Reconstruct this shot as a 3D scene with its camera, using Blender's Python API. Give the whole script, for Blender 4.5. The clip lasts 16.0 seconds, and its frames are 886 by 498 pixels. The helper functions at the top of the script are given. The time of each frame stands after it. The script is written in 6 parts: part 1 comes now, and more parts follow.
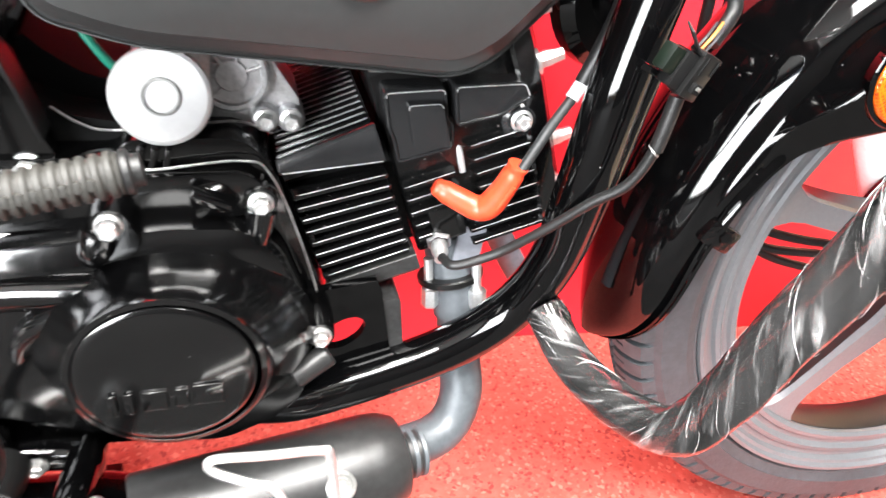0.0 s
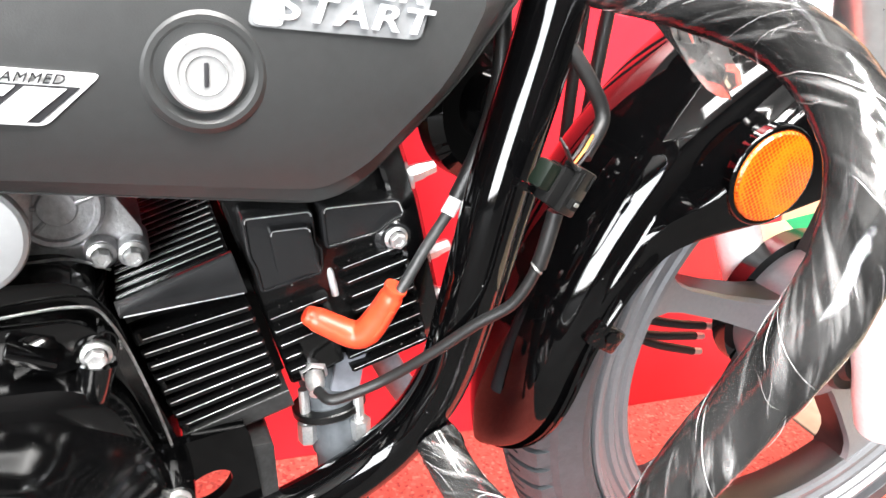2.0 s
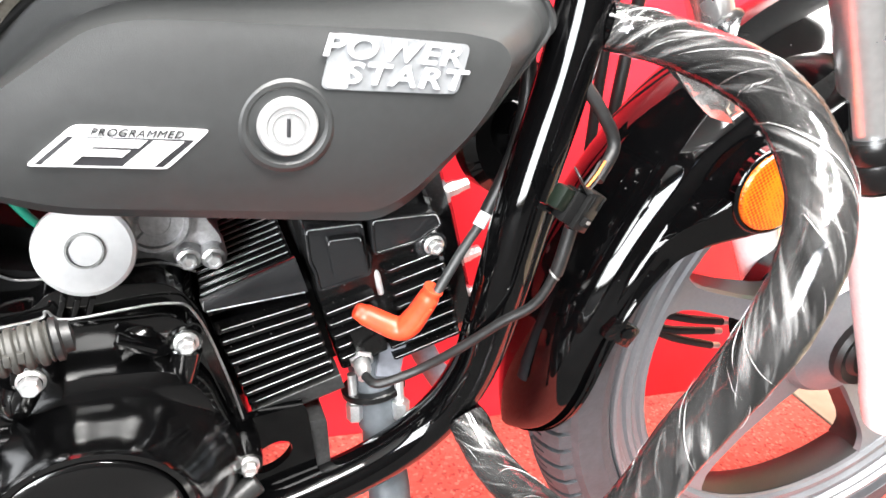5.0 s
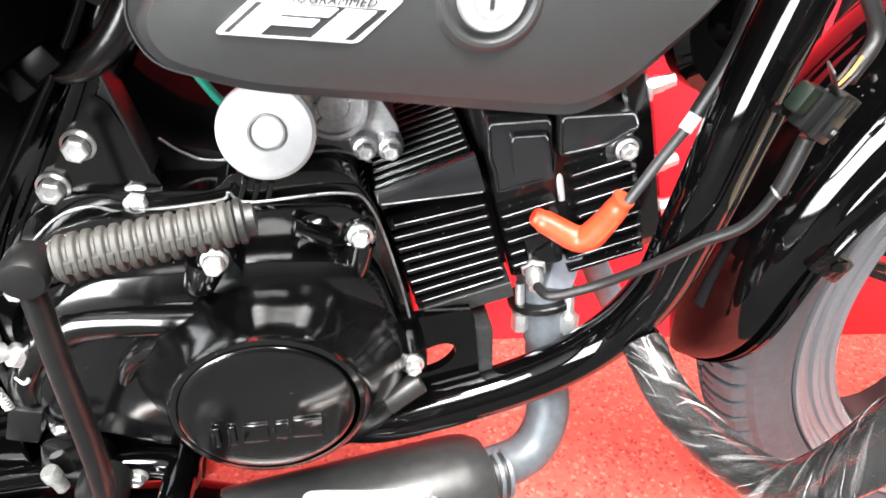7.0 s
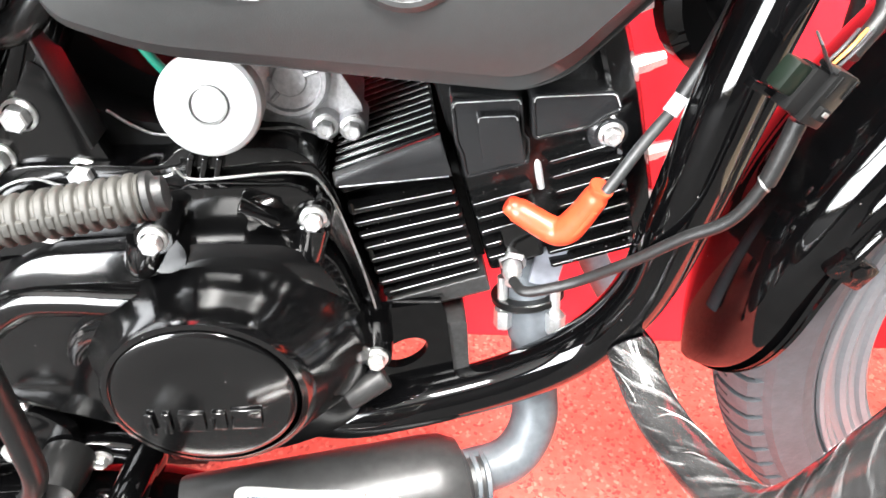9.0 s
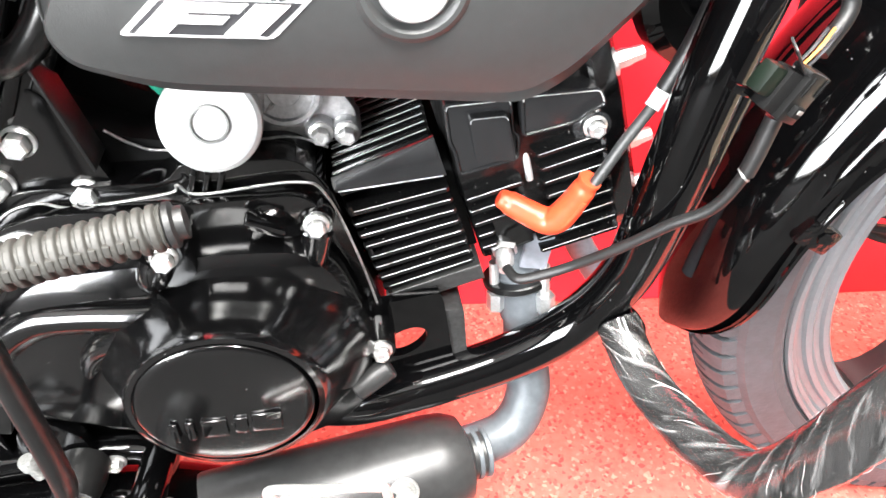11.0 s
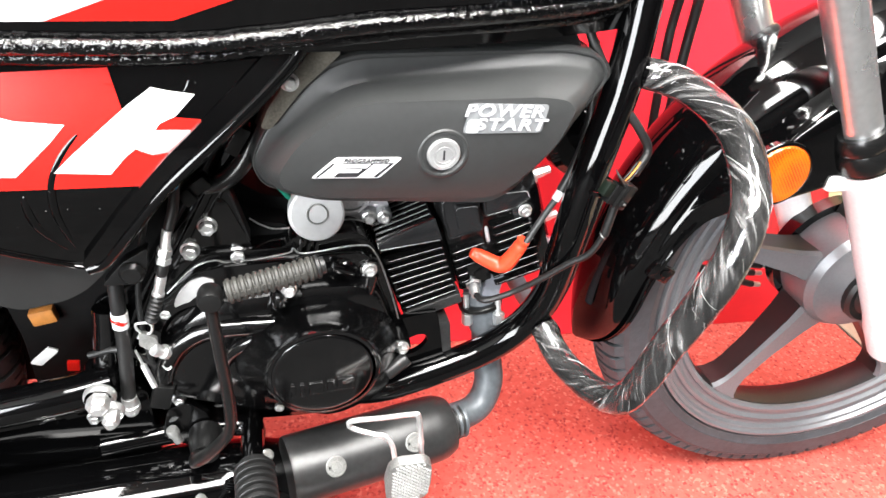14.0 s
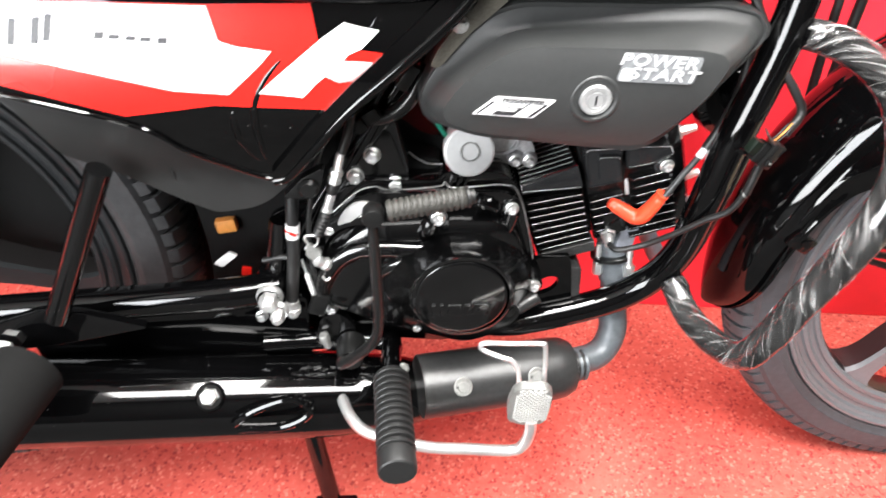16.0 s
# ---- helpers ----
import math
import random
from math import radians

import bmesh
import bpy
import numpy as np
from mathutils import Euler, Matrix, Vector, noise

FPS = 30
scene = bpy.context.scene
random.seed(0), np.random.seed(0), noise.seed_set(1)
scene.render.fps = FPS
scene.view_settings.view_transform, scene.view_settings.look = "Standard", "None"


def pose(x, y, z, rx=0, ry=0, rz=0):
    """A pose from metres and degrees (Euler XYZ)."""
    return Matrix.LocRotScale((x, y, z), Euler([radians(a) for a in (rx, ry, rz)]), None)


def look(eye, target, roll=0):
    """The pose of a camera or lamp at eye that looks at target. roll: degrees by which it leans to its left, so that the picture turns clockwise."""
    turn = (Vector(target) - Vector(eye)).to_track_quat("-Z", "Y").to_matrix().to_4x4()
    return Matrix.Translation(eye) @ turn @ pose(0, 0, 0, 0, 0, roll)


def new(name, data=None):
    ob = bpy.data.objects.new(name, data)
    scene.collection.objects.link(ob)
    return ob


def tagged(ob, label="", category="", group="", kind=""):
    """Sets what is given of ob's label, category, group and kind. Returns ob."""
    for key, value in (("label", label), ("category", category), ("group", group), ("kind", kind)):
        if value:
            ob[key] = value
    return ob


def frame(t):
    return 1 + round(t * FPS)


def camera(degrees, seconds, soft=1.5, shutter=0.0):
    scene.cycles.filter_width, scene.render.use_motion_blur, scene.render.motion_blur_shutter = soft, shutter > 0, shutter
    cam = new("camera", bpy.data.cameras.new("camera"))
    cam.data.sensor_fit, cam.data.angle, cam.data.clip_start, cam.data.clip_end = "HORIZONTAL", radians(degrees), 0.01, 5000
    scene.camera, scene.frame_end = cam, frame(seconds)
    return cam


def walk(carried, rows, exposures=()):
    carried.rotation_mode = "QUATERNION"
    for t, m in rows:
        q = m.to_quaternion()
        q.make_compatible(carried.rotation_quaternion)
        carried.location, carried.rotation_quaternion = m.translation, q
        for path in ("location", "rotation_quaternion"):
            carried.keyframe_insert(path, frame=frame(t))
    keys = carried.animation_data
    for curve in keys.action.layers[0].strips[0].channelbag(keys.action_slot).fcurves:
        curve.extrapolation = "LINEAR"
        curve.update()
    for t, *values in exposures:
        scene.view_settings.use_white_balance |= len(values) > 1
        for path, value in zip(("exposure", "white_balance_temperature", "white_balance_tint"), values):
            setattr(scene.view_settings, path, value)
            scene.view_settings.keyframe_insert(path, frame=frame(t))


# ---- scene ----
# camera: one lens, the whole walk
cam = camera(65.26, 16.0, soft=1.5, shutter=0.3)
ROWS = [
    (0.0, 0.1084, -0.3930, 0.5961, 56.80, -5.29, -14.24),
    (0.5, 0.1216, -0.3432, 0.5641, 57.77, -6.75, -21.09),
    (1.0, 0.1250, -0.3481, 0.5756, 62.23, -7.39, -24.90),
    (1.5, 0.1169, -0.3575, 0.5995, 65.32, -7.73, -25.46),
    (2.0, 0.1215, -0.3591, 0.5996, 64.74, -6.74, -24.74),
    (2.5, 0.1210, -0.3632, 0.5952, 62.85, -6.72, -23.28),
    (3.0, 0.1098, -0.3659, 0.5878, 61.01, -7.34, -22.32),
    (3.5, 0.1057, -0.3688, 0.5872, 60.35, -6.98, -22.07),
    (3.7, 0.1044, -0.3711, 0.5892, 60.77, -6.71, -22.33),
    (5.8, 0.1016, -0.4134, 0.6478, 63.48, -5.75, -20.19),
    (6.0, 0.1037, -0.4159, 0.6446, 61.88, -5.08, -16.23),
    (6.5, 0.0912, -0.3853, 0.6359, 57.73, -3.74, -12.50),
    (7.0, 0.0936, -0.3663, 0.6134, 54.43, -3.54, -9.29),
    (7.5, 0.0967, -0.3592, 0.5968, 52.93, -3.15, -9.09),
    (8.0, 0.0993, -0.3668, 0.5959, 51.98, -1.94, -9.22),
    (8.5, 0.1186, -0.3630, 0.6000, 52.39, -1.47, -6.27),
    (9.0, 0.1416, -0.3542, 0.5996, 53.68, -2.40, -4.26),
    (9.2, 0.1455, -0.3506, 0.6002, 53.92, -2.20, -5.42),
    (11.3, 0.1116, -0.3542, 0.6343, 50.29, -1.81, -9.42),
    (11.5, 0.1019, -0.3649, 0.6470, 50.40, -2.29, -10.28),
    (12.0, 0.0800, -0.4016, 0.6778, 50.94, -2.61, -12.35),
    (12.5, 0.0746, -0.4661, 0.7077, 53.41, -2.71, -10.37),
    (13.0, 0.0726, -0.5294, 0.7321, 54.25, -2.52, -9.10),
    (13.5, 0.0595, -0.5440, 0.7382, 55.03, -3.61, -12.20),
    (14.0, 0.0341, -0.5433, 0.7510, 56.31, -3.74, -14.32),
    (14.5, 0.0318, -0.5469, 0.7569, 56.13, -3.49, -14.24),
    (15.0, 0.0372, -0.5574, 0.7625, 55.86, -2.62, -11.97),
    (15.5, 0.0490, -0.5708, 0.7630, 55.30, -1.69, -6.67),
    (16.0, 0.0123, -0.5913, 0.7528, 53.28, -2.28, -2.82),
]
EXPOSURES = [(0.0, 0.95), (0.5, 1.0), (1.5, 0.85), (2.0, 0.72), (2.7, 0.92), (3.7, 0.94), (5.8, 0.72), (7.2, 1.02), (9.2, 1.32), (11.3, 1.26), (12.5, 1.12), (14.0, 0.35), (16.0, 0.3)]
walk(cam, [(t, pose(x, y, z, rx, ry, rz)) for t, x, y, z, rx, ry, rz in ROWS], EXPOSURES)

# ---- light: daylight through the open shop front, two ceiling tubes ----
world = bpy.data.worlds.new("sky")
scene.world = world
world.use_nodes = True
wn = world.node_tree
sky = wn.nodes.new("ShaderNodeTexSky")
sky.sky_type, sky.sun_disc = "NISHITA", False
sky.sun_elevation, sky.sun_rotation = radians(50), radians(200)
wn.nodes["Background"].inputs["Strength"].default_value = 0.12
wn.links.new(sky.outputs[0], wn.nodes["Background"].inputs["Color"])


def area(name, m, sx, sy, power, colour):
    lamp = bpy.data.lights.new(name, "AREA")
    lamp.shape, lamp.size, lamp.size_y, lamp.energy, lamp.color = "RECTANGLE", sx, sy, power, colour
    ob = new(name, lamp)
    ob.matrix_world = m
    return ob


sun = bpy.data.lights.new("sun", "SUN")
sun.energy, sun.angle, sun.color = 2.5, radians(0.6), (1.0, 0.96, 0.9)
sun_ob = new("sun", sun)
sun_ob.matrix_world = look((0, 0, 5), (-1.2, 2.2, 0.4))
area("daylight_opening", look((-2.20, -2.62, 1.15), (-0.6, 0, 0.9)), 1.9, 2.0, 215, (0.96, 0.98, 1.0))
area("ceiling_tube", look((-0.35, -0.45, 2.55), (-0.35, -0.40, 0)), 0.26, 1.4, 98, (1.0, 0.98, 0.95))
area("ceiling_tube", look((0.75, -0.45, 2.55), (0.75, -0.40, 0)), 0.26, 1.4, 98, (1.0, 0.98, 0.95))
area("ceiling_panel", look((0.15, -1.5, 2.55), (0.15, -1.4, 0)), 2.0, 0.7, 135, (1.0, 0.99, 0.97))

# ---- materials ----
def mat(name, colour, rough=0.5, metal=0.0, grain=40.0, vary=0.15, bump=0.0, bump_scale=200.0, coat=0.0, second=None, rough_vary=0.1, spec=0.5):
    """A surface with colour varied at a broad and a fine scale, uneven roughness and a fine relief."""
    m = bpy.data.materials.new(name)
    m.use_nodes = True
    t = m.node_tree
    b = t.nodes["Principled BSDF"]
    co = t.nodes.new("ShaderNodeTexCoord")
    broad, fine = t.nodes.new("ShaderNodeTexNoise"), t.nodes.new("ShaderNodeTexNoise")
    broad.inputs["Scale"].default_value, broad.inputs["Detail"].default_value = grain * 0.25, 4
    fine.inputs["Scale"].default_value, fine.inputs["Detail"].default_value = grain * 4, 6
    for n in (broad, fine):
        t.links.new(co.outputs["Object"], n.inputs["Vector"])
    add = t.nodes.new("ShaderNodeMath")
    add.operation = "ADD"
    t.links.new(broad.outputs["Fac"], add.inputs[0]), t.links.new(fine.outputs["Fac"], add.inputs[1])
    ramp = t.nodes.new("ShaderNodeMapRange")
    ramp.inputs["From Min"].default_value, ramp.inputs["From Max"].default_value = 0.7, 1.3
    t.links.new(add.outputs[0], ramp.inputs["Value"])
    mix = t.nodes.new("ShaderNodeMix")
    mix.data_type = "RGBA"
    c2 = second or tuple(min(1, c * (1 + 2 * vary)) for c in colour)
    c1 = colour if second else tuple(c * (1 - vary) for c in colour)
    mix.inputs["A"].default_value, mix.inputs["B"].default_value = (*c1, 1), (*c2, 1)
    t.links.new(ramp.outputs[0], mix.inputs["Factor"])
    t.links.new(mix.outputs["Result"], b.inputs["Base Color"])
    rr = t.nodes.new("ShaderNodeMapRange")
    rr.inputs["To Min"].default_value, rr.inputs["To Max"].default_value = max(0.02, rough - rough_vary * rough), rough + rough_vary
    t.links.new(broad.outputs["Fac"], rr.inputs["Value"])
    t.links.new(rr.outputs[0], b.inputs["Roughness"])
    b.inputs["Metallic"].default_value = metal
    b.inputs["Specular IOR Level"].default_value = spec
    b.inputs["Coat Weight"].default_value = coat
    b.inputs["Coat Roughness"].default_value = 0.04
    if bump:
        n = t.nodes.new("ShaderNodeTexNoise")
        n.inputs["Scale"].default_value, n.inputs["Detail"].default_value = bump_scale, 3
        t.links.new(co.outputs["Object"], n.inputs["Vector"])
        bp = t.nodes.new("ShaderNodeBump")
        bp.inputs["Strength"].default_value, bp.inputs["Distance"].default_value = bump, 0.002
        t.links.new(n.outputs["Fac"], bp.inputs["Height"])
        t.links.new(bp.outputs[0], b.inputs["Normal"])
    return m


def dusted(m, scale=170, size=0.085, amount=0.35, colour=(0.45, 0.44, 0.43), share=0.86):
    """Adds sparse specks of dust and dried drops to a surface."""
    t = m.node_tree
    b = t.nodes["Principled BSDF"]
    co = next(n for n in t.nodes if n.type == "TEX_COORD")
    base, rough = b.inputs["Base Color"].links[0].from_socket, b.inputs["Roughness"].links[0].from_socket
    v, sep, near, some, mul = (t.nodes.new("ShaderNode" + k) for k in ("TexVoronoi", "SeparateColor", "MapRange", "MapRange", "Math"))
    v.inputs["Scale"].default_value = scale
    t.links.new(co.outputs["Object"], v.inputs["Vector"]), t.links.new(v.outputs["Color"], sep.inputs[0])
    near.inputs["From Min"].default_value, near.inputs["From Max"].default_value = size, size * 0.5
    some.inputs["From Min"].default_value, some.inputs["From Max"].default_value = share, share + 0.04
    some.inputs["To Max"].default_value = amount
    mul.operation = "MULTIPLY"
    t.links.new(v.outputs["Distance"], near.inputs["Value"]), t.links.new(sep.outputs[0], some.inputs["Value"])
    t.links.new(near.outputs[0], mul.inputs[0]), t.links.new(some.outputs[0], mul.inputs[1])
    mix = t.nodes.new("ShaderNodeMix")
    mix.data_type = "RGBA"
    mix.inputs["B"].default_value = (*colour, 1)
    t.links.new(mul.outputs[0], mix.inputs["Factor"]), t.links.new(base, mix.inputs["A"])
    t.links.new(mix.outputs["Result"], b.inputs["Base Color"])
    return m


GLOSS = dusted(mat("gloss_black_enamel", (0.0010, 0.0010, 0.0011), 0.04, bump=0.02, bump_scale=24, rough_vary=0.03, spec=0.5))
CASE = dusted(mat("black_engine_enamel", (0.0012, 0.0012, 0.0013), 0.12, bump=0.02, bump_scale=45, rough_vary=0.04, spec=0.8), 210, 0.08, 0.3)
FIN = dusted(mat("black_cast_fins", (0.0032, 0.0032, 0.0033), 0.20, bump=0.06, bump_scale=260, rough_vary=0.1, spec=0.45), 330, 0.16, 0.4, share=0.80)
# pale metal for the rods that imitate highlights on black edges
GLINT = mat("edge_highlight_grey", (0.48, 0.48, 0.48), 0.3, metal=0.4, grain=300, vary=0.45, bump=0.1, bump_scale=600)
EDGE = mat("bright_gasket_edge", (0.24, 0.24, 0.235), 0.34, metal=0.7, grain=120, vary=0.4, bump=0.2, bump_scale=400)
PLASTIC = mat("grained_black_plastic", (0.026, 0.027, 0.027), 0.42, grain=60, vary=0.08, bump=0.10, bump_scale=2200, rough_vary=0.06, spec=0.6)
HEADP = mat("satin_black_casting", (0.0130, 0.0132, 0.0140), 0.20, bump=0.05, bump_scale=300, rough_vary=0.1, spec=0.65)
WEB = mat("dusty_black_casting", (0.013, 0.013, 0.013), 0.34, grain=90, vary=0.5, bump=0.2, bump_scale=300, spec=0.6)
RIMDARK = mat("dark_rim_paint", (0.010, 0.009, 0.009), 0.36, grain=60, vary=0.1, spec=0.45)
MATT = mat("matt_black_plastic", (0.004, 0.004, 0.004), 0.85, bump=0.05, bump_scale=300, spec=0.15)
SATIN = mat("satin_dark_plastic", (0.006, 0.006, 0.006), 0.27, bump=0.05, bump_scale=900, spec=0.35)
RUBBER = mat("black_rubber", (0.009, 0.009, 0.009), 0.42, bump=0.1, bump_scale=700)
GREYRUB = mat("grey_pedal_rubber", (0.027, 0.026, 0.023), 0.55, bump=0.15, bump_scale=500)
TYRE = mat("dusty_tyre_rubber", (0.038, 0.042, 0.046), 0.50, grain=30, vary=0.16, bump=0.15, bump_scale=300, spec=0.4)
ALLOY = mat("grey_painted_alloy", (0.145, 0.149, 0.157), 0.28, metal=0.35, grain=80, vary=0.05, bump=0.06, bump_scale=900, spec=0.35)
ALUM = mat("bare_cast_aluminium", (0.56, 0.56, 0.57), 0.38, metal=0.75, grain=120, bump=0.2, bump_scale=500)
DISC = mat("satin_aluminium_cap", (0.52, 0.52, 0.52), 0.42, metal=0.35, grain=60, vary=0.04, bump=0.03)
LOCK = mat("dull_lock_metal", (0.36, 0.36, 0.36), 0.38, metal=0.5, grain=90, vary=0.08, bump=0.06)
CHROME = mat("chrome", (0.90, 0.90, 0.90), 0.24, metal=0.92, vary=0.05)
SEAL = mat("shiny_black_rubber", (0.005, 0.005, 0.005), 0.2, bump=0.05, bump_scale=500)
ZINC = mat("zinc_plated_steel", (0.86, 0.86, 0.84), 0.34, metal=0.9, grain=200, vary=0.12, bump=0.1, bump_scale=400)
PLATE = mat("dull_plated_steel", (0.26, 0.26, 0.25), 0.42, metal=0.7, grain=200, vary=0.2, bump=0.1, bump_scale=500)
SILVER = mat("silver_fork_paint", (0.84, 0.83, 0.83), 0.30, metal=0.15, grain=60, vary=0.05)
EXH = mat("satin_grey_heat_paint", (0.042, 0.042, 0.042), 0.32, metal=0.6, grain=50, vary=0.12, bump=0.05, bump_scale=900)
SHROUD = mat("pale_grey_metal", (0.21, 0.22, 0.25), 0.4, metal=0.2, grain=60, vary=0.12)
PIPE = mat("blue_grey_exhaust_paint", (0.095, 0.105, 0.115), 0.42, metal=0.25, grain=40, vary=0.15, bump=0.08, bump_scale=600)
ORANGE = mat("orange_red_rubber", (0.90, 0.062, 0.022), 0.34, grain=60, vary=0.12, bump=0.03)
RED = mat("red_film", (0.52, 0.011, 0.007), 0.22, coat=0.5, vary=0.05, grain=20)
WHITE = mat("white_film", (0.72, 0.72, 0.72), 0.25, coat=0.3, vary=0.03, grain=20)
INK = mat("dark_print", (0.02, 0.02, 0.022), 0.4)
STICK = mat("silver_sticker", (0.60, 0.61, 0.62), 0.30, metal=0.3, vary=0.08, grain=90)
GREEN = mat("green_insulation", (0.0, 0.13, 0.08), 0.45)
BLUE = mat("blue_plastic", (0.02, 0.30, 0.55), 0.4)
AMBERTAG = mat("amber_tag", (0.48, 0.19, 0.04), 0.5)
WALLRED = mat("glossy_red_wall", (0.90, 0.032, 0.050), 0.26, grain=3, vary=0.06, bump=0.015, bump_scale=6, coat=0.03)
CEIL = mat("grey_ceiling_paint", (0.36, 0.355, 0.34), 0.8, grain=6, vary=0.05, bump=0.1, bump_scale=60)
PLASTER = mat("dark_grey_wall_paint", (0.012, 0.0118, 0.0115), 0.8, grain=6, vary=0.05, bump=0.1, bump_scale=60)
STONE = mat("dark_floor_stone", (0.030, 0.0295, 0.029), 0.9, grain=14, vary=0.3, bump=0.1, bump_scale=80, spec=0.1)
TILE = mat("beige_floor_tile", (0.27, 0.215, 0.155), 0.5, grain=12, vary=0.1)
BLACKTYRE = mat("black_tyre_rubber", (0.016, 0.016, 0.017), 0.6, grain=30, vary=0.3, bump=0.15, bump_scale=300)
MILK = mat("milky_film_fold", (0.74, 0.73, 0.72), 0.18, vary=0.15, grain=60)
POSTER_PEACH = mat("peach_print", (0.80, 0.42, 0.26), 0.5, grain=5)
POSTER_GREEN = mat("green_print", (0.02, 0.36, 0.14), 0.5, grain=5)
POSTER_CREAM = mat("cream_print", (0.80, 0.70, 0.42), 0.5, grain=5)


def carpet_mat():
    """Red granular floor: coarse blotches, mid grains and pale specks, with a rough relief."""
    m = mat("red_speckled_carpet", (0.40, 0.052, 0.037), 0.85, grain=22, second=(0.54, 0.096, 0.070))
    t = m.node_tree
    b = t.nodes["Principled BSDF"]
    co = next(n for n in t.nodes if n.type == "TEX_COORD")
    base = b.inputs["Base Color"].links[0].from_socket
    v = t.nodes.new("ShaderNodeTexVoronoi")
    v.inputs["Scale"].default_value = 275
    t.links.new(co.outputs["Object"], v.inputs["Vector"])
    sep = t.nodes.new("ShaderNodeSeparateColor")
    t.links.new(v.outputs["Color"], sep.inputs[0])
    pale = t.nodes.new("ShaderNodeMapRange")
    pale.inputs["From Min"].default_value, pale.inputs["From Max"].default_value = 0.80, 0.97
    pale.inputs["To Max"].default_value = 0.38
    t.links.new(sep.outputs[0], pale.inputs["Value"])
    mix = t.nodes.new("ShaderNodeMix")
    mix.data_type = "RGBA"
    mix.inputs["B"].default_value = (0.78, 0.29, 0.21, 1)
    t.links.new(pale.outputs[0], mix.inputs["Factor"]), t.links.new(base, mix.inputs["A"])
    dark = t.nodes.new("ShaderNodeMapRange")
    dark.inputs["From Min"].default_value, dark.inputs["From Max"].default_value = 0.78, 0.95
    dark.inputs["To Max"].default_value = 0.75
    t.links.new(sep.outputs[1], dark.inputs["Value"])
    mix2 = t.nodes.new("ShaderNodeMix")
    mix2.data_type = "RGBA"
    mix2.inputs["B"].default_value = (0.22, 0.012, 0.014, 1)
    t.links.new(dark.outputs[0], mix2.inputs["Factor"]), t.links.new(mix.outputs["Result"], mix2.inputs["A"])
    t.links.new(mix2.outputs["Result"], b.inputs["Base Color"])
    bp = t.nodes.new("ShaderNodeBump")
    bp.inputs["Strength"].default_value, bp.inputs["Distance"].default_value = 0.6, 0.002
    t.links.new(sep.outputs[2], bp.inputs["Height"]), t.links.new(bp.outputs[0], b.inputs["Normal"])
    return m


def film_mat(low=0.03, high=0.42, along=False):
    """Clear wrapping film: see-through with a glossy skin and milky, drawn-out creases."""
    m = bpy.data.materials.new("clear_wrapping_film")
    m.use_nodes = True
    t = m.node_tree
    b = t.nodes["Principled BSDF"]
    n, w = t.nodes.new("ShaderNodeTexNoise"), t.nodes.new("ShaderNodeTexNoise")
    if along:  # streaks run with the wrapped film
        co = t.nodes.new("ShaderNodeAttribute")
        co.attribute_name = "wrap"
        place = co.outputs["Vector"]
        n.inputs["Scale"].default_value, w.inputs["Scale"].default_value = 2.2, 0.9
    else:
        co = t.nodes.new("ShaderNodeTexCoord")
        place = co.outputs["Object"]
        n.inputs["Scale"].default_value, w.inputs["Scale"].default_value = 45, 14
    n.inputs["Detail"].default_value, n.inputs["Distortion"].default_value, w.inputs["Detail"].default_value = 4, 0.6, 3
    t.links.new(place, n.inputs["Vector"]), t.links.new(place, w.inputs["Vector"])
    b.inputs["Base Color"].default_value, b.inputs["Roughness"].default_value = (0.66, 0.65, 0.64, 1), 0.25
    bp = t.nodes.new("ShaderNodeBump")
    bp.inputs["Strength"].default_value, bp.inputs["Distance"].default_value = 0.16, 0.0025
    t.links.new(n.outputs["Fac"], bp.inputs["Height"]), t.links.new(bp.outputs[0], b.inputs["Normal"])
    clear, gloss, fres = (t.nodes.new("ShaderNode" + k) for k in ("BsdfTransparent", "BsdfGlossy", "Fresnel"))
    gloss.inputs["Roughness"].default_value, fres.inputs["IOR"].default_value = 0.12, 1.75
    t.links.new(bp.outputs[0], gloss.inputs["Normal"])
    skin, mix = t.nodes.new("ShaderNodeMixShader"), t.nodes.new("ShaderNodeMixShader")
    t.links.new(fres.outputs[0], skin.inputs[0]), t.links.new(clear.outputs[0], skin.inputs[1]), t.links.new(gloss.outputs[0], skin.inputs[2])
    r, r2, mul = t.nodes.new("ShaderNodeMapRange"), t.nodes.new("ShaderNodeMapRange"), t.nodes.new("ShaderNodeMath")
    r.inputs["From Min"].default_value, r.inputs["From Max"].default_value = 0.54, 0.76
    r.inputs["To Min"].default_value, r.inputs["To Max"].default_value = low, high
    r2.inputs["From Min"].default_value, r2.inputs["From Max"].default_value = 0.38, 0.62
    r2.inputs["To Min"].default_value, r2.inputs["To Max"].default_value = 0.25, 1.0
    mul.operation = "MULTIPLY"
    t.links.new(n.outputs["Fac"], r.inputs["Value"]), t.links.new(w.outputs["Fac"], r2.inputs["Value"])
    t.links.new(r.outputs[0], mul.inputs[0]), t.links.new(r2.outputs[0], mul.inputs[1]), t.links.new(mul.outputs[0], mix.inputs[0])
    t.links.new(skin.outputs[0], mix.inputs[1]), t.links.new(b.outputs[0], mix.inputs[2])
    t.links.new(mix.outputs[0], t.nodes["Material Output"].inputs["Surface"])
    return m


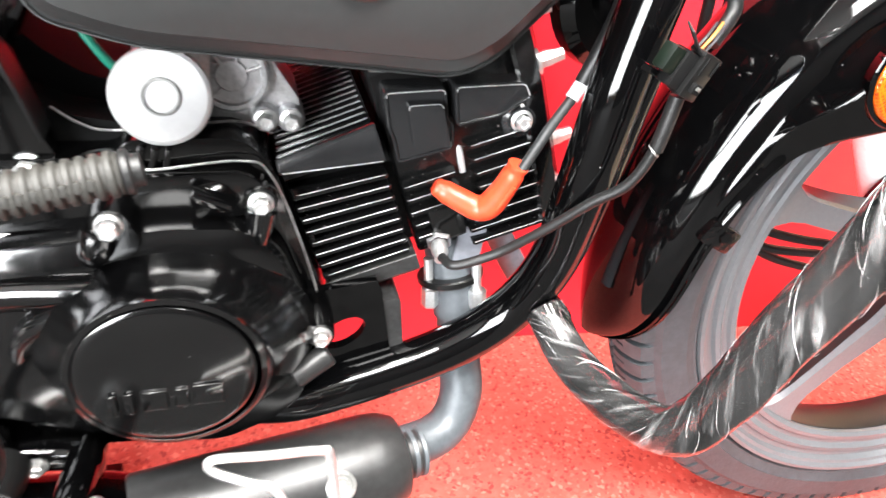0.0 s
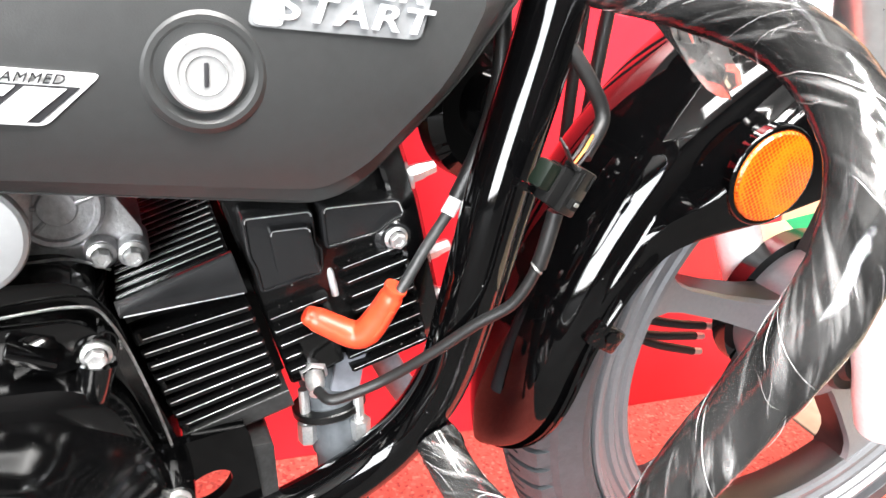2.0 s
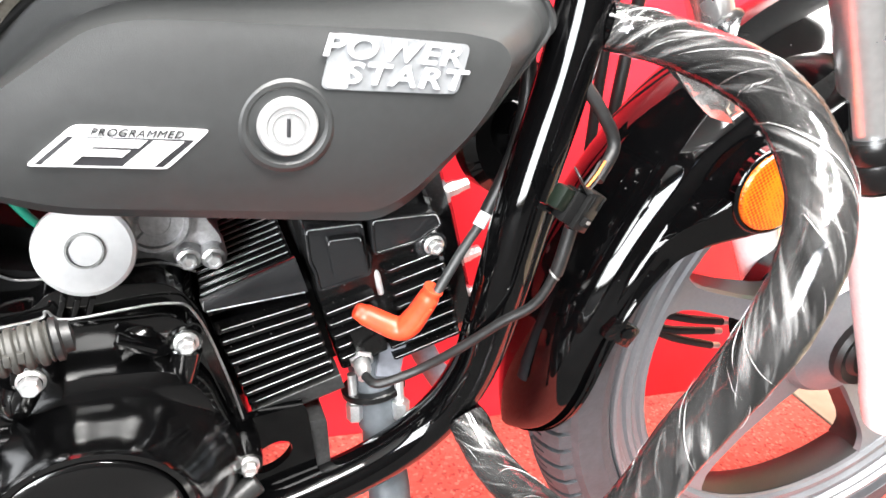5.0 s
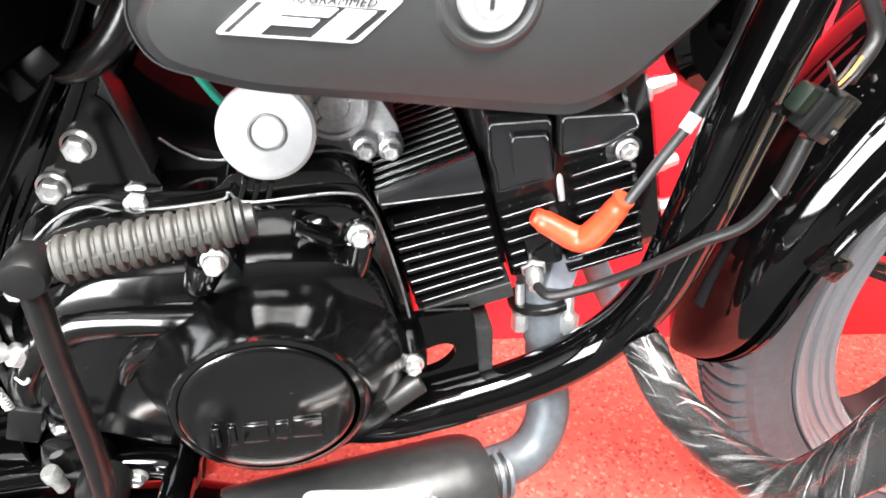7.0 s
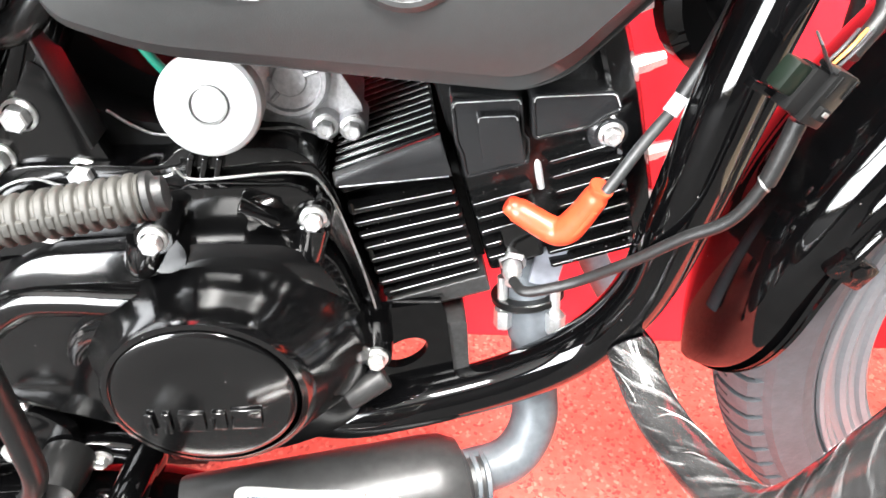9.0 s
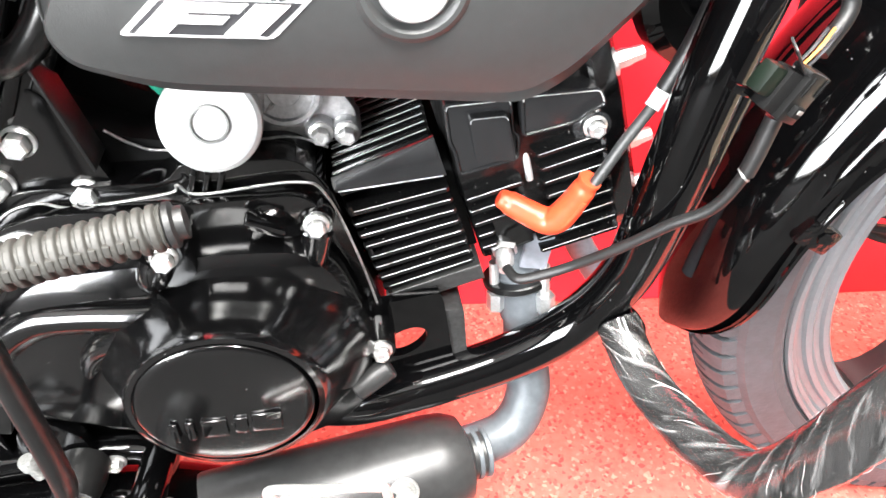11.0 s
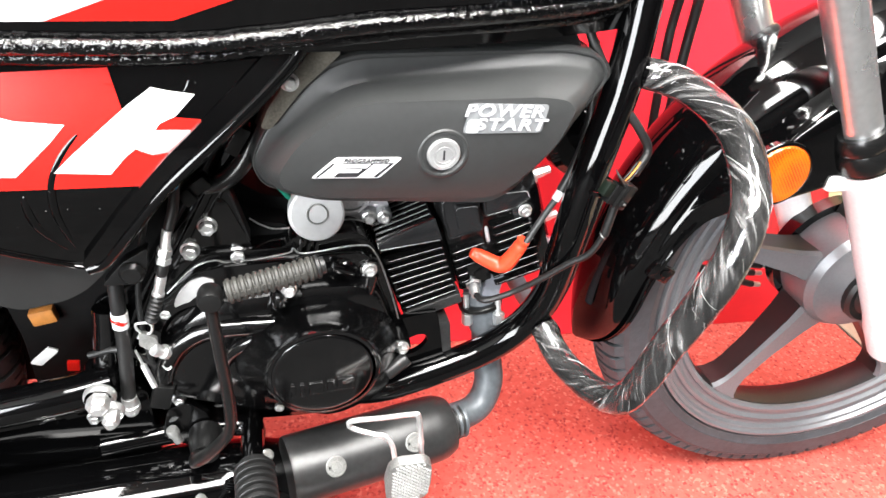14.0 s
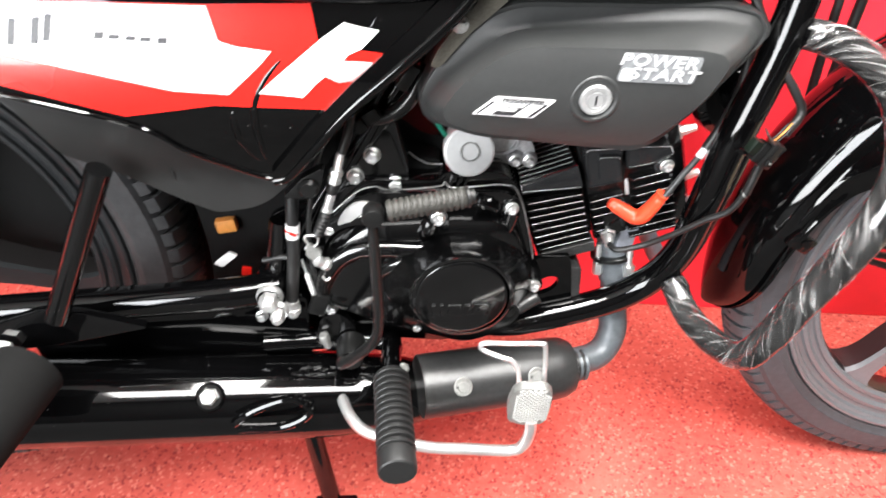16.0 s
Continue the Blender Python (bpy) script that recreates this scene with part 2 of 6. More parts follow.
def reflector_mat():
    """Amber prismatic lens: a fine diamond lattice under clear plastic."""
    m = mat("amber_prism_lens", (0.34, 0.030, 0.001), 0.16, grain=80, vary=0.1, coat=0.6)
    t = m.node_tree
    b = t.nodes["Principled BSDF"]
    base = b.inputs["Base Color"].links[0].from_socket
    co, v, mp = t.nodes.new("ShaderNodeTexCoord"), t.nodes.new("ShaderNodeTexVoronoi"), t.nodes.new("ShaderNodeMapping")
    v.inputs["Scale"].default_value, v.inputs["Randomness"].default_value = 420, 0.12
    mp.inputs["Rotation"].default_value = (0, radians(38), 0)
    t.links.new(co.outputs["Object"], mp.inputs["Vector"]), t.links.new(mp.outputs[0], v.inputs["Vector"])
    mix = t.nodes.new("ShaderNodeMix")
    mix.data_type = "RGBA"
    mix.inputs["B"].default_value = (0.66, 0.125, 0.003, 1)
    far = t.nodes.new("ShaderNodeMapRange")
    far.inputs["From Min"].default_value, far.inputs["From Max"].default_value = 0.25, 0.62
    t.links.new(v.outputs["Distance"], far.inputs["Value"])
    t.links.new(far.outputs[0], mix.inputs["Factor"]), t.links.new(base, mix.inputs["A"])
    t.links.new(mix.outputs["Result"], b.inputs["Base Color"])
    bp = t.nodes.new("ShaderNodeBump")
    bp.inputs["Strength"].default_value, bp.inputs["Distance"].default_value = 0.7, 0.001
    t.links.new(v.outputs["Distance"], bp.inputs["Height"]), t.links.new(bp.outputs[0], b.inputs["Normal"])
    return m


def fade_mat():
    """Printed film that runs from white into red towards its lower front corner."""
    m = mat("white_to_red_film", (0.72, 0.72, 0.72), 0.25, coat=0.3, vary=0.03, grain=20)
    t = m.node_tree
    b = t.nodes["Principled BSDF"]
    base = b.inputs["Base Color"].links[0].from_socket
    co = next(n for n in t.nodes if n.type == "TEX_COORD")
    sep, slope, add, r, mix = (t.nodes.new("ShaderNode" + k) for k in ("SeparateXYZ", "Math", "Math", "MapRange", "Mix"))
    slope.operation, add.operation, mix.data_type = "MULTIPLY", "ADD", "RGBA"
    slope.inputs[1].default_value = -0.45
    t.links.new(co.outputs["Object"], sep.inputs[0]), t.links.new(sep.outputs["X"], slope.inputs[0])
    t.links.new(sep.outputs["Z"], add.inputs[0]), t.links.new(slope.outputs[0], add.inputs[1])
    r.inputs["From Min"].default_value, r.inputs["From Max"].default_value = 0.5660, 0.5800
    t.links.new(add.outputs[0], r.inputs["Value"]), t.links.new(r.outputs[0], mix.inputs["Factor"])
    mix.inputs["A"].default_value = (0.52, 0.011, 0.007, 1)
    t.links.new(base, mix.inputs["B"]), t.links.new(mix.outputs["Result"], b.inputs["Base Color"])
    return m


ROUGHBLACK = mat("rippled_black_enamel", (0.0012, 0.0012, 0.0013), 0.07, bump=0.75, bump_scale=240, spec=0.6)
FADE = fade_mat()
WRAPFILM = film_mat(0.05, 0.52, True)
CARPET, FILM, THINFILM, AMBER = carpet_mat(), film_mat(0.05, 0.30), film_mat(0.15, 0.55), reflector_mat()

# ---- shapes ----
V = Vector


def B():
    return bmesh.new()


def finish(name, bm, material, at=None, deg=32):
    bmesh.ops.recalc_face_normals(bm, faces=bm.faces)
    me = bpy.data.meshes.new(name)
    bm.to_mesh(me)
    bm.free()
    for m in material if isinstance(material, (list, tuple)) else [material]:
        me.materials.append(m)
    me.polygons.foreach_set("use_smooth", [True] * len(me.polygons))
    me.set_sharp_from_angle(angle=radians(deg))
    return me


def under(parent):
    """No deeper than thing, part and sub-part."""
    return parent.parent if parent.parent and parent.parent.parent else parent


def part(name, bm, material, parent, label="", deg=32):
    """One bmesh as one mesh object under a thing or under a part."""
    ob = new(name, finish(name, bm, material, deg=deg))
    ob.parent = under(parent)
    return tagged(ob, label) if label else ob


def share(name, me, parent, loc, rot=(0, 0, 0), label=""):
    """One more object on the same mesh."""
    ob = new(name, me)
    ob.parent = under(parent)
    ob.matrix_local = pose(*loc, *rot)
    return tagged(ob, label) if label else ob


def spline(pts, n=8):
    """Points of a smooth curve through pts."""
    P = [V(p) for p in pts]
    P = [2 * P[0] - P[1], *P, 2 * P[-1] - P[-2]]
    out = []
    for i in range(1, len(P) - 2):
        for k in range(n):
            t = k / n
            a, b, c, d = P[i - 1 : i + 3]
            out.append(0.5 * ((2 * b) + (c - a) * t + (2 * a - 5 * b + 4 * c - d) * t * t + (3 * b - a - 3 * c + d) * t**3))
    return out + [P[-2]]


def sweep(bm, path, radius, n=12, wobble=None, squash=1.0, caps=True):
    """A round rod along path; radius a number or a function of the share of the way."""
    rings, side = [], None
    last = len(path) - 1
    for i, p in enumerate(path):
        d = (path[min(i + 1, last)] - path[max(i - 1, 0)]).normalized()
        side = d.orthogonal() if side is None else side - d * side.dot(d)
        side.normalize()
        up = d.cross(side)
        r = radius(i / last) if callable(radius) else radius
        ring = []
        for k in range(n):
            a = 2 * math.pi * k / n
            rr = r * (1 + (wobble(i, k) if wobble else 0))
            ring.append(bm.verts.new(p + side * (rr * math.cos(a)) + up * (rr * squash * math.sin(a))))
        rings.append(ring)
    for a, b in zip(rings, rings[1:]):
        for k in range(n):
            bm.faces.new((a[k], a[(k + 1) % n], b[(k + 1) % n], b[k]))
    if caps:
        bm.faces.new(rings[0]), bm.faces.new(rings[-1])
    return rings


def rod(bm, pts, radius, n=12, smooth=8, **more):
    path = spline(pts, smooth) if len(pts) > 2 else [V(p) for p in pts]
    return sweep(bm, path, radius, n, **more)


def lathe(bm, profile, origin, axis=(0, -1, 0), n=32, close=False):
    """Turns a profile of (along, radius) about an axis."""
    ax = V(axis).normalized()
    s = ax.orthogonal().normalized()
    u = ax.cross(s)
    rings = []
    for d, r in profile:
        c = V(origin) + ax * d
        if r < 1e-6:
            rings.append([bm.verts.new(c)])
        else:
            rings.append([bm.verts.new(c + (s * math.cos(2 * math.pi * k / n) + u * math.sin(2 * math.pi * k / n)) * r) for k in range(n)])
    pairs = list(zip(rings, rings[1:])) + ([(rings[-1], rings[0])] if close else [])
    for a, b in pairs:
        for k in range(n):
            j = (k + 1) % n
            if len(a) == 1 and len(b) == 1:
                continue
            if len(a) == 1:
                bm.faces.new((a[0], b[j], b[k]))
            elif len(b) == 1:
                bm.faces.new((a[k], a[j], b[0]))
            else:
                bm.faces.new((a[k], a[j], b[j], b[k]))


def slab(bm, pts, y0, y1, bevel=0.002, seg=2, shear=None):
    """An outline in (x, z) made solid from y0 to y1, with softened edges."""
    new_bm = bmesh.new()
    f = new_bm.faces.new([new_bm.verts.new((x, y0, z)) for x, z in pts])
    r = bmesh.ops.extrude_face_region(new_bm, geom=[f])
    for e in r["geom"]:
        if isinstance(e, bmesh.types.BMVert):
            e.co.y = y1
    if bevel:
        bmesh.ops.bevel(new_bm, geom=new_bm.edges[:], offset=bevel, segments=seg, profile=0.6, affect="EDGES", clamp_overlap=True)
    join(bm, new_bm)


def join(bm, other, m=None):
    me = bpy.data.meshes.new("temp")
    if m is not None:
        other.transform(m)
    other.to_mesh(me)
    other.free()
    bm.from_mesh(me)
    bpy.data.meshes.remove(me)


def box(bm, c, size, bevel=0.002, m=None, seg=2):
    b = bmesh.new()
    bmesh.ops.create_cube(b, size=1, matrix=Matrix.Diagonal((*size, 1)))
    if bevel:
        bmesh.ops.bevel(b, geom=b.edges[:], offset=bevel, segments=seg, profile=0.6, affect="EDGES", clamp_overlap=True)
    join(bm, b, Matrix.Translation(c) @ (m or Matrix()))


def rounded(pts, r=0.01, n=4):
    """An outline with its corners rounded."""
    out = []
    N = len(pts)
    for i in range(N):
        a, b, c = (V((*pts[(i + k) % N], 0)) for k in (-1, 0, 1))
        rr = min(r, (a - b).length * 0.45, (c - b).length * 0.45)
        p, q = b + (a - b).normalized() * rr, b + (c - b).normalized() * rr
        for k in range(n + 1):
            t = k / n
            w = (1 - t) ** 2 * p + 2 * t * (1 - t) * b + t * t * q
            out.append((w.x, w.y))
    return out


def shell(bm, loops, cap_last=True, cap_first=False):
    """Skins rings of equal count, each a list of points."""
    rings = [[bm.verts.new(p) for p in l] for l in loops]
    n = len(rings[0])
    for a, b in zip(rings, rings[1:]):
        for k in range(n):
            bm.faces.new((a[k], a[(k + 1) % n], b[(k + 1) % n], b[k]))
    if cap_last:
        bm.faces.new(rings[-1])
    if cap_first:
        bm.faces.new(rings[0])


def inset(pts, s, c=None):
    """An outline drawn towards its middle by the share s."""
    cx = sum(p[0] for p in pts) / len(pts) if c is None else c[0]
    cz = sum(p[1] for p in pts) / len(pts) if c is None else c[1]
    return [(cx + (x - cx) * s, cz + (z - cz) * s) for x, z in pts]


def film_on(bm, pts, depth, lift, steps=5):
    """A thin printed shape lying on a curved side: depth(x, z) gives the side's y."""
    b = bmesh.new()
    b.faces.new([b.verts.new((x, 0, z)) for x, z in pts])
    bmesh.ops.triangulate(b, faces=b.faces[:])
    for _ in range(steps):
        long = [e for e in b.edges if e.calc_length() > 0.012]
        if not long:
            break
        bmesh.ops.subdivide_edges(b, edges=long, cuts=1)
        bmesh.ops.triangulate(b, faces=b.faces[:])
    r = bmesh.ops.extrude_face_region(b, geom=b.faces[:])
    top = {v for v in r["geom"] if isinstance(v, bmesh.types.BMVert)}
    for v in b.verts:
        v.co.y = depth(v.co.x, v.co.z) - (lift if v in top else lift * 0.2)
    join(bm, b)


def letters(text, size, m, depth=0.0004, bold=0.0):
    """Words in the built-in font, as a bmesh."""
    cu = bpy.data.curves.new("text", "FONT")
    cu.body, cu.size, cu.extrude = text, size, depth
    cu.offset, cu.space_character = bold, 1.12
    cu.align_x, cu.align_y = "CENTER", "CENTER"
    ob = bpy.data.objects.new("text", cu)
    scene.collection.objects.link(ob)
    dg = bpy.context.evaluated_depsgraph_get()
    me = bpy.data.meshes.new_from_object(ob.evaluated_get(dg))
    b = bmesh.new()
    b.from_mesh(me)
    b.transform(m)
    bpy.data.objects.remove(ob), bpy.data.curves.remove(cu), bpy.data.meshes.remove(me)
    return b


def bolt_mesh(name, r, h, flange=1.45, material=ZINC):
    """A flanged hexagon bolt head that points to -y."""
    b = B()
    lathe(b, [(0, 0), (0, r * flange), (h * 0.18, r * flange), (h * 0.32, r * 1.08)], (0, 0, 0), n=24)
    lathe(b, [(h * 0.2, r * 1.02), (h * 0.88, r * 1.02), (h, r * 0.86), (h, r * 0.55), (h * 0.9, r * 0.45), (h * 0.9, 0)], (0, 0, 0), n=6)
    return finish(name, b, material, deg=25)


BOLT10 = bolt_mesh("bolt", 0.0056, 0.008, 1.32)
BOLT8 = bolt_mesh("bolt", 0.0045, 0.007, 1.35)
BOLT6 = bolt_mesh("bolt", 0.0042, 0.006)

# ---- the shop: floor, carpet, walls, ceiling ----
def structure(name, bm, material, label, category):
    ob = new(name, finish(name, bm, material))
    return tagged(ob, label, category, kind="structure")


WALL_A = radians(-4.5)  # the red wall runs a little askew to the motorcycle
WALL_M = Matrix.Translation((0.30, 0.272, 0)) @ Matrix.Rotation(WALL_A, 4, "Z")
b = B()
box(b, (0, -0.6, -0.054), (7.4, 5.4, 0.1), 0)
structure("floor", b, STONE, "dark stone shop floor round the carpet", "floor")
b = B()
slab(b, [(1.004, -0.006), (3.5, -0.006), (3.5, -0.0035), (1.004, -0.0035)], -0.56, 0.34, 0)
tiles = structure("tile_bed", b, STONE, "beige floor tiles beyond the carpet", "floor")
b = B()
box(b, (0, 0, 0), (0.297, 0.297, 0.004), 0.001, None, 1)
tile_mesh = finish("tile", b, TILE)
for i in range(8):
    for j in range(3):
        ob = new("tile", tile_mesh)
        ob.parent = tiles
        ob.matrix_local = pose(1.155 + 0.3 * i, -0.40 + 0.3 * j, -0.0018)
b = B()
EDGES = [(-2.4, 0.34), (-2.4, -0.24), (0.98, -0.24), (0.99, -0.1), (1.0, 0.05), (1.0, 0.34)]
low, high = ([b.verts.new((x, y, z)) for x, y in EDGES] for z in (-0.004, 0.0))
b.faces.new(high), b.faces.new(low)
for k in range(6):
    b.faces.new((low[k], low[(k + 1) % 6], high[(k + 1) % 6], high[k]))
structure("carpet", b, CARPET, "red speckled granular carpet under the motorcycle", "carpet")
b = B()
box(b, (0.4, 0.06, 0.50), (7.0, 0.12, 1.00), 0.003, None)
bmesh.ops.transform(b, matrix=WALL_M, verts=b.verts)
structure("wall_back", b, WALLRED, "plain glossy red wall behind the motorcycle", "wall")
b = B()
box(b, (0.4, 0.065, 1.80), (7.0, 0.12, 1.60), 0.003, None)
bmesh.ops.transform(b, matrix=WALL_M, verts=b.verts)
structure("wall_upper", b, PLASTER, "dark grey wall above the red panelling", "wall")
b = B()
for cx, sx in ((-3.325, 0.25), (1.20, 4.80)):
    box(b, (cx, -2.75, 1.3), (sx, 0.12, 2.6), 0.003)
box(b, (-2.20, -2.75, 2.45), (2.0, 0.12, 0.3), 0.003)
structure("wall_front", b, PLASTER, "dark grey wall with the open shop front", "wall")
for name, x in (("wall_west", -3.45), ("wall_east", 3.65)):
    b = B()
    box(b, (x, -1.0, 1.3), (0.12, 3.5, 2.6), 0.003)
    structure(name, b, PLASTER, "plain dark grey side wall", "wall")
b = B()
box(b, (0.1, -1.0, 2.66), (7.3, 3.7, 0.1), 0.003)
structure("ceiling", b, CEIL, "plain grey ceiling", "ceiling")

# fittings that carry the ceiling lamps
for k, (x, y, sx, sy) in enumerate(((-0.35, -0.45, 1.48, 0.34), (0.75, -0.45, 1.48, 0.34), (0.15, -1.5, 2.08, 0.78))):
    b = B()
    box(b, (x, y, 2.588), (sx if k == 2 else sy, sy if k == 2 else sx, 0.045), 0.004)
    tagged(new("ceiling_light", finish("ceiling_light", b, CEIL)), "plain grey ceiling light housing", "light", "ceiling lights")

# printed poster on the red wall, beyond the front wheel
poster = tagged(new("wall_poster"), "peach, green and cream printed poster on the red wall", "poster")
poster.matrix_world = WALL_M
for name, pts, m, lift in (
    ("sheet", [(0.46, 0.75), (0.50, 0.52), (0.62, 0.36), (0.70, 0.10), (1.5, 0.10), (1.5, 1.1), (0.46, 1.1)], POSTER_PEACH, 0.002),
    ("green_leaf", [(0.647, 0.290), (0.740, 0.307), (0.95, 0.33), (0.95, 0.24), (0.757, 0.238), (0.66, 0.240), (0.697, 0.257)], POSTER_GREEN, 0.003),
    ("cream_leaf", [(0.585, 0.280), (0.647, 0.290), (0.697, 0.257), (0.66, 0.240), (0.60, 0.242)], POSTER_CREAM, 0.0035),
    ("green_band", [(0.55, 0.60), (0.62, 0.52), (0.80, 0.57), (1.2, 0.56), (1.2, 0.66), (0.78, 0.65)], POSTER_GREEN, 0.003),
):
    b = B()
    slab(b, pts, -lift, -lift + 0.0015, 0)
    part(name, b, m, poster)

# ---- the motorcycle ----
bike = tagged(new("motorcycle"), "new black commuter motorcycle with red and white stripes", "motorcycle")

# steered front end: u ahead of the axle, v to the left, z up
AXLE = V((0.688, -0.021, 0.312))
STEER = Matrix.Translation((AXLE.x, AXLE.y, 0)) @ Matrix.Rotation(radians(-3.2), 4, "Z") @ Matrix.Scale(1.05, 4)


def front(name, bm, material, parent, label="", deg=32):
    bm.transform(STEER)
    return part(name, bm, material, parent, label, deg)


HUB = (0, 0, 0.297)


def wheel(prefix, place, spin, make, brake, TYRE=TYRE, ALLOY=ALLOY):
    """Tyre with tread, cast rim, five spokes and hub."""
    b = B()
    # tyre carcass, turned about the axle
    prof = [(-0.026, 0.236), (-0.0305, 0.2405), (-0.0318, 0.2410), (-0.0316, 0.2425), (-0.0340, 0.2475), (-0.0350, 0.2500), (-0.0358, 0.2502), (-0.0358, 0.2520), (-0.036, 0.258), (-0.0350, 0.268), (-0.0352, 0.2705), (-0.034, 0.272), (-0.0285, 0.2795), (-0.018, 0.2860), (0, 0.2885),
            (0.018, 0.2860), (0.0285, 0.2795), (0.034, 0.272), (0.036, 0.258), (0.033, 0.246), (0.026, 0.236)]
    lathe(b, prof, HUB, (0, 1, 0), 96, close=True)
    tyre = make("tyre", b, TYRE, place, "dusty black ribbed tyre")
    b = B()
    side = [(0.0318, 0.2790), (0.0300, 0.2850), (0.0245, 0.2895), (0.0160, 0.2935)]
    mid = [(0.0160, 0.2935), (0.0090, 0.2955), (0.0025, 0.2962)]

    def block(prof, sgn, a0, a1):
        """One tread block between two angles, with its top on the profile."""
        loops = []
        for a in (a0, a1):
            loops.append([V((r * math.sin(a), sgn * v, HUB[2] + r * math.cos(a))) for v, r in prof + [(v, r - 0.008) for v, r in reversed(prof)]])
        shell(b, loops, True, True)

    for i in range(92):
        for sgn, off in ((-1, 0.0), (1, 0.5)):
            a = 2 * math.pi * (i + off) / 92
            block(side, sgn, a, a + 0.0500)
            block(mid, sgn, a, a + 0.0220)
            block(mid, sgn, a + 0.0300, a + 0.0500)
    tagged(make("tread", b, TYRE, tyre), kind="stuff")
    b = B()
    rimp = [(-0.030, 0.2385), (-0.0325, 0.2375), (-0.0325, 0.2345), (-0.0285, 0.2325), (-0.0275, 0.2295), (-0.0225, 0.2275), (-0.0212, 0.2225), (-0.0240, 0.2205), (-0.0245, 0.2165), (-0.0205, 0.2130), (-0.0195, 0.2085),
            (-0.0222, 0.2068), (-0.0222, 0.2028), (-0.0190, 0.2000), (-0.0150, 0.2000), (-0.0150, 0.2370)]
    lathe(b, rimp, HUB, (0, 1, 0), 96, close=True)
    rim = make("rim", b, ALLOY, place, "ribbed grey alloy rim face")
    b = B()
    lathe(b, [(-0.0155, 0.1990), (-0.008, 0.1978), (0.010, 0.1990), (0.022, 0.205), (0.024, 0.216), (0.021, 0.221), (0.023, 0.228), (0.030, 0.231), (0.032, 0.2365), (0.030, 0.2385), (0, 0.228), (-0.0140, 0.230)], HUB, (0, 1, 0), 96, close=True)
    make("rim_barrel", b, RIMDARK, rim, "dark glossy rim barrel")
    for i in range(5):
        a = radians(spin + 72 * i)
        d, s = V((math.cos(a), 0, math.sin(a))), V((-math.sin(a), 0, math.cos(a)))
        face, body = [], []
        for r, w, t in ((0.055, 0.0200, 0.020), (0.085, 0.0140, 0.018), (0.13, 0.0106, 0.0155), (0.170, 0.0104, 0.0150), (0.183, 0.0125, 0.0155), (0.194, 0.0185, 0.0165), (0.201, 0.0270, 0.0175)):
            c = V(HUB) + d * r
            face.append([c + s * (x * w) + V((0, y * t, 0)) for x, y in ((-1, -0.66), (-0.86, -1), (0.86, -1), (1, -0.66))])
            body.append([c + s * (x * w) + V((0, y * t, 0)) for x, y in ((-0.97, -0.68), (0.97, -0.68), (0.86, 1.25), (-0.86, 1.25))])
        b = B()
        shell(b, face, True, True)
        spoke = make("spoke", b, ALLOY, place, "grey alloy spoke face")
        b = B()
        shell(b, body, True, True)
        make("spoke_side", b, RIMDARK, spoke, "dark glossy side of the spoke")
    b = B()
    lathe(b, [(-0.042, 0), (-0.042, 0.052), (-0.02, 0.064), (0.022, 0.064), (0.030, 0.058), (0.034, 0.046), (0.046, 0.034), (0.050, 0.024), (0.050, 0)], HUB, (0, -1, 0), 48)
    hub = make("hub", b, ALLOY, place, "grey cast alloy hub")
    b = B()
    lathe(b, [(0.044, 0.036), (0.050, 0.036), (0.054, 0.033), (0.052, 0.026), (0.056, 0.022), (0.056, 0.016), (0.062, 0.015), (0.062, 0.006), (0.058, 0)], HUB, (0, -1, 0), 28)
    make("axle_collar", b, RUBBER, hub, "black rubber hub seal")
    if brake:
        b = B()
        lathe(b, [(-0.046, 0), (-0.046, 0.060), (-0.042, 0.070), (-0.026, 0.070), (-0.022, 0)], HUB, (0, -1, 0), 48)
        make("brake_plate", b, CASE, hub, "dark brake drum plate")


front_wheel = new("front_wheel")
front_wheel.parent = bike
tagged(front_wheel, "grey five-spoke alloy front wheel with a dusty tyre")


wheel("front", front_wheel, 21, front, True)


def rear_make(name, bm, material, parent, label="", deg=32):
    bm.transform(Matrix.Translation((-0.505, 0.0, 0.001)) @ Matrix.Scale(1.05, 4))
    return part(name, bm, material, parent, label, deg)


rear_wheel = new("rear_wheel")
rear_wheel.parent = bike
wheel("rear", rear_wheel, 60, rear_make, False, BLACKTYRE, mat("black_painted_alloy", (0.012, 0.013, 0.014), 0.30, grain=80, bump=0.06, bump_scale=900, spec=0.35))

# front mudguard: a crowned section carried round the wheel, with a pod for the reflector
def straight(table, a):
    for (a0, v0), (a1, v1) in zip(table, table[1:]):
        if a0 >= a >= a1:
            return v0 + (v1 - v0) * (a0 - a) / (a0 - a1)
    return table[-1][1] if a < table[-1][0] else table[0][1]


def between(table, a):
    """Values of the table, rounded off over some degrees."""
    return sum(straight(table, a + 1.5 * k) for k in range(-6, 7)) / 13


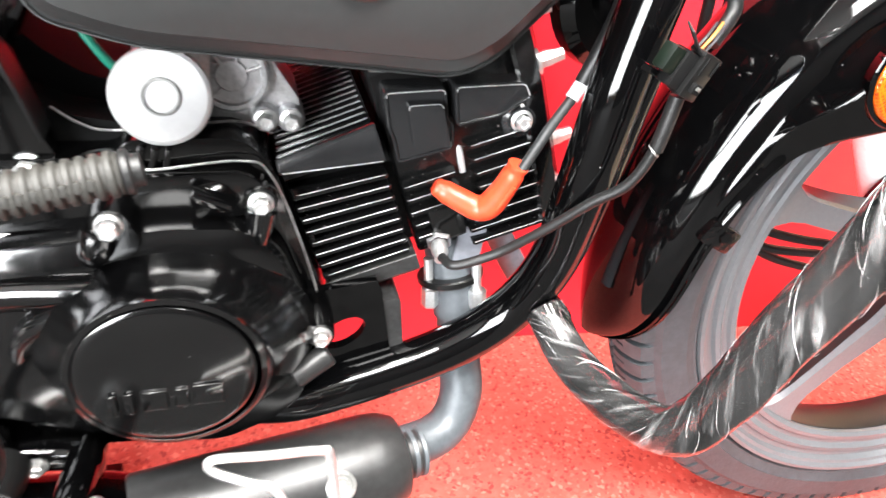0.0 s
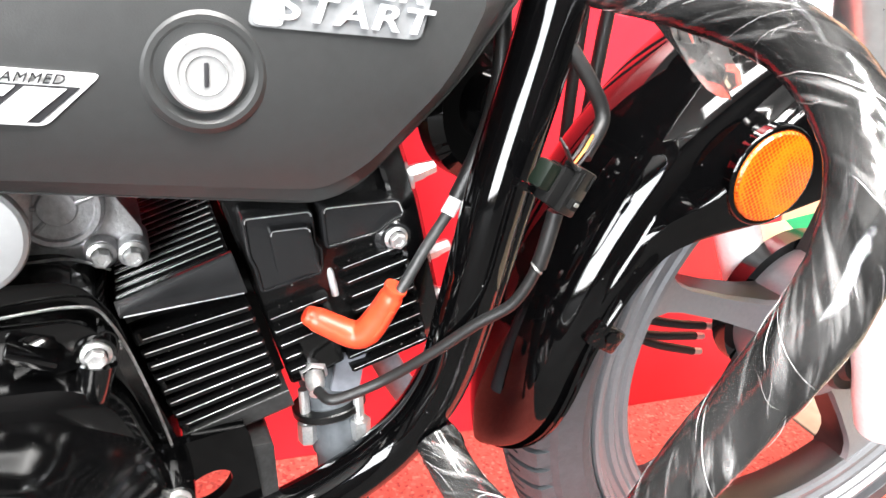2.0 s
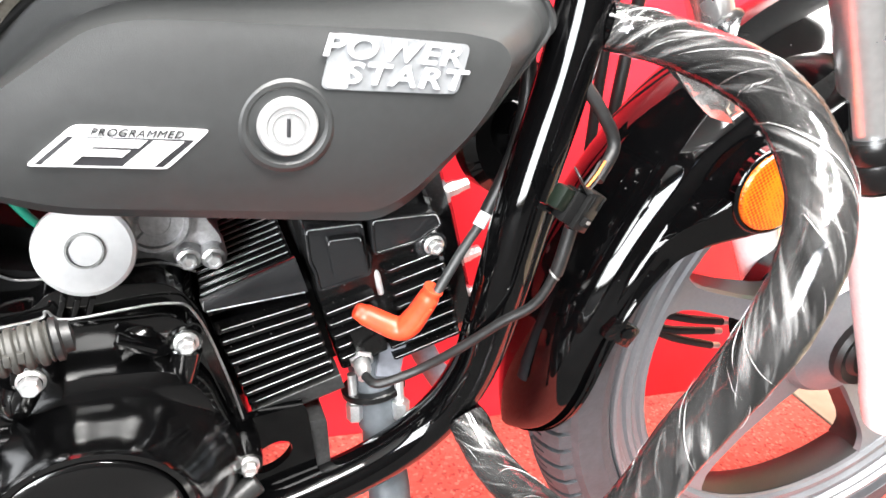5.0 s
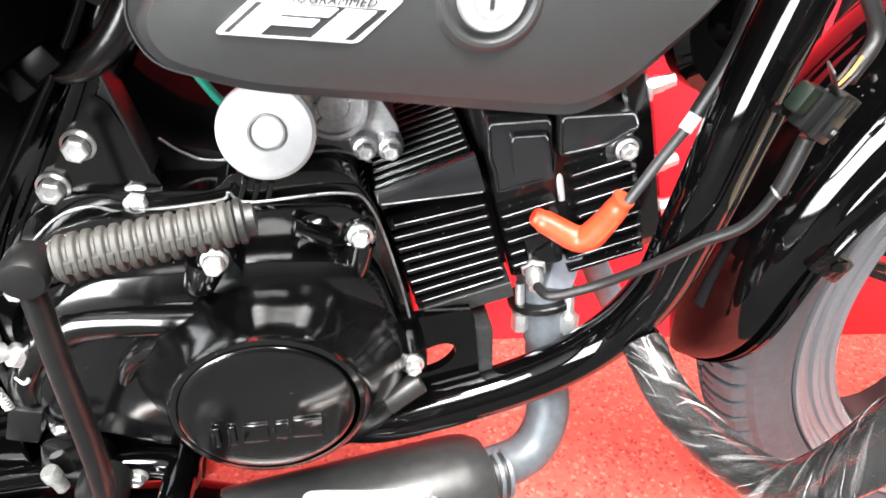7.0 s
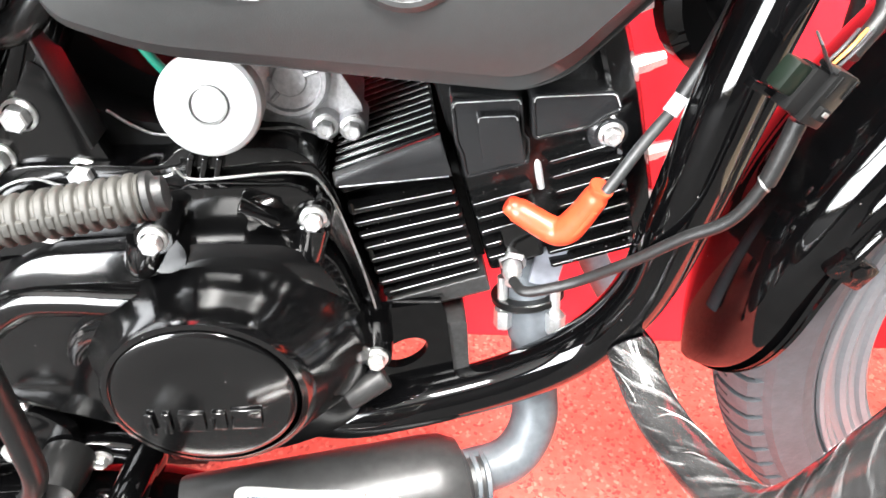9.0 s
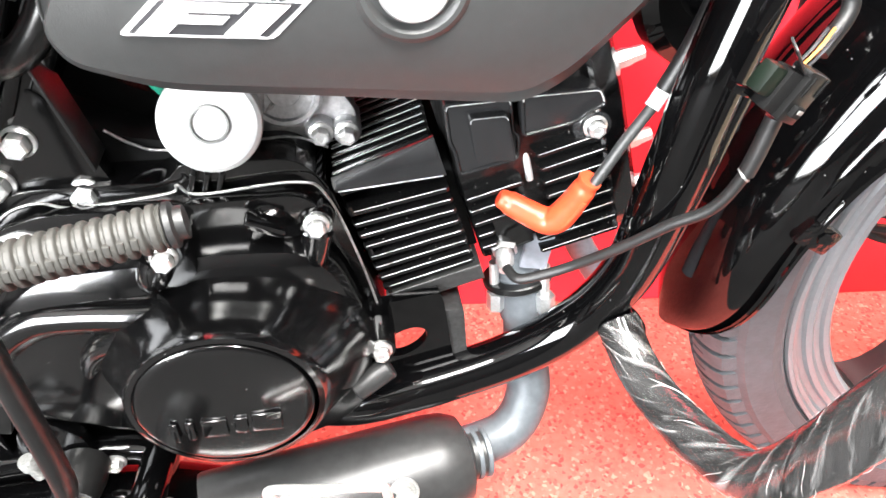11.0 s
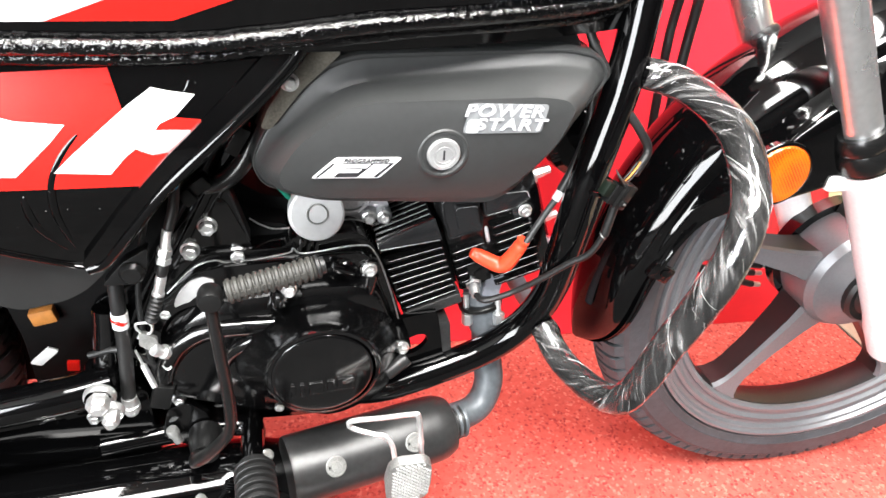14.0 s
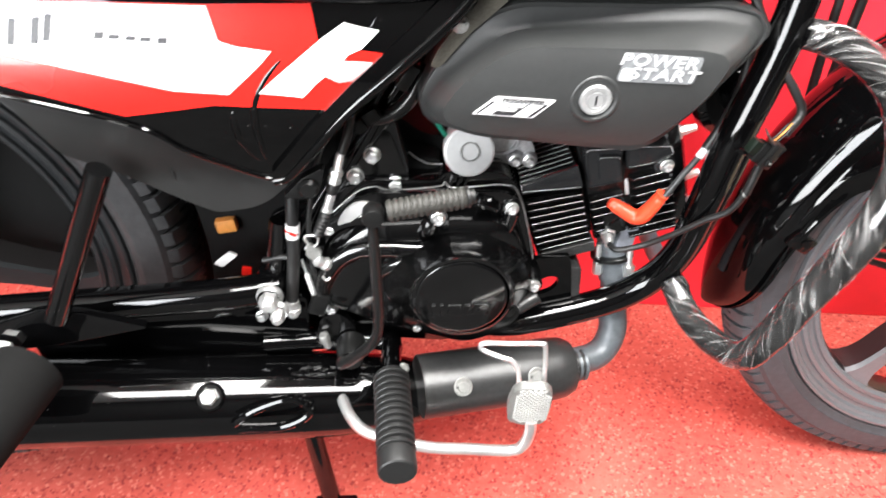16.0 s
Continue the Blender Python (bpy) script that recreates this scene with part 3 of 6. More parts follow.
HEM = [(192, 0.288), (179, 0.285), (173, 0.279), (163, 0.276), (157, 0.273), (151, 0.264), (144, 0.240), (136, 0.214), (127, 0.206), (112, 0.200), (95, 0.215), (80, 0.255), (60, 0.275), (30, 0.285)]
CREASE = [(192, 0.294), (176, 0.290), (162, 0.289), (150, 0.287), (138, 0.286), (125, 0.287), (100, 0.290), (30, 0.290)]
b = B()
rows_out = []
for a in [191.6 - 0.3 * i for i in range(60)] + [173.6 - 0.85 * i for i in range(164)]:
    pad = min(1.0, max(0.0, (156.0 - a) / 12.0)) * min(1.0, max(0.0, (a - 110) / 14))  # flat pad for the reflector
    pad = pad * pad * (3 - 2 * pad)
    swell = math.exp(-(((a - 132) / 22) ** 2))
    f = max(0.03, 1 - (max(0.0, a - 173.6) / 18.01) ** 2.6) ** 0.5  # the tail ends in a broad round tip
    hem, crown, crease = between(HEM, a), 0.3205, between(CREASE, a)
    hem, crease = (crown - (crown - q) * f for q in (hem, crease))
    wc = 0.055 * f
    wk = wc + 0.004 * swell * f
    d = crease - hem
    ledge = min(1.0, max(0.0, (176 - a) / 16))
    halves = []
    for pad in (pad, 0.0):  # the reflector's pad is on the right side only
        lip = lambda v, q: wk + v * f + (0.0840 - q - wk - v * f) * pad
        half = [(lip(0.0080, 0.0005), hem), (lip(0.0078, 0.0), hem + 0.0025 * f), (lip(0.0062, 0.0), hem + d * 0.30), (lip(0.0048, 0.0), hem + d * 0.52), (lip(0.0042 * ledge + 0.0010, 0.0), crease - 0.0075 * f), (lip(0.0040 * ledge + 0.0008, 0.0006), crease - 0.0058 * f), (lip(0.0030 * ledge + 0.0008, 0.0030), crease - 0.0038 * f), (wk + 0.0018 * ledge + 0.0006 + 0.004 * pad, crease - 0.0020 * f), (wk + 0.0004, crease - 0.0002 * f)]
        for th in (7, 14, 21, 28, 35, 42, 49, 56, 62, 68, 73, 77, 81, 84.5, 87.5):
            th = radians(th)
            half.append((wk * (0.86 if halves else 1.0) * math.cos(th) ** 1.30, crease + (crown - crease) * math.sin(th) ** 1.15))
        halves.append(half)
    sect = [(-v, r) for v, r in halves[0]] + [(0, crown)] + [(v, r) for v, r in reversed(halves[1])]
    inner = [(v * 0.955, r - 0.003) for v, r in reversed(sect)]
    ar = radians(a)
    rows_out.append([V((r * math.cos(ar), v, 0.297 + r * math.sin(ar))) for v, r in sect + inner])
shell(b, rows_out, True, True)
fender = front("front_fender", b, GLOSS, bike, "glossy black front mudguard", deg=40)
for sgn in (-1,):
    rc = (-0.2030, sgn * 0.0745, 0.4655)
    b = B()
    lathe(b, [(0.004, 0.0300), (0.0092, 0.0298), (0.0100, 0.0292), (0.0106, 0.0282), (0.0106, 0.0274), (0.0098, 0.0266)], rc, (0, sgn, 0), 44)
    front("reflector_bezel", b, GLOSS, fender, "black reflector bezel")
    b = B()
    lathe(b, [(0.004, 0), (0.004, 0.0266), (0.0108, 0.0266), (0.0124, 0.0252), (0.0134, 0.012), (0.0136, 0)], rc, (0, sgn, 0), 48)
    front("reflector", b, AMBER, fender, "round amber prismatic reflector")
    b = B()
    box(b, (-0.270, sgn * 0.059, 0.353), (0.026, 0.008, 0.017), 0.003, Matrix.Rotation(radians(28), 4, "Y"))
    front("fender_stay", b, ROUGHBLACK, fender, "black mudguard stay")
    b = B()
    lathe(b, [(0, 0), (0, 0.0046), (0.0025, 0.0040), (0.0025, 0)], (-0.268, sgn * 0.062, 0.354), (0, sgn, 0), 6)
    front("stay_bolt", b, GLOSS, fender)

# telescopic fork legs, raked back
for off in (-0.081, 0.060):
    at = lambda z: V((-0.0945 + (0.4286 - z) * 0.6, off, z))
    leg = new("fork_leg")
    leg.parent = bike
    b = B()
    rod(b, [at(0.98), at(0.49)], 0.0168, 28)
    front("fork_tube", b, CHROME, leg, "chrome fork tube")
    b = B()
    ax = (at(0.40) - at(0.50)).normalized()
    lathe(b, [(0, 0.0170), (0, 0.0210), (0.004, 0.0235), (0.012, 0.0240), (0.016, 0.0225), (0.020, 0.0245), (0.034, 0.0245), (0.038, 0.0225)], at(0.506), ax, 32)
    front("dust_seal", b, SEAL, leg, "black rubber dust seal")
    b = B()
    lathe(b, [(0, 0.0235), (0.012, 0.0235), (0.022, 0.0205), (0.20, 0.0195), (0.225, 0.021), (0.262, 0.0205), (0.268, 0.016), (0.268, 0)], at(0.473), ax, 36)
    box(b, at(0.452) + V((-0.027, 0.0, 0.003)), (0.036, 0.014, 0.015), 0.005, None, 3)
    front("fork_slider", b, SILVER, leg, "silver painted fork slider")
    b = B()
    lathe(b, [(0, 0), (0, 0.011), (0.008, 0.011), (0.010, 0.009), (0.010, 0)], at(0.275) + V((0.006, -0.018, 0)), (0, -1, 0), 6)
    front("axle_nut", b, ZINC, leg)

# brake cables behind the wheel
for k, pts in enumerate((
    [(-0.205, 0.055, 0.300), (-0.153, 0.060, 0.272), (-0.117, 0.060, 0.259), (-0.061, 0.062, 0.250)],
    [(-0.205, 0.060, 0.296), (-0.152, 0.064, 0.269), (-0.106, 0.066, 0.245), (-0.053, 0.066, 0.229)],
    [(-0.190, 0.050, 0.300), (-0.109, 0.056, 0.274), (-0.058, 0.058, 0.263)],
)):
    b = B()
    rod(b, pts, 0.0042, 10)
    cable = front("brake_cable", b, RUBBER, bike, "black brake cable")
    b = B()
    rod(b, [pts[-1], V(pts[-1]) + V((0.012, 0.002, -0.003))], 0.0034, 8)
    front("ferrule", b, ZINC, cable)

# ---- frame tubes, crash guard in film, cables at the steering head ----
for sgn in (-1, 1):
    b = B()
    rod(b, [(0.3214, sgn * 0.0635, 0.7605), (0.3101, sgn * 0.0811, 0.6863), (0.2980, sgn * 0.0993, 0.5861), (0.2796, sgn * 0.1065, 0.4978), (0.2720, sgn * 0.1060, 0.4335), (0.2685, sgn * 0.0970, 0.3811),
            (0.2511, sgn * 0.0890, 0.3406), (0.2145, sgn * 0.0880, 0.3140), (0.1555, sgn * 0.0890, 0.2949), (0.112, sgn * 0.0850, 0.2835), (0.070, sgn * 0.0640, 0.2745), (0.030, sgn * 0.0450, 0.2700), (-0.08, sgn * 0.040, 0.262)], 0.0142, 20)
    tube = part("down_tube", b, GLOSS, bike, "glossy black frame down tube")
    if sgn < 0:
        b = B()
        rod(b, [(0.2930, -0.1110, 0.505), (0.2885, -0.1110, 0.480), (0.2830, -0.1100, 0.440), (0.2785, -0.1030, 0.392), (0.2710, -0.0960, 0.362), (0.2585, -0.0920, 0.340)], 0.0058, 14)
        part("clip_rail", b, GLOSS, tube)
b = B()
lathe(b, [(-0.09, 0), (-0.09, 0.028), (0.11, 0.028), (0.11, 0)], (0.362, 0, 0.72), (-0.45, 0, 0.89), 28)
part("steering_head", b, GLOSS, bike, "black steering head tube")

GUARD = [(0.300, -0.099, 0.588), (0.3210, -0.1080, 0.5855), (0.3345, -0.1360, 0.5835), (0.3321, -0.1875, 0.5790), (0.3234, -0.2253, 0.5646), (0.3136, -0.2470, 0.5438), (0.3050, -0.2525, 0.5122), (0.3007, -0.2441, 0.4739),
         (0.2961, -0.2350, 0.4377), (0.2919, -0.2256, 0.3979), (0.2874, -0.2102, 0.3618), (0.2822, -0.1733, 0.3415), (0.2745, -0.1324, 0.3371), (0.2675, -0.1030, 0.3500)]
guard = new("crash_guard")
guard.parent = bike
tagged(guard, "black crash guard wrapped in clear film")
b = B()
rod(b, GUARD, 0.0106, 18, 6)
part("guard_tube", b, GLOSS, guard)
path = spline(GUARD, 18)[9:]
WRAP = 58.0  # steps of the path for one turn of the wrapped film
b = B()


def lay_of_film(i, k):
    """A place on the unrolled film: across its lay, and slowly along it."""
    p = 6.2832 * (k / 40.0 + i / WRAP)
    return V((1.1 * math.cos(p), 1.1 * math.sin(p), i * 0.030))


def wrapped(i, k):
    """An overlapping free edge and soft puckers that run with the film."""
    f = (k / 40.0 + i / WRAP) % 1.0
    return 0.02 + 0.030 * f ** 1.5 + 0.040 * noise.noise(lay_of_film(i, k) * 1.6)


sweep(b, path, 0.0114, 40, wrapped, caps=False)
sleeve = part("film_sleeve", b, WRAPFILM, guard, "creased clear plastic film", deg=60)
lay_at = sleeve.data.attributes.new("wrap", "FLOAT_VECTOR", "POINT")
lay_at.data.foreach_set("vector", [q for i in range(len(path)) for k in range(40) for q in lay_of_film(i, k)])


def round_path(f, a, r):
    """A point on the sleeve: f along the guard, a round it."""
    k = min(int(f), len(path) - 2)
    d = (path[k + 1] - path[k]).normalized()
    s = (V((0.35, 1, 0.2)) - d * d.dot(V((0.35, 1, 0.2)))).normalized()
    return path[k].lerp(path[k + 1], f - k) + (s * math.cos(a) + d.cross(s) * math.sin(a)) * r


# free edges of the film and fine creases that run with it
rng = random.Random(11)
b = B()
for q in range(84):
    edge = q < 22
    i0 = q * len(path) / 22 * 0.98 if edge else rng.uniform(0, len(path) - 6)
    pitch = WRAP * rng.uniform(0.7, 1.3) if rng.random() < 0.8 else rng.uniform(14, 30)
    turn = rng.uniform(0.16, 0.42) if edge else rng.uniform(0.06, 0.18)
    a0, n = rng.uniform(0, 6.283), 20
    thick = rng.choice((0.00006, 0.00010, 0.00016)) if edge else rng.choice((0.00004, 0.00006, 0.00009))
    crease = []
    for j in range(n):
        t = j / (n - 1)
        f = i0 + pitch * turn * t + 0.45 * math.sin(5 * t + a0)
        if 0 <= f < len(path) - 2:
            crease.append(round_path(f, a0 - 6.283 * turn * t, 0.01212))
    if len(crease) > 5:
        sweep(b, crease, lambda t, w=thick: w * max(0.12, math.sin(math.pi * t) ** 0.7), 5)
tagged(part("film_creases", b, MILK, guard, "fine white creases in the film"), kind="stuff")
# gathered start of the film beside the down tube
b = B()
for q in range(7):
    a0 = q * 0.9 + rng.uniform(-0.2, 0.2)
    reach = rng.uniform(3, 8)
    sweep(b, [round_path(len(path) - 3 - t * reach, a0 + t * 0.7, 0.0121) for t in (0, 0.25, 0.5, 0.75, 1)], lambda t: 0.0005 * (1 - 0.8 * t), 6)
part("gathered_film", b, FILM, guard, "gathered end of the film")
# torn strip of film that hangs down from the guard
b = B()
strip = []
for i in range(9):
    t = i / 8
    c = V((0.334 + 0.082 * t, -0.121 + 0.024 * t + 0.003 * math.sin(5 * t), 0.584 - 0.046 * t))
    w = 0.0105 - 0.003 * t
    strip.append([c + V((w * (k - 3) / 3 * 0.55, 0.004 * math.sin(k * 2.1 + i), 0.003 * math.sin(k * 1.7 + i * 0.9) + 0.8 * w * (k - 3) / 3)) for k in range(7)])
grid = [[b.verts.new(p) for p in r] for r in strip]
for r0, r1 in zip(grid, grid[1:]):
    for k in range(6):
        b.faces.new((r0[k], r0[k + 1], r1[k + 1], r1[k]))
part("film_strip", b, THINFILM, guard, "torn hanging strip of film", deg=60)
b = B()
slab(b, rounded([(0.266, 0.345), (0.275, 0.358), (0.286, 0.345), (0.290, 0.322), (0.280, 0.322)], 0.004), -0.103, -0.095, 0.002)
part("guard_bracket", b, GLOSS, guard)

b = B()
rod(b, [(0.248, -0.004, 0.385), (0.2815, -0.004, 0.3240), (0.3010, -0.004, 0.2925), (0.314, -0.004, 0.270)], 0.0095, 18)
part("cross_stay", b, SHROUD, guard, "pale grey tube behind the down tube")

# the guard on the far side, also in film
guard_far = new("crash_guard")
guard_far.parent = bike
tagged(guard_far, "black crash guard wrapped in clear film")
for nm, rad, mm in (("guard_tube", 0.0106, GLOSS), ("film_sleeve", 0.0121, FILM)):
    b = B()
    rod(b, [(x, -y, z) for x, y, z in GUARD], rad, 18, 6)
    part(nm, b, mm, guard_far)

# plug connector and wires on the down tube
conn = new("wire_connector")
conn.parent = bike
tagged(conn, "black wire connector clipped to the down tube")
cm = Matrix.Translation((0.2915, -0.1425, 0.5070)) @ Matrix.Rotation(radians(25), 4, "Y") @ Matrix.Rotation(radians(14), 4, "Z") @ Matrix.Scale(0.66, 4)
SEALGREEN = mat("dark_green_seal", (0.0015, 0.0045, 0.0022), 0.4)
for name, c, size, soft, m, lab in (
    ("plug_body", (0.000, 0.000, 0.000), (0.0170, 0.0130, 0.0310), 0.0016, SATIN, "dark grey plug housing"),
    ("plug_collar", (0.000, 0.001, 0.0135), (0.0190, 0.0140, 0.0030), 0.0008, SATIN, ""),
    ("latch", (-0.001, -0.0082, -0.0070), (0.0075, 0.0040, 0.0070), 0.0010, MATT, "black latch"),
    ("latch_tip", (-0.001, -0.0104, -0.0062), (0.0040, 0.0012, 0.0025), 0.0004, PLATE, ""),
    ("rib", (-0.0050, -0.0068, 0.0070), (0.0012, 0.0014, 0.0120), 0.0003, MATT, ""),
    ("rib", (0.0060, -0.0068, 0.0090), (0.0012, 0.0014, 0.0110), 0.0003, MATT, ""),
    ("socket_shell", (-0.0135, 0.0040, -0.0015), (0.0110, 0.0130, 0.0250), 0.0014, MATT, "matt black socket"),
    ("seal", (-0.0240, 0.0055, 0.0010), (0.0120, 0.0120, 0.0180), 0.0030, SEALGREEN, "dark green rubber seal"),
    ("bracket_arm", (-0.0300, 0.0100, -0.0110), (0.0180, 0.0060, 0.0050), 0.0012, GLOSS, "black fixing arm"),
):
    b = B()
    box(b, c, size, soft)
    b.transform(cm)
    part(name, b, m, conn, lab)
b = B()
box(b, (0, 0, 0), (0.0220, 0.0110, 0.0014), 0.0006, Matrix.Rotation(radians(24), 4, "Y") @ Matrix.Rotation(radians(22), 4, "X"))
b.transform(cm @ Matrix.Translation((-0.0190, 0.0015, 0.0180)))
part("clip", b, EXH, conn, "bent grey spring clip")


def wire(pts, r, material, label, parent=None, name="wire", n=16):
    b = B()
    rod(b, pts, r, n)
    return part(name, b, material, parent or bike, label)


wire([(0.258, -0.080, 0.640), (0.272, -0.090, 0.606), (0.290, -0.103, 0.575), (0.298, -0.110, 0.562), (0.311, -0.115, 0.546), (0.320, -0.118, 0.530), (0.308, -0.126, 0.515)], 0.0034, RUBBER, "black wire loom")
wire([(0.2070, -0.0830, 0.3790), (0.2100, -0.0925, 0.3800), (0.2180, -0.0960, 0.3830), (0.2346, -0.1010, 0.3926), (0.2520, -0.1150, 0.4150), (0.2668, -0.1260, 0.4355), (0.2790, -0.1345, 0.4499), (0.2851, -0.1385, 0.4684), (0.2870, -0.1390, 0.4860)], 0.0027, RUBBER, "black oxygen sensor lead")
wire([(0.2860, -0.1385, 0.4700), (0.2872, -0.1390, 0.4800), (0.2890, -0.1390, 0.4960)], 0.0035, RUBBER, "black wire sleeve")
wire([(0.2850, -0.1382, 0.4690), (0.2856, -0.1384, 0.4697)], 0.0036, PLATE, "bright clip on the lead")
for dx, mm in ((0, AMBERTAG), (0.003, INK), (-0.003, INK)):
    wire([(0.312 + dx, -0.124, 0.524), (0.304 + dx, -0.13, 0.519), (0.297 + dx, -0.132, 0.512)], 0.0007, mm, "thin coloured wire", conn, n=6)
wire([(0.435, 0.04, 0.76), (0.446, 0.08, 0.594), (0.445, 0.08, 0.537), (0.455, 0.085, 0.44)], 0.0048, RUBBER, "black control cable")
wire([(0.455, 0.05, 0.76), (0.468, 0.08, 0.594), (0.467, 0.08, 0.50), (0.470, 0.08, 0.38)], 0.0055, RUBBER, "black control cable")
b = B()
lathe(b, [(0, 0), (0, 0.026), (0.006, 0.040), (0.016, 0.041), (0.022, 0.036), (0.022, 0.02), (0.03, 0.018), (0.03, 0)], (0.300, -0.028, 0.513), (0.25, -0.95, 0.15), 36)
part("horn", b, GLOSS, bike, "black horn behind the down tube")

# ---- tank, side panel, air filter cover ----
def tank_y(x, z):
    """The tank's right side: fullest at half height, narrowing to the front."""
    k = max(0.0, (x - 0.05) / 0.25)
    return -(0.134 - 0.045 * k * k + 0.020 * math.sin(min(1.0, max(0.0, (z - 0.628) / 0.16)) * math.pi * 0.5))


b = B()
loops = []
for i in range(25):
    x = -0.17 + 0.48 * i / 24
    k = i / 24
    top = 0.79 + 0.05 * math.sin(math.pi * min(1, k * 1.15))
    ring = []
    zs = [0.616 + (top - 0.616) * s for s in (0, 0.12, 0.28, 0.45, 0.62, 0.78, 0.90)]
    for z, f in zip(zs, (1, 1, 1, 0.99, 0.93, 0.78, 0.50)):
        ring.append(V((x, tank_y(x, z) * f, z)))
    ring.append(V((x, 0, top)))
    ring += [V((p.x, -p.y, p.z)) for p in reversed(ring[:-1])]
    loops.append(ring)
shell(b, loops, True, True)
tank = part("fuel_tank", b, GLOSS, bike, "glossy black fuel tank with red and white film", deg=50)
b = B()
ptsr = [(-0.30, 0.626), (-0.17, 0.6255), (-0.02, 0.622), (0.04, 0.626), (0.11, 0.633), (0.20, 0.635), (0.27, 0.637), (0.30, 0.650)]
rod(b, [(x, tank_y(x, z) - 0.004, z) for x, z in ptsr], 0.0052, 14, 44, wobble=lambda i, k: 0.045 * noise.noise(V((i * 0.6, k * 0.9, 3.0))))
part("seam_flange", b, ROUGHBLACK, tank, "black welded tank seam")
b = B()
rod(b, [(x, tank_y(x, z) + 0.004, z - 0.009) for x, z in ptsr], 0.0046, 14, 44, wobble=lambda i, k: 0.04 * noise.noise(V((i * 0.6, k * 0.9, 9.0))))
part("edge_trim", b, ROUGHBLACK, tank, "black rubber edge trim")
for name, pts, m in (("white_stripe", [(-0.150, 0.6355), (-0.0713, 0.6355), (0.076, 0.690), (0.02, 0.73), (-0.150, 0.73)], WHITE),
                     ("red_stripe", [(-0.0713, 0.6355), (-0.0075, 0.6355), (0.0493, 0.6553), (0.140, 0.690), (0.076, 0.690)], RED)):
    b = B()
    film_on(b, pts, tank_y, 0.0008)
    part(name, b, m, tank, "printed %s film" % name.split("_")[0])
# seat front, above the seam
b = B()
box(b, (-0.36, 0, 0.70), (0.46, 0.25, 0.13), 0.03, None, 4)
part("seat", b, SATIN, bike, "dark grey seat")


def panel_y(x, z):
    """The rear side panel bows outward and curls in towards its lower edge."""
    h = (z - 0.545) / 0.07
    return -0.128 - 0.014 * max(0.0, 1 - h * h) + 0.05 * max(0.0, x) ** 1.2


def bowed(bm, pts, depth, thick, cell=0.016):
    """A panel of some thickness on a curved side, with a rolled edge."""
    b = bmesh.new()
    b.faces.new([b.verts.new((x, 0, z)) for x, z in pts])
    bmesh.ops.triangulate(b, faces=b.faces[:])
    for _ in range(6):
        long = [e for e in b.edges if e.calc_length() > cell]
        if not long:
            break
        bmesh.ops.subdivide_edges(b, edges=long, cuts=1)
        bmesh.ops.triangulate(b, faces=b.faces[:])
    r = bmesh.ops.extrude_face_region(b, geom=b.faces[:])
    top = {v for v in r["geom"] if isinstance(v, bmesh.types.BMVert)}
    for v in b.verts:
        v.co.y = depth(v.co.x, v.co.z) + (0 if v in top else thick)
    join(bm, b)


side = new("side_panel")
side.parent = bike
tagged(side, "glossy black side panel with red and white film")
b = B()
PANEL = rounded([(0.060, 0.630), (0.062, 0.618), (0.030, 0.590), (-0.030, 0.538), (-0.062, 0.497), (-0.078, 0.479), (-0.092, 0.478), (-0.140, 0.503), (-0.178, 0.5275), (-0.30, 0.56), (-0.42, 0.60), (-0.42, 0.622), (-0.10, 0.620), (0.015, 0.620)], 0.008, 3)
bowed(b, PANEL, panel_y, 0.012)
part("panel_shell", b, GLOSS, side, deg=50)
b = B()
bowed(b, rounded([(0.062, 0.628), (0.064, 0.612), (0.034, 0.584), (-0.024, 0.534), (-0.056, 0.492), (-0.072, 0.474), (-0.086, 0.478), (-0.078, 0.490), (-0.050, 0.528), (-0.020, 0.560), (0.020, 0.596), (0.050, 0.624)], 0.004, 3), lambda x, z: panel_y(x, z) - 0.0055, 0.010)
part("raised_edge", b, GLOSS, side, "raised black front edge", deg=50)
b = B()
rod(b, [(x, panel_y(x, z) - 0.0035, z) for x, z in ((0.063, 0.626), (0.058, 0.612), (0.034, 0.589), (0.006, 0.565), (-0.024, 0.538), (-0.050, 0.506), (-0.070, 0.480), (-0.082, 0.474))], 0.0042, 14, 8)
part("rolled_edge", b, GLOSS, side, "rolled glossy front edge")
LOW = rounded([(-0.074, 0.474), (-0.090, 0.473), (-0.140, 0.497), (-0.178, 0.522), (-0.262, 0.545), (-0.235, 0.492), (-0.150, 0.446), (-0.132, 0.438), (-0.104, 0.443), (-0.090, 0.450), (-0.074, 0.465)], 0.006, 3)
b = B()
bowed(b, LOW, lambda x, z: panel_y(x, z) + 0.006, 0.008)
part("lower_trim", b, mat("dull_trim_plastic", (0.0085, 0.0085, 0.0083), 0.46, grain=60, vary=0.1, bump=0.08, bump_scale=1800, spec=0.45), side, "dull grey-black plastic lower trim")
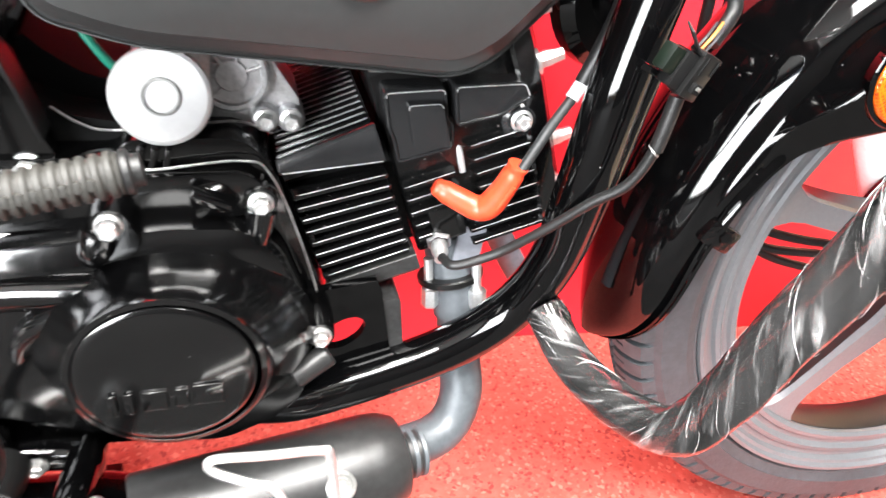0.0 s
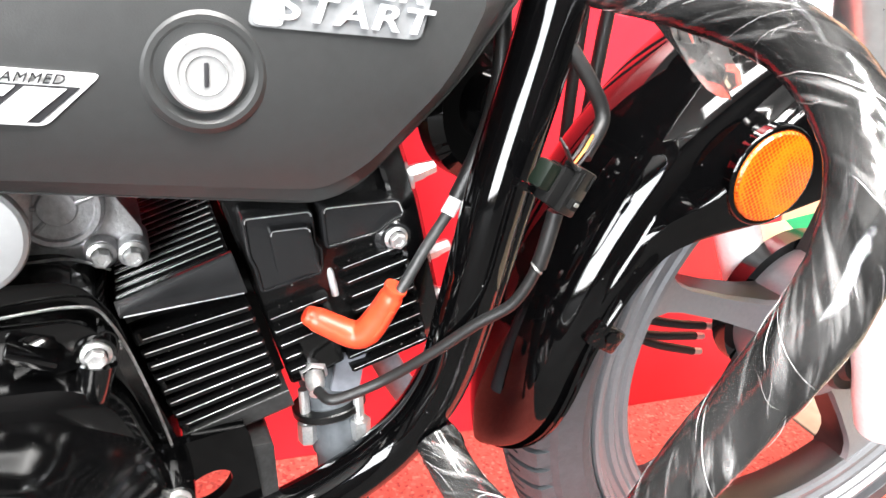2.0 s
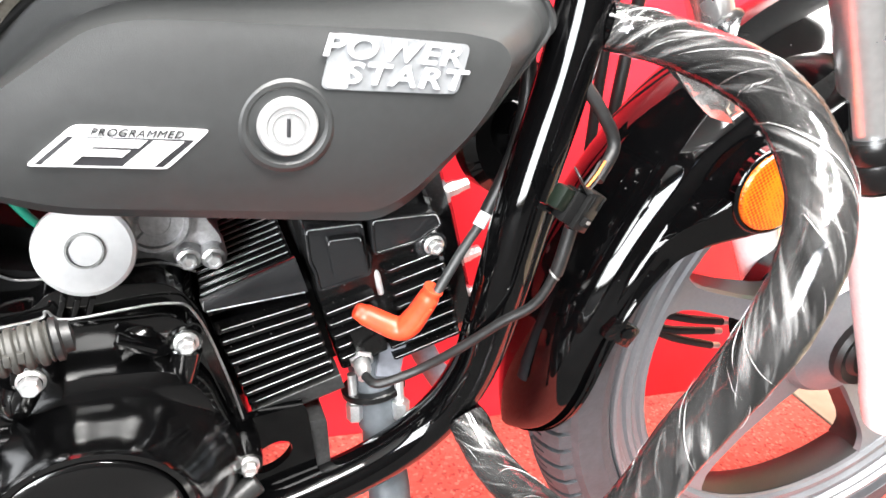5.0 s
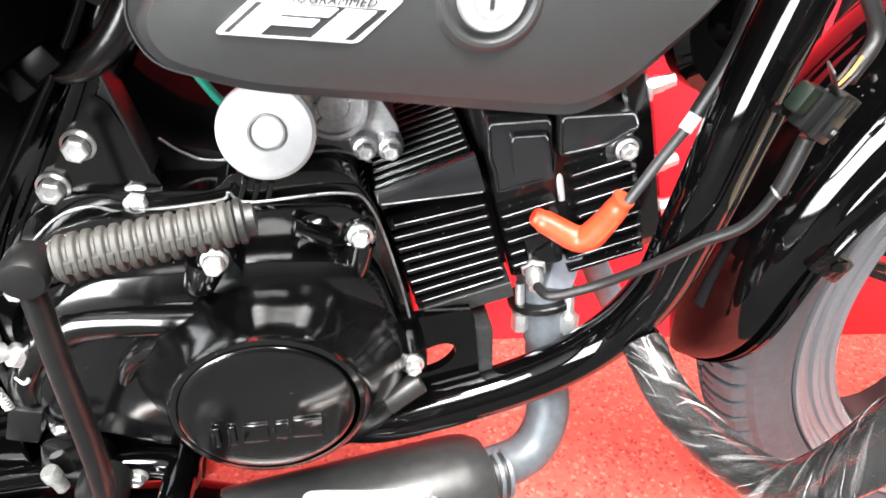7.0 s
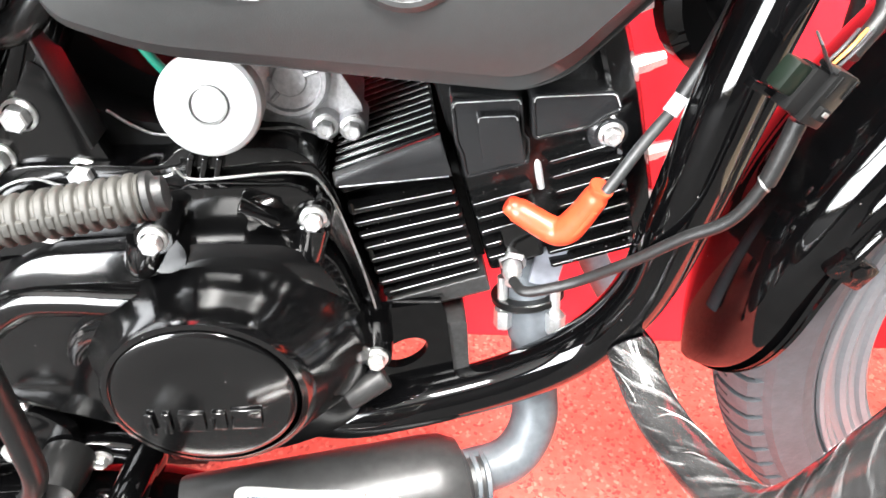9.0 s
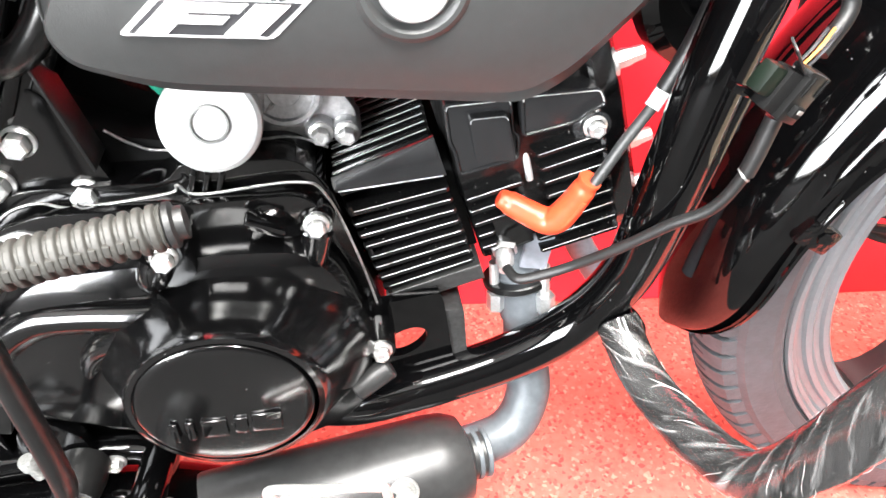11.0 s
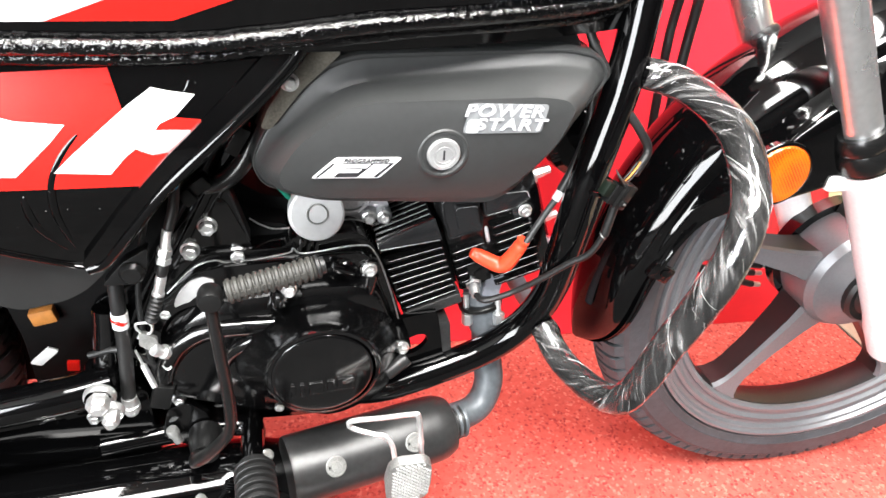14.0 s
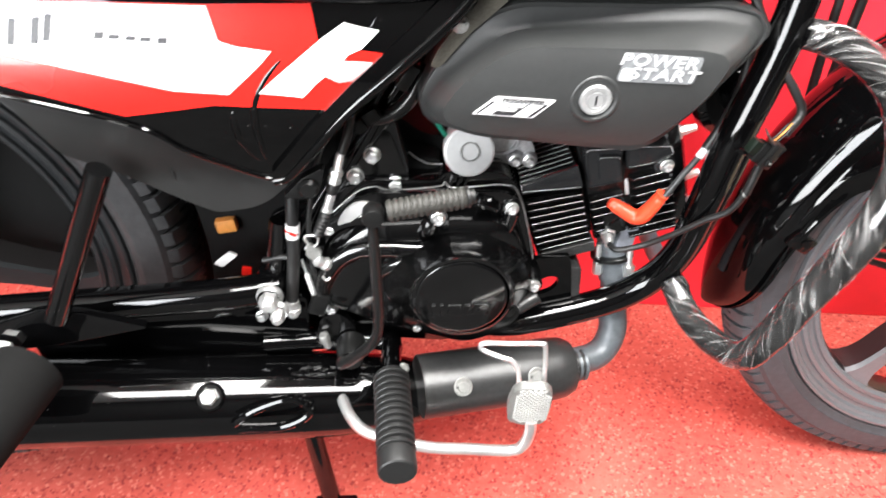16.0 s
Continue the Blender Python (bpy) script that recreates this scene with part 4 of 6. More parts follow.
for name, pts, m, lift in (
    ("red_film", [(-0.30, 0.606), (-0.112, 0.6065), (-0.080, 0.6075), (-0.046, 0.6085), (-0.055, 0.599), (-0.062, 0.591), (-0.0575, 0.584), (-0.040, 0.577), (-0.012, 0.572), (-0.004, 0.560), (-0.018, 0.546), (-0.033, 0.5385), (-0.080, 0.5395), (-0.115, 0.5405), (-0.148, 0.5365), (-0.177, 0.531), (-0.254, 0.553), (-0.30, 0.566)], RED, 0.0008),
    ("white_field", [(-0.30, 0.606), (-0.113, 0.6055), (-0.1148, 0.597), (-0.1125, 0.5885), (-0.107, 0.5845), (-0.098, 0.5815), (-0.073, 0.5785), (-0.082, 0.569), (-0.094, 0.558), (-0.104, 0.549), (-0.141, 0.5510), (-0.247, 0.574), (-0.30, 0.583)], WHITE, 0.0014),
    ("red_notch", [(-0.0280, 0.5715), (-0.0223, 0.5778), (-0.0134, 0.5803), (0.0064, 0.5780), (0.0023, 0.5715)], RED, 0.0010),
    ("white_arrow", [(-0.0838, 0.5504), (-0.0736, 0.5598), (-0.0540, 0.5760), (-0.0391, 0.5879), (-0.0247, 0.5976), (-0.0159, 0.5955), (-0.0013, 0.5931), (-0.0132, 0.5814), (-0.0223, 0.5775), (-0.0257, 0.5734), (-0.0294, 0.5681), (-0.0378, 0.5631), (-0.0443, 0.5579), (-0.0537, 0.5478)], WHITE, 0.0014),
    ("fading_bar", [(-0.0378, 0.5631), (-0.0294, 0.5681), (-0.0253, 0.5736), (0.0023, 0.5725), (-0.0102, 0.5614), (-0.0289, 0.5588)], FADE, 0.0014),
):
    b = B()
    film_on(b, pts, panel_y, lift)
    part(name, b, m, side, "printed %s film" % name.split("_")[0])
for pts in ([(-0.0520, 0.5864), (-0.0673, 0.5724), (-0.0792, 0.5590), (-0.0873, 0.5427), (-0.0896, 0.5241), (-0.0877, 0.5067), (-0.0851, 0.4909)], [(-0.1032, 0.5371), (-0.1042, 0.5254), (-0.1012, 0.5105), (-0.0893, 0.4901)]):
    b = B()
    rod(b, [(x, panel_y(x, z) + 0.0018, z) for x, z in pts], lambda t: 0.0012 + 0.0020 * math.sin(math.pi * t) ** 0.5, 14)
    part("pressed_ridge", b, GLOSS, side, "pressed ridge of the panel")
for i, (x, z, w, h) in enumerate(((-0.237, 0.588, 0.0045, 0.016), (-0.222, 0.589, 0.0045, 0.016), (-0.214, 0.591, 0.0045, 0.016), (-0.180, 0.5870, 0.006, 0.004), (-0.170, 0.5862, 0.007, 0.0025), (-0.160, 0.5856, 0.006, 0.0025), (-0.150, 0.5850, 0.007, 0.0025), (-0.140, 0.5844, 0.006, 0.0035))):
    b = B()
    film_on(b, [(x - w, z - h / 2), (x, z - h / 2), (x + h * 0.25, z + h / 2), (x + h * 0.25 - w, z + h / 2)], panel_y, 0.0020)
    part("print_bar", b, INK, side, "dark printed bar")
b = B()
rod(b, [(x, panel_y(x, z) - 0.0010, z) for x, z in ((-0.080, 0.4745), (-0.092, 0.4762), (-0.140, 0.5010), (-0.178, 0.5255), (-0.300, 0.5580), (-0.400, 0.591))], 0.0016, 10)
part("lower_edge", b, GLOSS, side, "glossy rolled lower edge")
# fixing lug and screw under the panel
b = B()
slab(b, rounded([(-0.080, 0.452), (-0.064, 0.470), (-0.046, 0.480), (-0.050, 0.459), (-0.056, 0.451)], 0.004), -0.122, -0.112, 0.002)
part("panel_lug", b, SATIN, side, "dark plastic fixing lug")
b = B()
lathe(b, [(0, 0), (0, 0.0085), (0.002, 0.0085), (0.005, 0.006), (0.005, 0.0)], (-0.059, -0.122, 0.462), (0, -1, 0), 24)
part("screw", b, SATIN, side, "black cross-head screw")

# air filter cover: stepped, faceted dome
OUT = [(0.025, 0.532), (0.036, 0.560), (0.078, 0.602), (0.098, 0.608), (0.250, 0.608), (0.274, 0.601), (0.283, 0.585), (0.253, 0.540), (0.213, 0.497), (0.196, 0.491), (0.066, 0.503), (0.032, 0.513)]
MID = [(0.031, 0.531), (0.044, 0.551), (0.078, 0.581), (0.098, 0.589), (0.235, 0.5965), (0.264, 0.5935), (0.271, 0.584), (0.246, 0.543), (0.209, 0.505), (0.192, 0.498), (0.066, 0.509), (0.037, 0.519)]
TOP = [(0.042, 0.541), (0.054, 0.561), (0.086, 0.5845), (0.102, 0.588), (0.215, 0.588), (0.233, 0.585), (0.239, 0.578), (0.229, 0.553), (0.202, 0.519), (0.188, 0.510), (0.070, 0.521), (0.046, 0.530)]
n_c = 4
O, M_, T_ = (rounded(p, 0.012, n_c) for p in (OUT, MID, TOP))
air = new("air_filter_cover")
air.parent = bike
tagged(air, "matt black plastic air filter cover with lock")
b = B()


def bow(z):
    """The face bows: it leans back above and curls under below."""
    return 3.4 * (z - 0.564) ** 2 if z < 0.564 else 2.4 * (z - 0.564) ** 2


lay = lambda pts, y: [V((x, y + (bow(z) if y < -0.14 else 0), z)) for x, z in pts]
mixp = lambda p, q, t: [(a[0] + (c[0] - a[0]) * t, a[1] + (c[1] - a[1]) * t) for a, c in zip(p, q)]
shell(b, [lay(O, -0.040), lay(O, -0.101), lay(mixp(O, M_, 0.05), -0.1045), lay(mixp(O, M_, 0.14), -0.1068), lay(mixp(O, M_, 0.24), -0.1068), lay(mixp(O, M_, 0.32), -0.1058), lay(mixp(O, M_, 0.42), -0.1062), lay(mixp(O, M_, 0.85), -0.1100), lay(M_, -0.1130),
          lay(mixp(M_, T_, 0.15), -0.1195), lay(mixp(M_, T_, 0.5), -0.1335), lay(mixp(M_, T_, 0.88), -0.1440), lay(mixp(M_, T_, 0.97), -0.1464), lay(T_, -0.1474), *(lay(inset(T_, q), -0.1490 + 0.0018 * q ** 4) for q in (0.96, 0.88, 0.78, 0.66, 0.54, 0.42, 0.30, 0.18, 0.07))], True, True)
part("cover_shell", b, PLASTIC, air, deg=40)
KEY = (0.1485, -0.1472, 0.5525)
kax = V((0, -1, -0.02))
b = B()
lathe(b, [(-0.003, 0.0195), (0.0006, 0.0185), (0.0022, 0.0165), (0.0022, 0.0150), (0.0004, 0.0128), (-0.0010, 0.0118)], KEY, kax, 44)
part("lock_boss", b, PLASTIC, air, "raised ring round the lock")
b = B()
lathe(b, [(-0.002, 0.0112), (0.0030, 0.0112), (0.0042, 0.0104), (0.0042, 0.0080), (0.0036, 0.0076), (0.0036, 0)], KEY, kax, 44)
lock = part("lock_face", b, LOCK, air, "round silver key lock")
b = B()
box(b, V(KEY) + kax * 0.0037, (0.0013, 0.0010, 0.0070), 0.0003)
part("keyhole", b, INK, lock)
b = B()
lathe(b, [(0.0038, 0.0060), (0.0042, 0.0058), (0.0038, 0.0056)], KEY, kax, 36)
part("lock_ring", b, LOCK, lock)


def bent(bm):
    """Lays a flat print on the bowed face."""
    for v in bm.verts:
        v.co.y += bow(v.co.z)
    return bm


# sticker with a slanting frame, small heading and two large letters
fi = [(0.0625, 0.5395), (0.0785, 0.5540), (0.1215, 0.5515), (0.1065, 0.5365)]
b = B()
film_on(b, rounded(fi, 0.002, 2), lambda x, z: bow(z) - 0.1490, 0.0006)
part("sticker", b, WHITE, air, "white sticker with dark frame")
b = B()
film_on(b, [(0.0655, 0.5402), (0.0765, 0.5500), (0.1160, 0.5478), (0.1050, 0.5376)], lambda x, z: bow(z) - 0.1490, 0.0010)
part("sticker_field", b, INK, air, "dark sticker field")
sm = lambda x, z, s: Matrix.Translation((x, -0.1504, z)) @ Matrix.Rotation(radians(3.2), 4, "Y") @ Matrix.Rotation(radians(90), 4, "X") @ Matrix(((1, 0.42 * s, 0, 0), (0, 1, 0, 0), (0, 0, 1, 0), (0, 0, 0, 1)))
part("heading", bent(letters("PROGRAMMED", 0.0040, sm(0.0980, 0.5507, 1))), INK, air, "small dark heading on the sticker")
fi_at = lambda u, v: (0.0655 + 0.0395 * u + 0.0110 * v, 0.5402 - 0.0026 * u + 0.0098 * v)
for quads in (((0.05, 0.27, 0.02, 0.98), (0.27, 0.58, 0.36, 0.60), (0.27, 0.62, 0.70, 0.98)), ((0.67, 0.92, 0.02, 0.98),)):
    b = B()
    for u0, u1, v0, v1 in quads:
        film_on(b, [fi_at(u0, v0), fi_at(u1, v0), fi_at(u1, v1), fi_at(u0, v1)], lambda x, z: bow(z) - 0.1490, 0.0016, 0)
    part("large_letter", b, WHITE, air, "large white letter on the sticker")
b = B()
film_on(b, rounded([(0.1600, 0.5665), (0.1645, 0.5865), (0.2185, 0.5838), (0.2145, 0.5648)], 0.003, 3), lambda x, z: bow(z) - 0.1490, 0.0008)
part("clear_label", b, mat("brushed_label", (0.155, 0.16, 0.165), 0.42, grain=60), air, "grey foil label")
for word, x, z, w in (("POWER", 0.1880, 0.5805, 1.35), ("START", 0.1930, 0.5712, 1.42)):
    part("label_word", bent(letters(word, 0.0108, sm(x, z, 0.6) @ Matrix.Diagonal((w, 1, 1, 1)), 0.0006, 0.00018)), STICK, air, "silver raised lettering")
b = B()
film_on(b, rounded([(0.1615, 0.5672), (0.1632, 0.5760), (0.1710, 0.5757), (0.1705, 0.5668)], 0.002, 2), lambda x, z: bow(z) - 0.1490, 0.0014)
part("label_emblem", b, STICK, air, "silver emblem block")
# air box behind the cover, with duct and bracket
b = B()
slab(b, rounded([(0.06, 0.525), (0.09, 0.615), (0.255, 0.618), (0.268, 0.59), (0.21, 0.51)], 0.012), -0.095, 0.09, 0.006)
part("air_box", b, SATIN, air, "black air box")
b = B()
slab(b, rounded([(0.056, 0.598), (0.078, 0.617), (0.088, 0.608), (0.062, 0.584), (0.041, 0.558), (0.034, 0.559), (0.040, 0.573), (0.050, 0.587)], 0.003), -0.112, -0.100, 0.0015)
part("cover_bracket", b, mat("dull_tan_steel", (0.13, 0.12, 0.10), 0.42, metal=0.5, grain=150, vary=0.25, bump=0.15), air, "dull metal cover bracket")
share("bolt", BOLT6, air, (0.0545, -0.112, 0.590), label="zinc bracket screw")
wire([(0.095, -0.07, 0.640), (0.100, -0.085, 0.622), (0.110, -0.06, 0.60)], 0.009, RUBBER, "black breather hose", air, "hose", 12)
wire([(0.125, -0.06, 0.645), (0.128, -0.082, 0.625), (0.14, -0.06, 0.60)], 0.008, RUBBER, "black breather hose", air, "hose", 12)

# ---- engine ----
TILT = radians(18)
EA, EP = V((math.cos(TILT), 0, math.sin(TILT))), V((-math.sin(TILT), 0, math.cos(TILT)))
cyl = lambda s, y, h: EA * s + EP * h + V((0, y, 0))  # along the bore, across, up from it

crank = new("crankcase")
crank.parent = bike
tagged(crank, "glossy black crankcase with covers and bolts")
b = B()
slab(b, rounded([(-0.072, 0.300), (-0.060, 0.385), (-0.040, 0.432), (-0.018, 0.443), (0.045, 0.443), (0.052, 0.452), (0.104, 0.452), (0.118, 0.435), (0.147, 0.325), (0.132, 0.275), (0.06, 0.252), (-0.05, 0.262)], 0.012), -0.078, 0.095, 0.004)
part("case_body", b, CASE, crank)
b = B()
COVER = rounded([(-0.058, 0.318), (-0.054, 0.362), (-0.041, 0.390), (-0.016, 0.411), (0.030, 0.414), (0.060, 0.418), (0.104, 0.416), (0.120, 0.398), (0.140, 0.335), (0.126, 0.287), (0.080, 0.266), (0.004, 0.290)], 0.014)
shell(b, [[V((x, -0.078, z)) for x, z in COVER], [V((x, -0.092, z)) for x, z in inset(COVER, 0.995)], [V((x, -0.099, z)) for x, z in inset(COVER, 0.965)], [V((x, -0.1025, z)) for x, z in inset(COVER, 0.88)], [V((x, -0.1035, z)) for x, z in inset(COVER, 0.5)]], True, True)
part("side_cover", b, CASE, crank, "glossy black right engine cover", deg=40)
# clutch dome with its round cap and raised emblem bars
CC = (0.0650, -0.098, 0.3705)
b = B()
loops = []
for y, cz, rx, rz in ((-0.098, 0.350, 0.0690, 0.0560), (-0.104, 0.3505, 0.0680, 0.0550), (-0.110, 0.3520, 0.0640, 0.0520), (-0.120, 0.3560, 0.0570, 0.0490), (-0.132, 0.3620, 0.0505, 0.0465), (-0.143, 0.3675, 0.0458, 0.0446),
                      (-0.1475, 0.3695, 0.0438, 0.0434), (-0.1492, 0.3705, 0.0425, 0.0425), (-0.1495, 0.3705, 0.0400, 0.0400)):
    loops.append([V((CC[0] + 0.001 + rx * math.cos(a), y, cz + rz * math.sin(a))) for a in [2 * math.pi * k / 72 for k in range(72)]])
shell(b, loops, False)
part("clutch_dome", b, CASE, crank, "flared black clutch housing", deg=40)
b = B()
lathe(b, [(0.040, 0.0398), (0.0500, 0.0394), (0.0516, 0.0386), (0.0523, 0.0374), (0.0526, 0.0356), (0.0531, 0.0300), (0.0537, 0.0220), (0.0541, 0.0120), (0.0542, 0)], CC, (0, -1, 0), 72)
cap = part("clutch_cap", b, CASE, crank, "round black clutch cap", deg=25)
for x0, w, h in ((-0.0235, 0.0035, 0.0120), (-0.0165, 0.0035, 0.0120), (-0.0060, 0.0110, 0.0110), (0.0055, 0.0060, 0.0100), (0.0170, 0.0130, 0.0115)):
    b = B()
    box(b, (CC[0] + x0, CC[1] - 0.0549, CC[2] - 0.0100 + x0 * 0.05), (w, 0.0016, h), 0.0007)
    part("emblem_bar", b, CASE, cap)
b = B()  # swollen upper edge of the cover
rod(b, [(-0.057, -0.090, 0.328), (-0.055, -0.093, 0.345), (-0.049, -0.095, 0.359), (-0.039, -0.096, 0.373), (-0.021, -0.097, 0.384), (0.001, -0.099, 0.3865), (0.024, -0.102, 0.387), (0.044, -0.104, 0.388)], 0.0115, 20, squash=0.85)
rod(b, [(-0.012, -0.096, 0.335), (-0.006, -0.099, 0.355), (0.005, -0.102, 0.369), (0.022, -0.105, 0.378)], lambda t: 0.005 + 0.005 * t, 16)
part("cover_swell", b, CASE, crank, "swollen glossy cover edge", deg=60)
# gaskets along the case joints
b = B()
rod(b, [(-0.046, -0.084, 0.413), (-0.025, -0.084, 0.434), (-0.009, -0.084, 0.440), (0.006, -0.084, 0.4365), (0.046, -0.084, 0.441), (0.051, -0.084, 0.445), (0.060, -0.084, 0.4395), (0.102, -0.084, 0.443), (0.116, -0.084, 0.434), (0.130, -0.084, 0.392), (0.142, -0.084, 0.34)], 0.0007, 6)
part("gasket", b, EDGE, crank, "thin bright gasket edge")
b = B()
rod(b, [(0.020, -0.062, 0.462), (0.030, -0.060, 0.453), (0.044, -0.060, 0.449), (0.085, -0.060, 0.452), (0.103, -0.060, 0.4525), (0.118, -0.060, 0.446)], 0.0007, 6)
part("gasket", b, EDGE, crank, "thin bright gasket edge")
# flange behind the cover joint
b = B()
slab(b, rounded([(-0.052, 0.405), (-0.026, 0.431), (-0.008, 0.437), (0.046, 0.438), (0.104, 0.440), (0.114, 0.430), (0.104, 0.416), (0.0, 0.413)], 0.006), -0.090, -0.076, 0.004)
part("joint_flange", b, CASE, crank)
# bosses with bolts
for x, y, z, me in ((0.110, -0.092, 0.424, BOLT6), (0.137, -0.103, 0.346, BOLT6), (0.045, -0.110, 0.426, BOLT8), (-0.049, -0.088, 0.399, BOLT6), (0.030, -0.098, 0.292, BOLT6)):
    b = B()
    lathe(b, [(-0.03, 0.0095), (-0.004, 0.0085), (0, 0.0078), (0, 0)], (x, y, z), (0, -1, 0), 24)
    part("boss", b, CASE, crank)
    share("bolt", me, crank, (x, y, z), label="zinc flange bolt")
for pts, r0 in (([(0.110, -0.092, 0.420), (0.108, -0.094, 0.408), (0.107, -0.092, 0.396)], 0.0078), ([(0.040, -0.104, 0.420), (0.037, -0.106, 0.412), (0.033, -0.100, 0.404)], 0.0090)):
    b = B()
    rod(b, pts, lambda t, r=r0: r * (1 - 0.35 * t), 16)
    part("boss_stem", b, CASE, crank)
# boss column under the middle bolt, oil dipstick and drain lug
b = B()
lathe(b, [(0, 0.0125), (0.016, 0.0115), (0.026, 0.010), (0.026, 0)], (0.045, -0.078, 0.412), (0, -1, 0.05), 24)
part("boss", b, CASE, crank)
b = B()
lathe(b, [(0, 0.015), (0.008, 0.014), (0.010, 0.012), (0.014, 0.011), (0.014, 0)], (0.088, -0.078, 0.425), (0.25, -1, -0.35), 30)
oil = part("oil_filler", b, CASE, crank, "black oil filler cap")
b = B()
box(b, (0.088, -0.098, 0.431), (0.019, 0.010, 0.005), 0.002, Matrix.Rotation(radians(25), 4, "Y"))
part("filler_grip", b, CASE, oil)
b = B()
lathe(b, [(0, 0), (0, 0.0058), (0.001, 0.0068), (0.022, 0.0068), (0.023, 0.0058), (0.023, 0)], (0.122, -0.110, 0.324), (0.86, 0.25, 0.45), 24)
part("cover_lug", b, EXH, crank, "dull metal cover lug")
# ribbed neck under the round cap
for k in range(3):
    b = B()
    box(b, (0.050 + k * 0.0062, -0.069, 0.420), (0.0026, 0.030, 0.062), 0.0008, Matrix.Rotation(radians(16), 4, "Y"))
    part("rib", b, CASE, crank)
# highlight on the sprocket cover built as a pale arc, clutch arm and lever parts at the back
b = B()
slab(b, rounded([(-0.0420, 0.4060), (-0.0395, 0.4125), (-0.0345, 0.4211), (-0.0262, 0.4280), (-0.0173, 0.4300), (-0.0090, 0.4262), (-0.0122, 0.4215), (-0.0175, 0.4189), (-0.0285, 0.4104), (-0.0360, 0.4010)], 0.003, 3), -0.0925, -0.080, 0.0025, 3)
part("highlight_arc", b, DISC, crank, "pale arc in place of a highlight on the cover")
b = B()
lathe(b, [(0, 0), (0, 0.046), (0.010, 0.046), (0.014, 0.042), (0.015, 0.034), (0.012, 0.030), (0.012, 0)], (-0.022, -0.078, 0.372), (0, -1, 0), 40)
part("shaft_housing", b, CASE, crank)

# cylinder: body and one plate for each fin
cylinder = new("cylinder")
cylinder.parent = bike
tagged(cylinder, "black finned cylinder barrel")
b = B()
sec = lambda s: [cyl(s, y, h) for y, h in ((-0.060, 0.300), (-0.062, 0.366), (-0.055, 0.371), (0.055, 0.371), (0.062, 0.366), (0.060, 0.300))]
shell(b, [sec(0.246), sec(0.303)], True, True)
part("barrel", b, MATT, cylinder)


def fin_plate(bm, s0, s1, w, h, t, rise=0.0):
    """A plate along the bore with a rounded outer edge; its far end may stand higher."""
    loops = []
    for s in (s0, s0 + 0.0015, s1 - 0.0015, s1):
        k = 0.0015 if s in (s0, s1) else 0
        hh = h + rise * (s - s0) / (s1 - s0)
        loops.append([cyl(s, y, q) for y, q in ((-w + t * 0.2 + k, hh - t * 0.5), (-w + k, hh - t * 0.34), (-w + k, hh + t * 0.26), (-w + t * 0.05 + k, hh + t * 0.38), (-w + t * 0.14 + k, hh + t * 0.46), (-w + t * 0.28 + k, hh + t * 0.5), (w, hh + t * 0.5), (w, hh - t * 0.5))])
    shell(bm, loops, True, True)


def rib_plate(bm, s0, s1, y, h, t):
    """An upright plate along the bore with a rounded top edge."""
    loops = []
    for s in (s0, s0 + 0.0015, s1 - 0.0015, s1):
        k = 0.0015 if s in (s0, s1) else 0
        top = h + 0.0030 * (s - s0) / (s1 - s0) - k
        loops.append([cyl(s, yy, q) for yy, q in ((y - t * 0.55, 0.366), (y - t * 0.5, top - t * 0.9), (y - t * 0.44, top - t * 0.5), (y - t * 0.2, top - t * 0.12), (y + t * 0.12, top), (y + t * 0.36, top - t * 0.1), (y + t * 0.5, top - t * 0.4), (y + t * 0.55, 0.366))])
    shell(bm, loops, True, True)


for k in range(8):
    b = B()
    fin_plate(b, 0.2475, 0.2990, 0.0775, 0.3040 + k * 0.0077, 0.0030, -0.0006 * k)
    part("fin", b, FIN, cylinder)
for k in range(19):
    b = B()
    rib_plate(b, 0.2475, 0.2990, -0.0705 + k * 0.0078, 0.3805, 0.0023)
    part("fin", b, FIN, cylinder)
# highlights along the fin edges, added as thin bright rods
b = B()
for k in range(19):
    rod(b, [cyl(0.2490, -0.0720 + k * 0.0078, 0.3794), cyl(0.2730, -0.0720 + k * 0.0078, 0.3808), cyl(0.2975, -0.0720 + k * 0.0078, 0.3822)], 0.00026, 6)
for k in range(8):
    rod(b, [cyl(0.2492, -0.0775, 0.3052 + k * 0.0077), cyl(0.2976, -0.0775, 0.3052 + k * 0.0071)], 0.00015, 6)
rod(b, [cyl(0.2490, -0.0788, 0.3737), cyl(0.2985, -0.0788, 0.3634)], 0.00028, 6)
tagged(part("fin_glints", b, GLINT, cylinder, "thin bright rods in place of highlights on the black fins"), kind="stuff")
b = B()  # smooth wedge between the side fins and the top fins, and bottom web
loops = []
for s in (0.2475, 0.249, 0.2985, 0.300):
    k = (s - 0.2475) / 0.0525
    lo, hi = 0.3715 - 0.0105 * k, 0.3795 + 0.0035 * k
    loops.append([cyl(s, y, h) for y, h in ((-0.074, lo), (-0.0785, lo + 0.002), (-0.0790, lo + 0.004), (-0.0760, hi - 0.0015), (-0.0745, hi), (-0.0725, hi), (-0.060, hi - 0.006), (-0.060, lo))])
shell(b, loops, True, True)
part("side_band", b, HEADP, cylinder, "smooth wedge between the fins")
b = B()
loops = [[cyl(s, y, h) for y, h in ((-0.076, 0.288), (-0.0785, 0.291), (-0.0783, 0.3000), (-0.0779, 0.3005), (0.07, 0.3005), (0.07, 0.288))] for s in (0.2475, 0.249, 0.2995, 0.301)]
shell(b, loops, True, True)
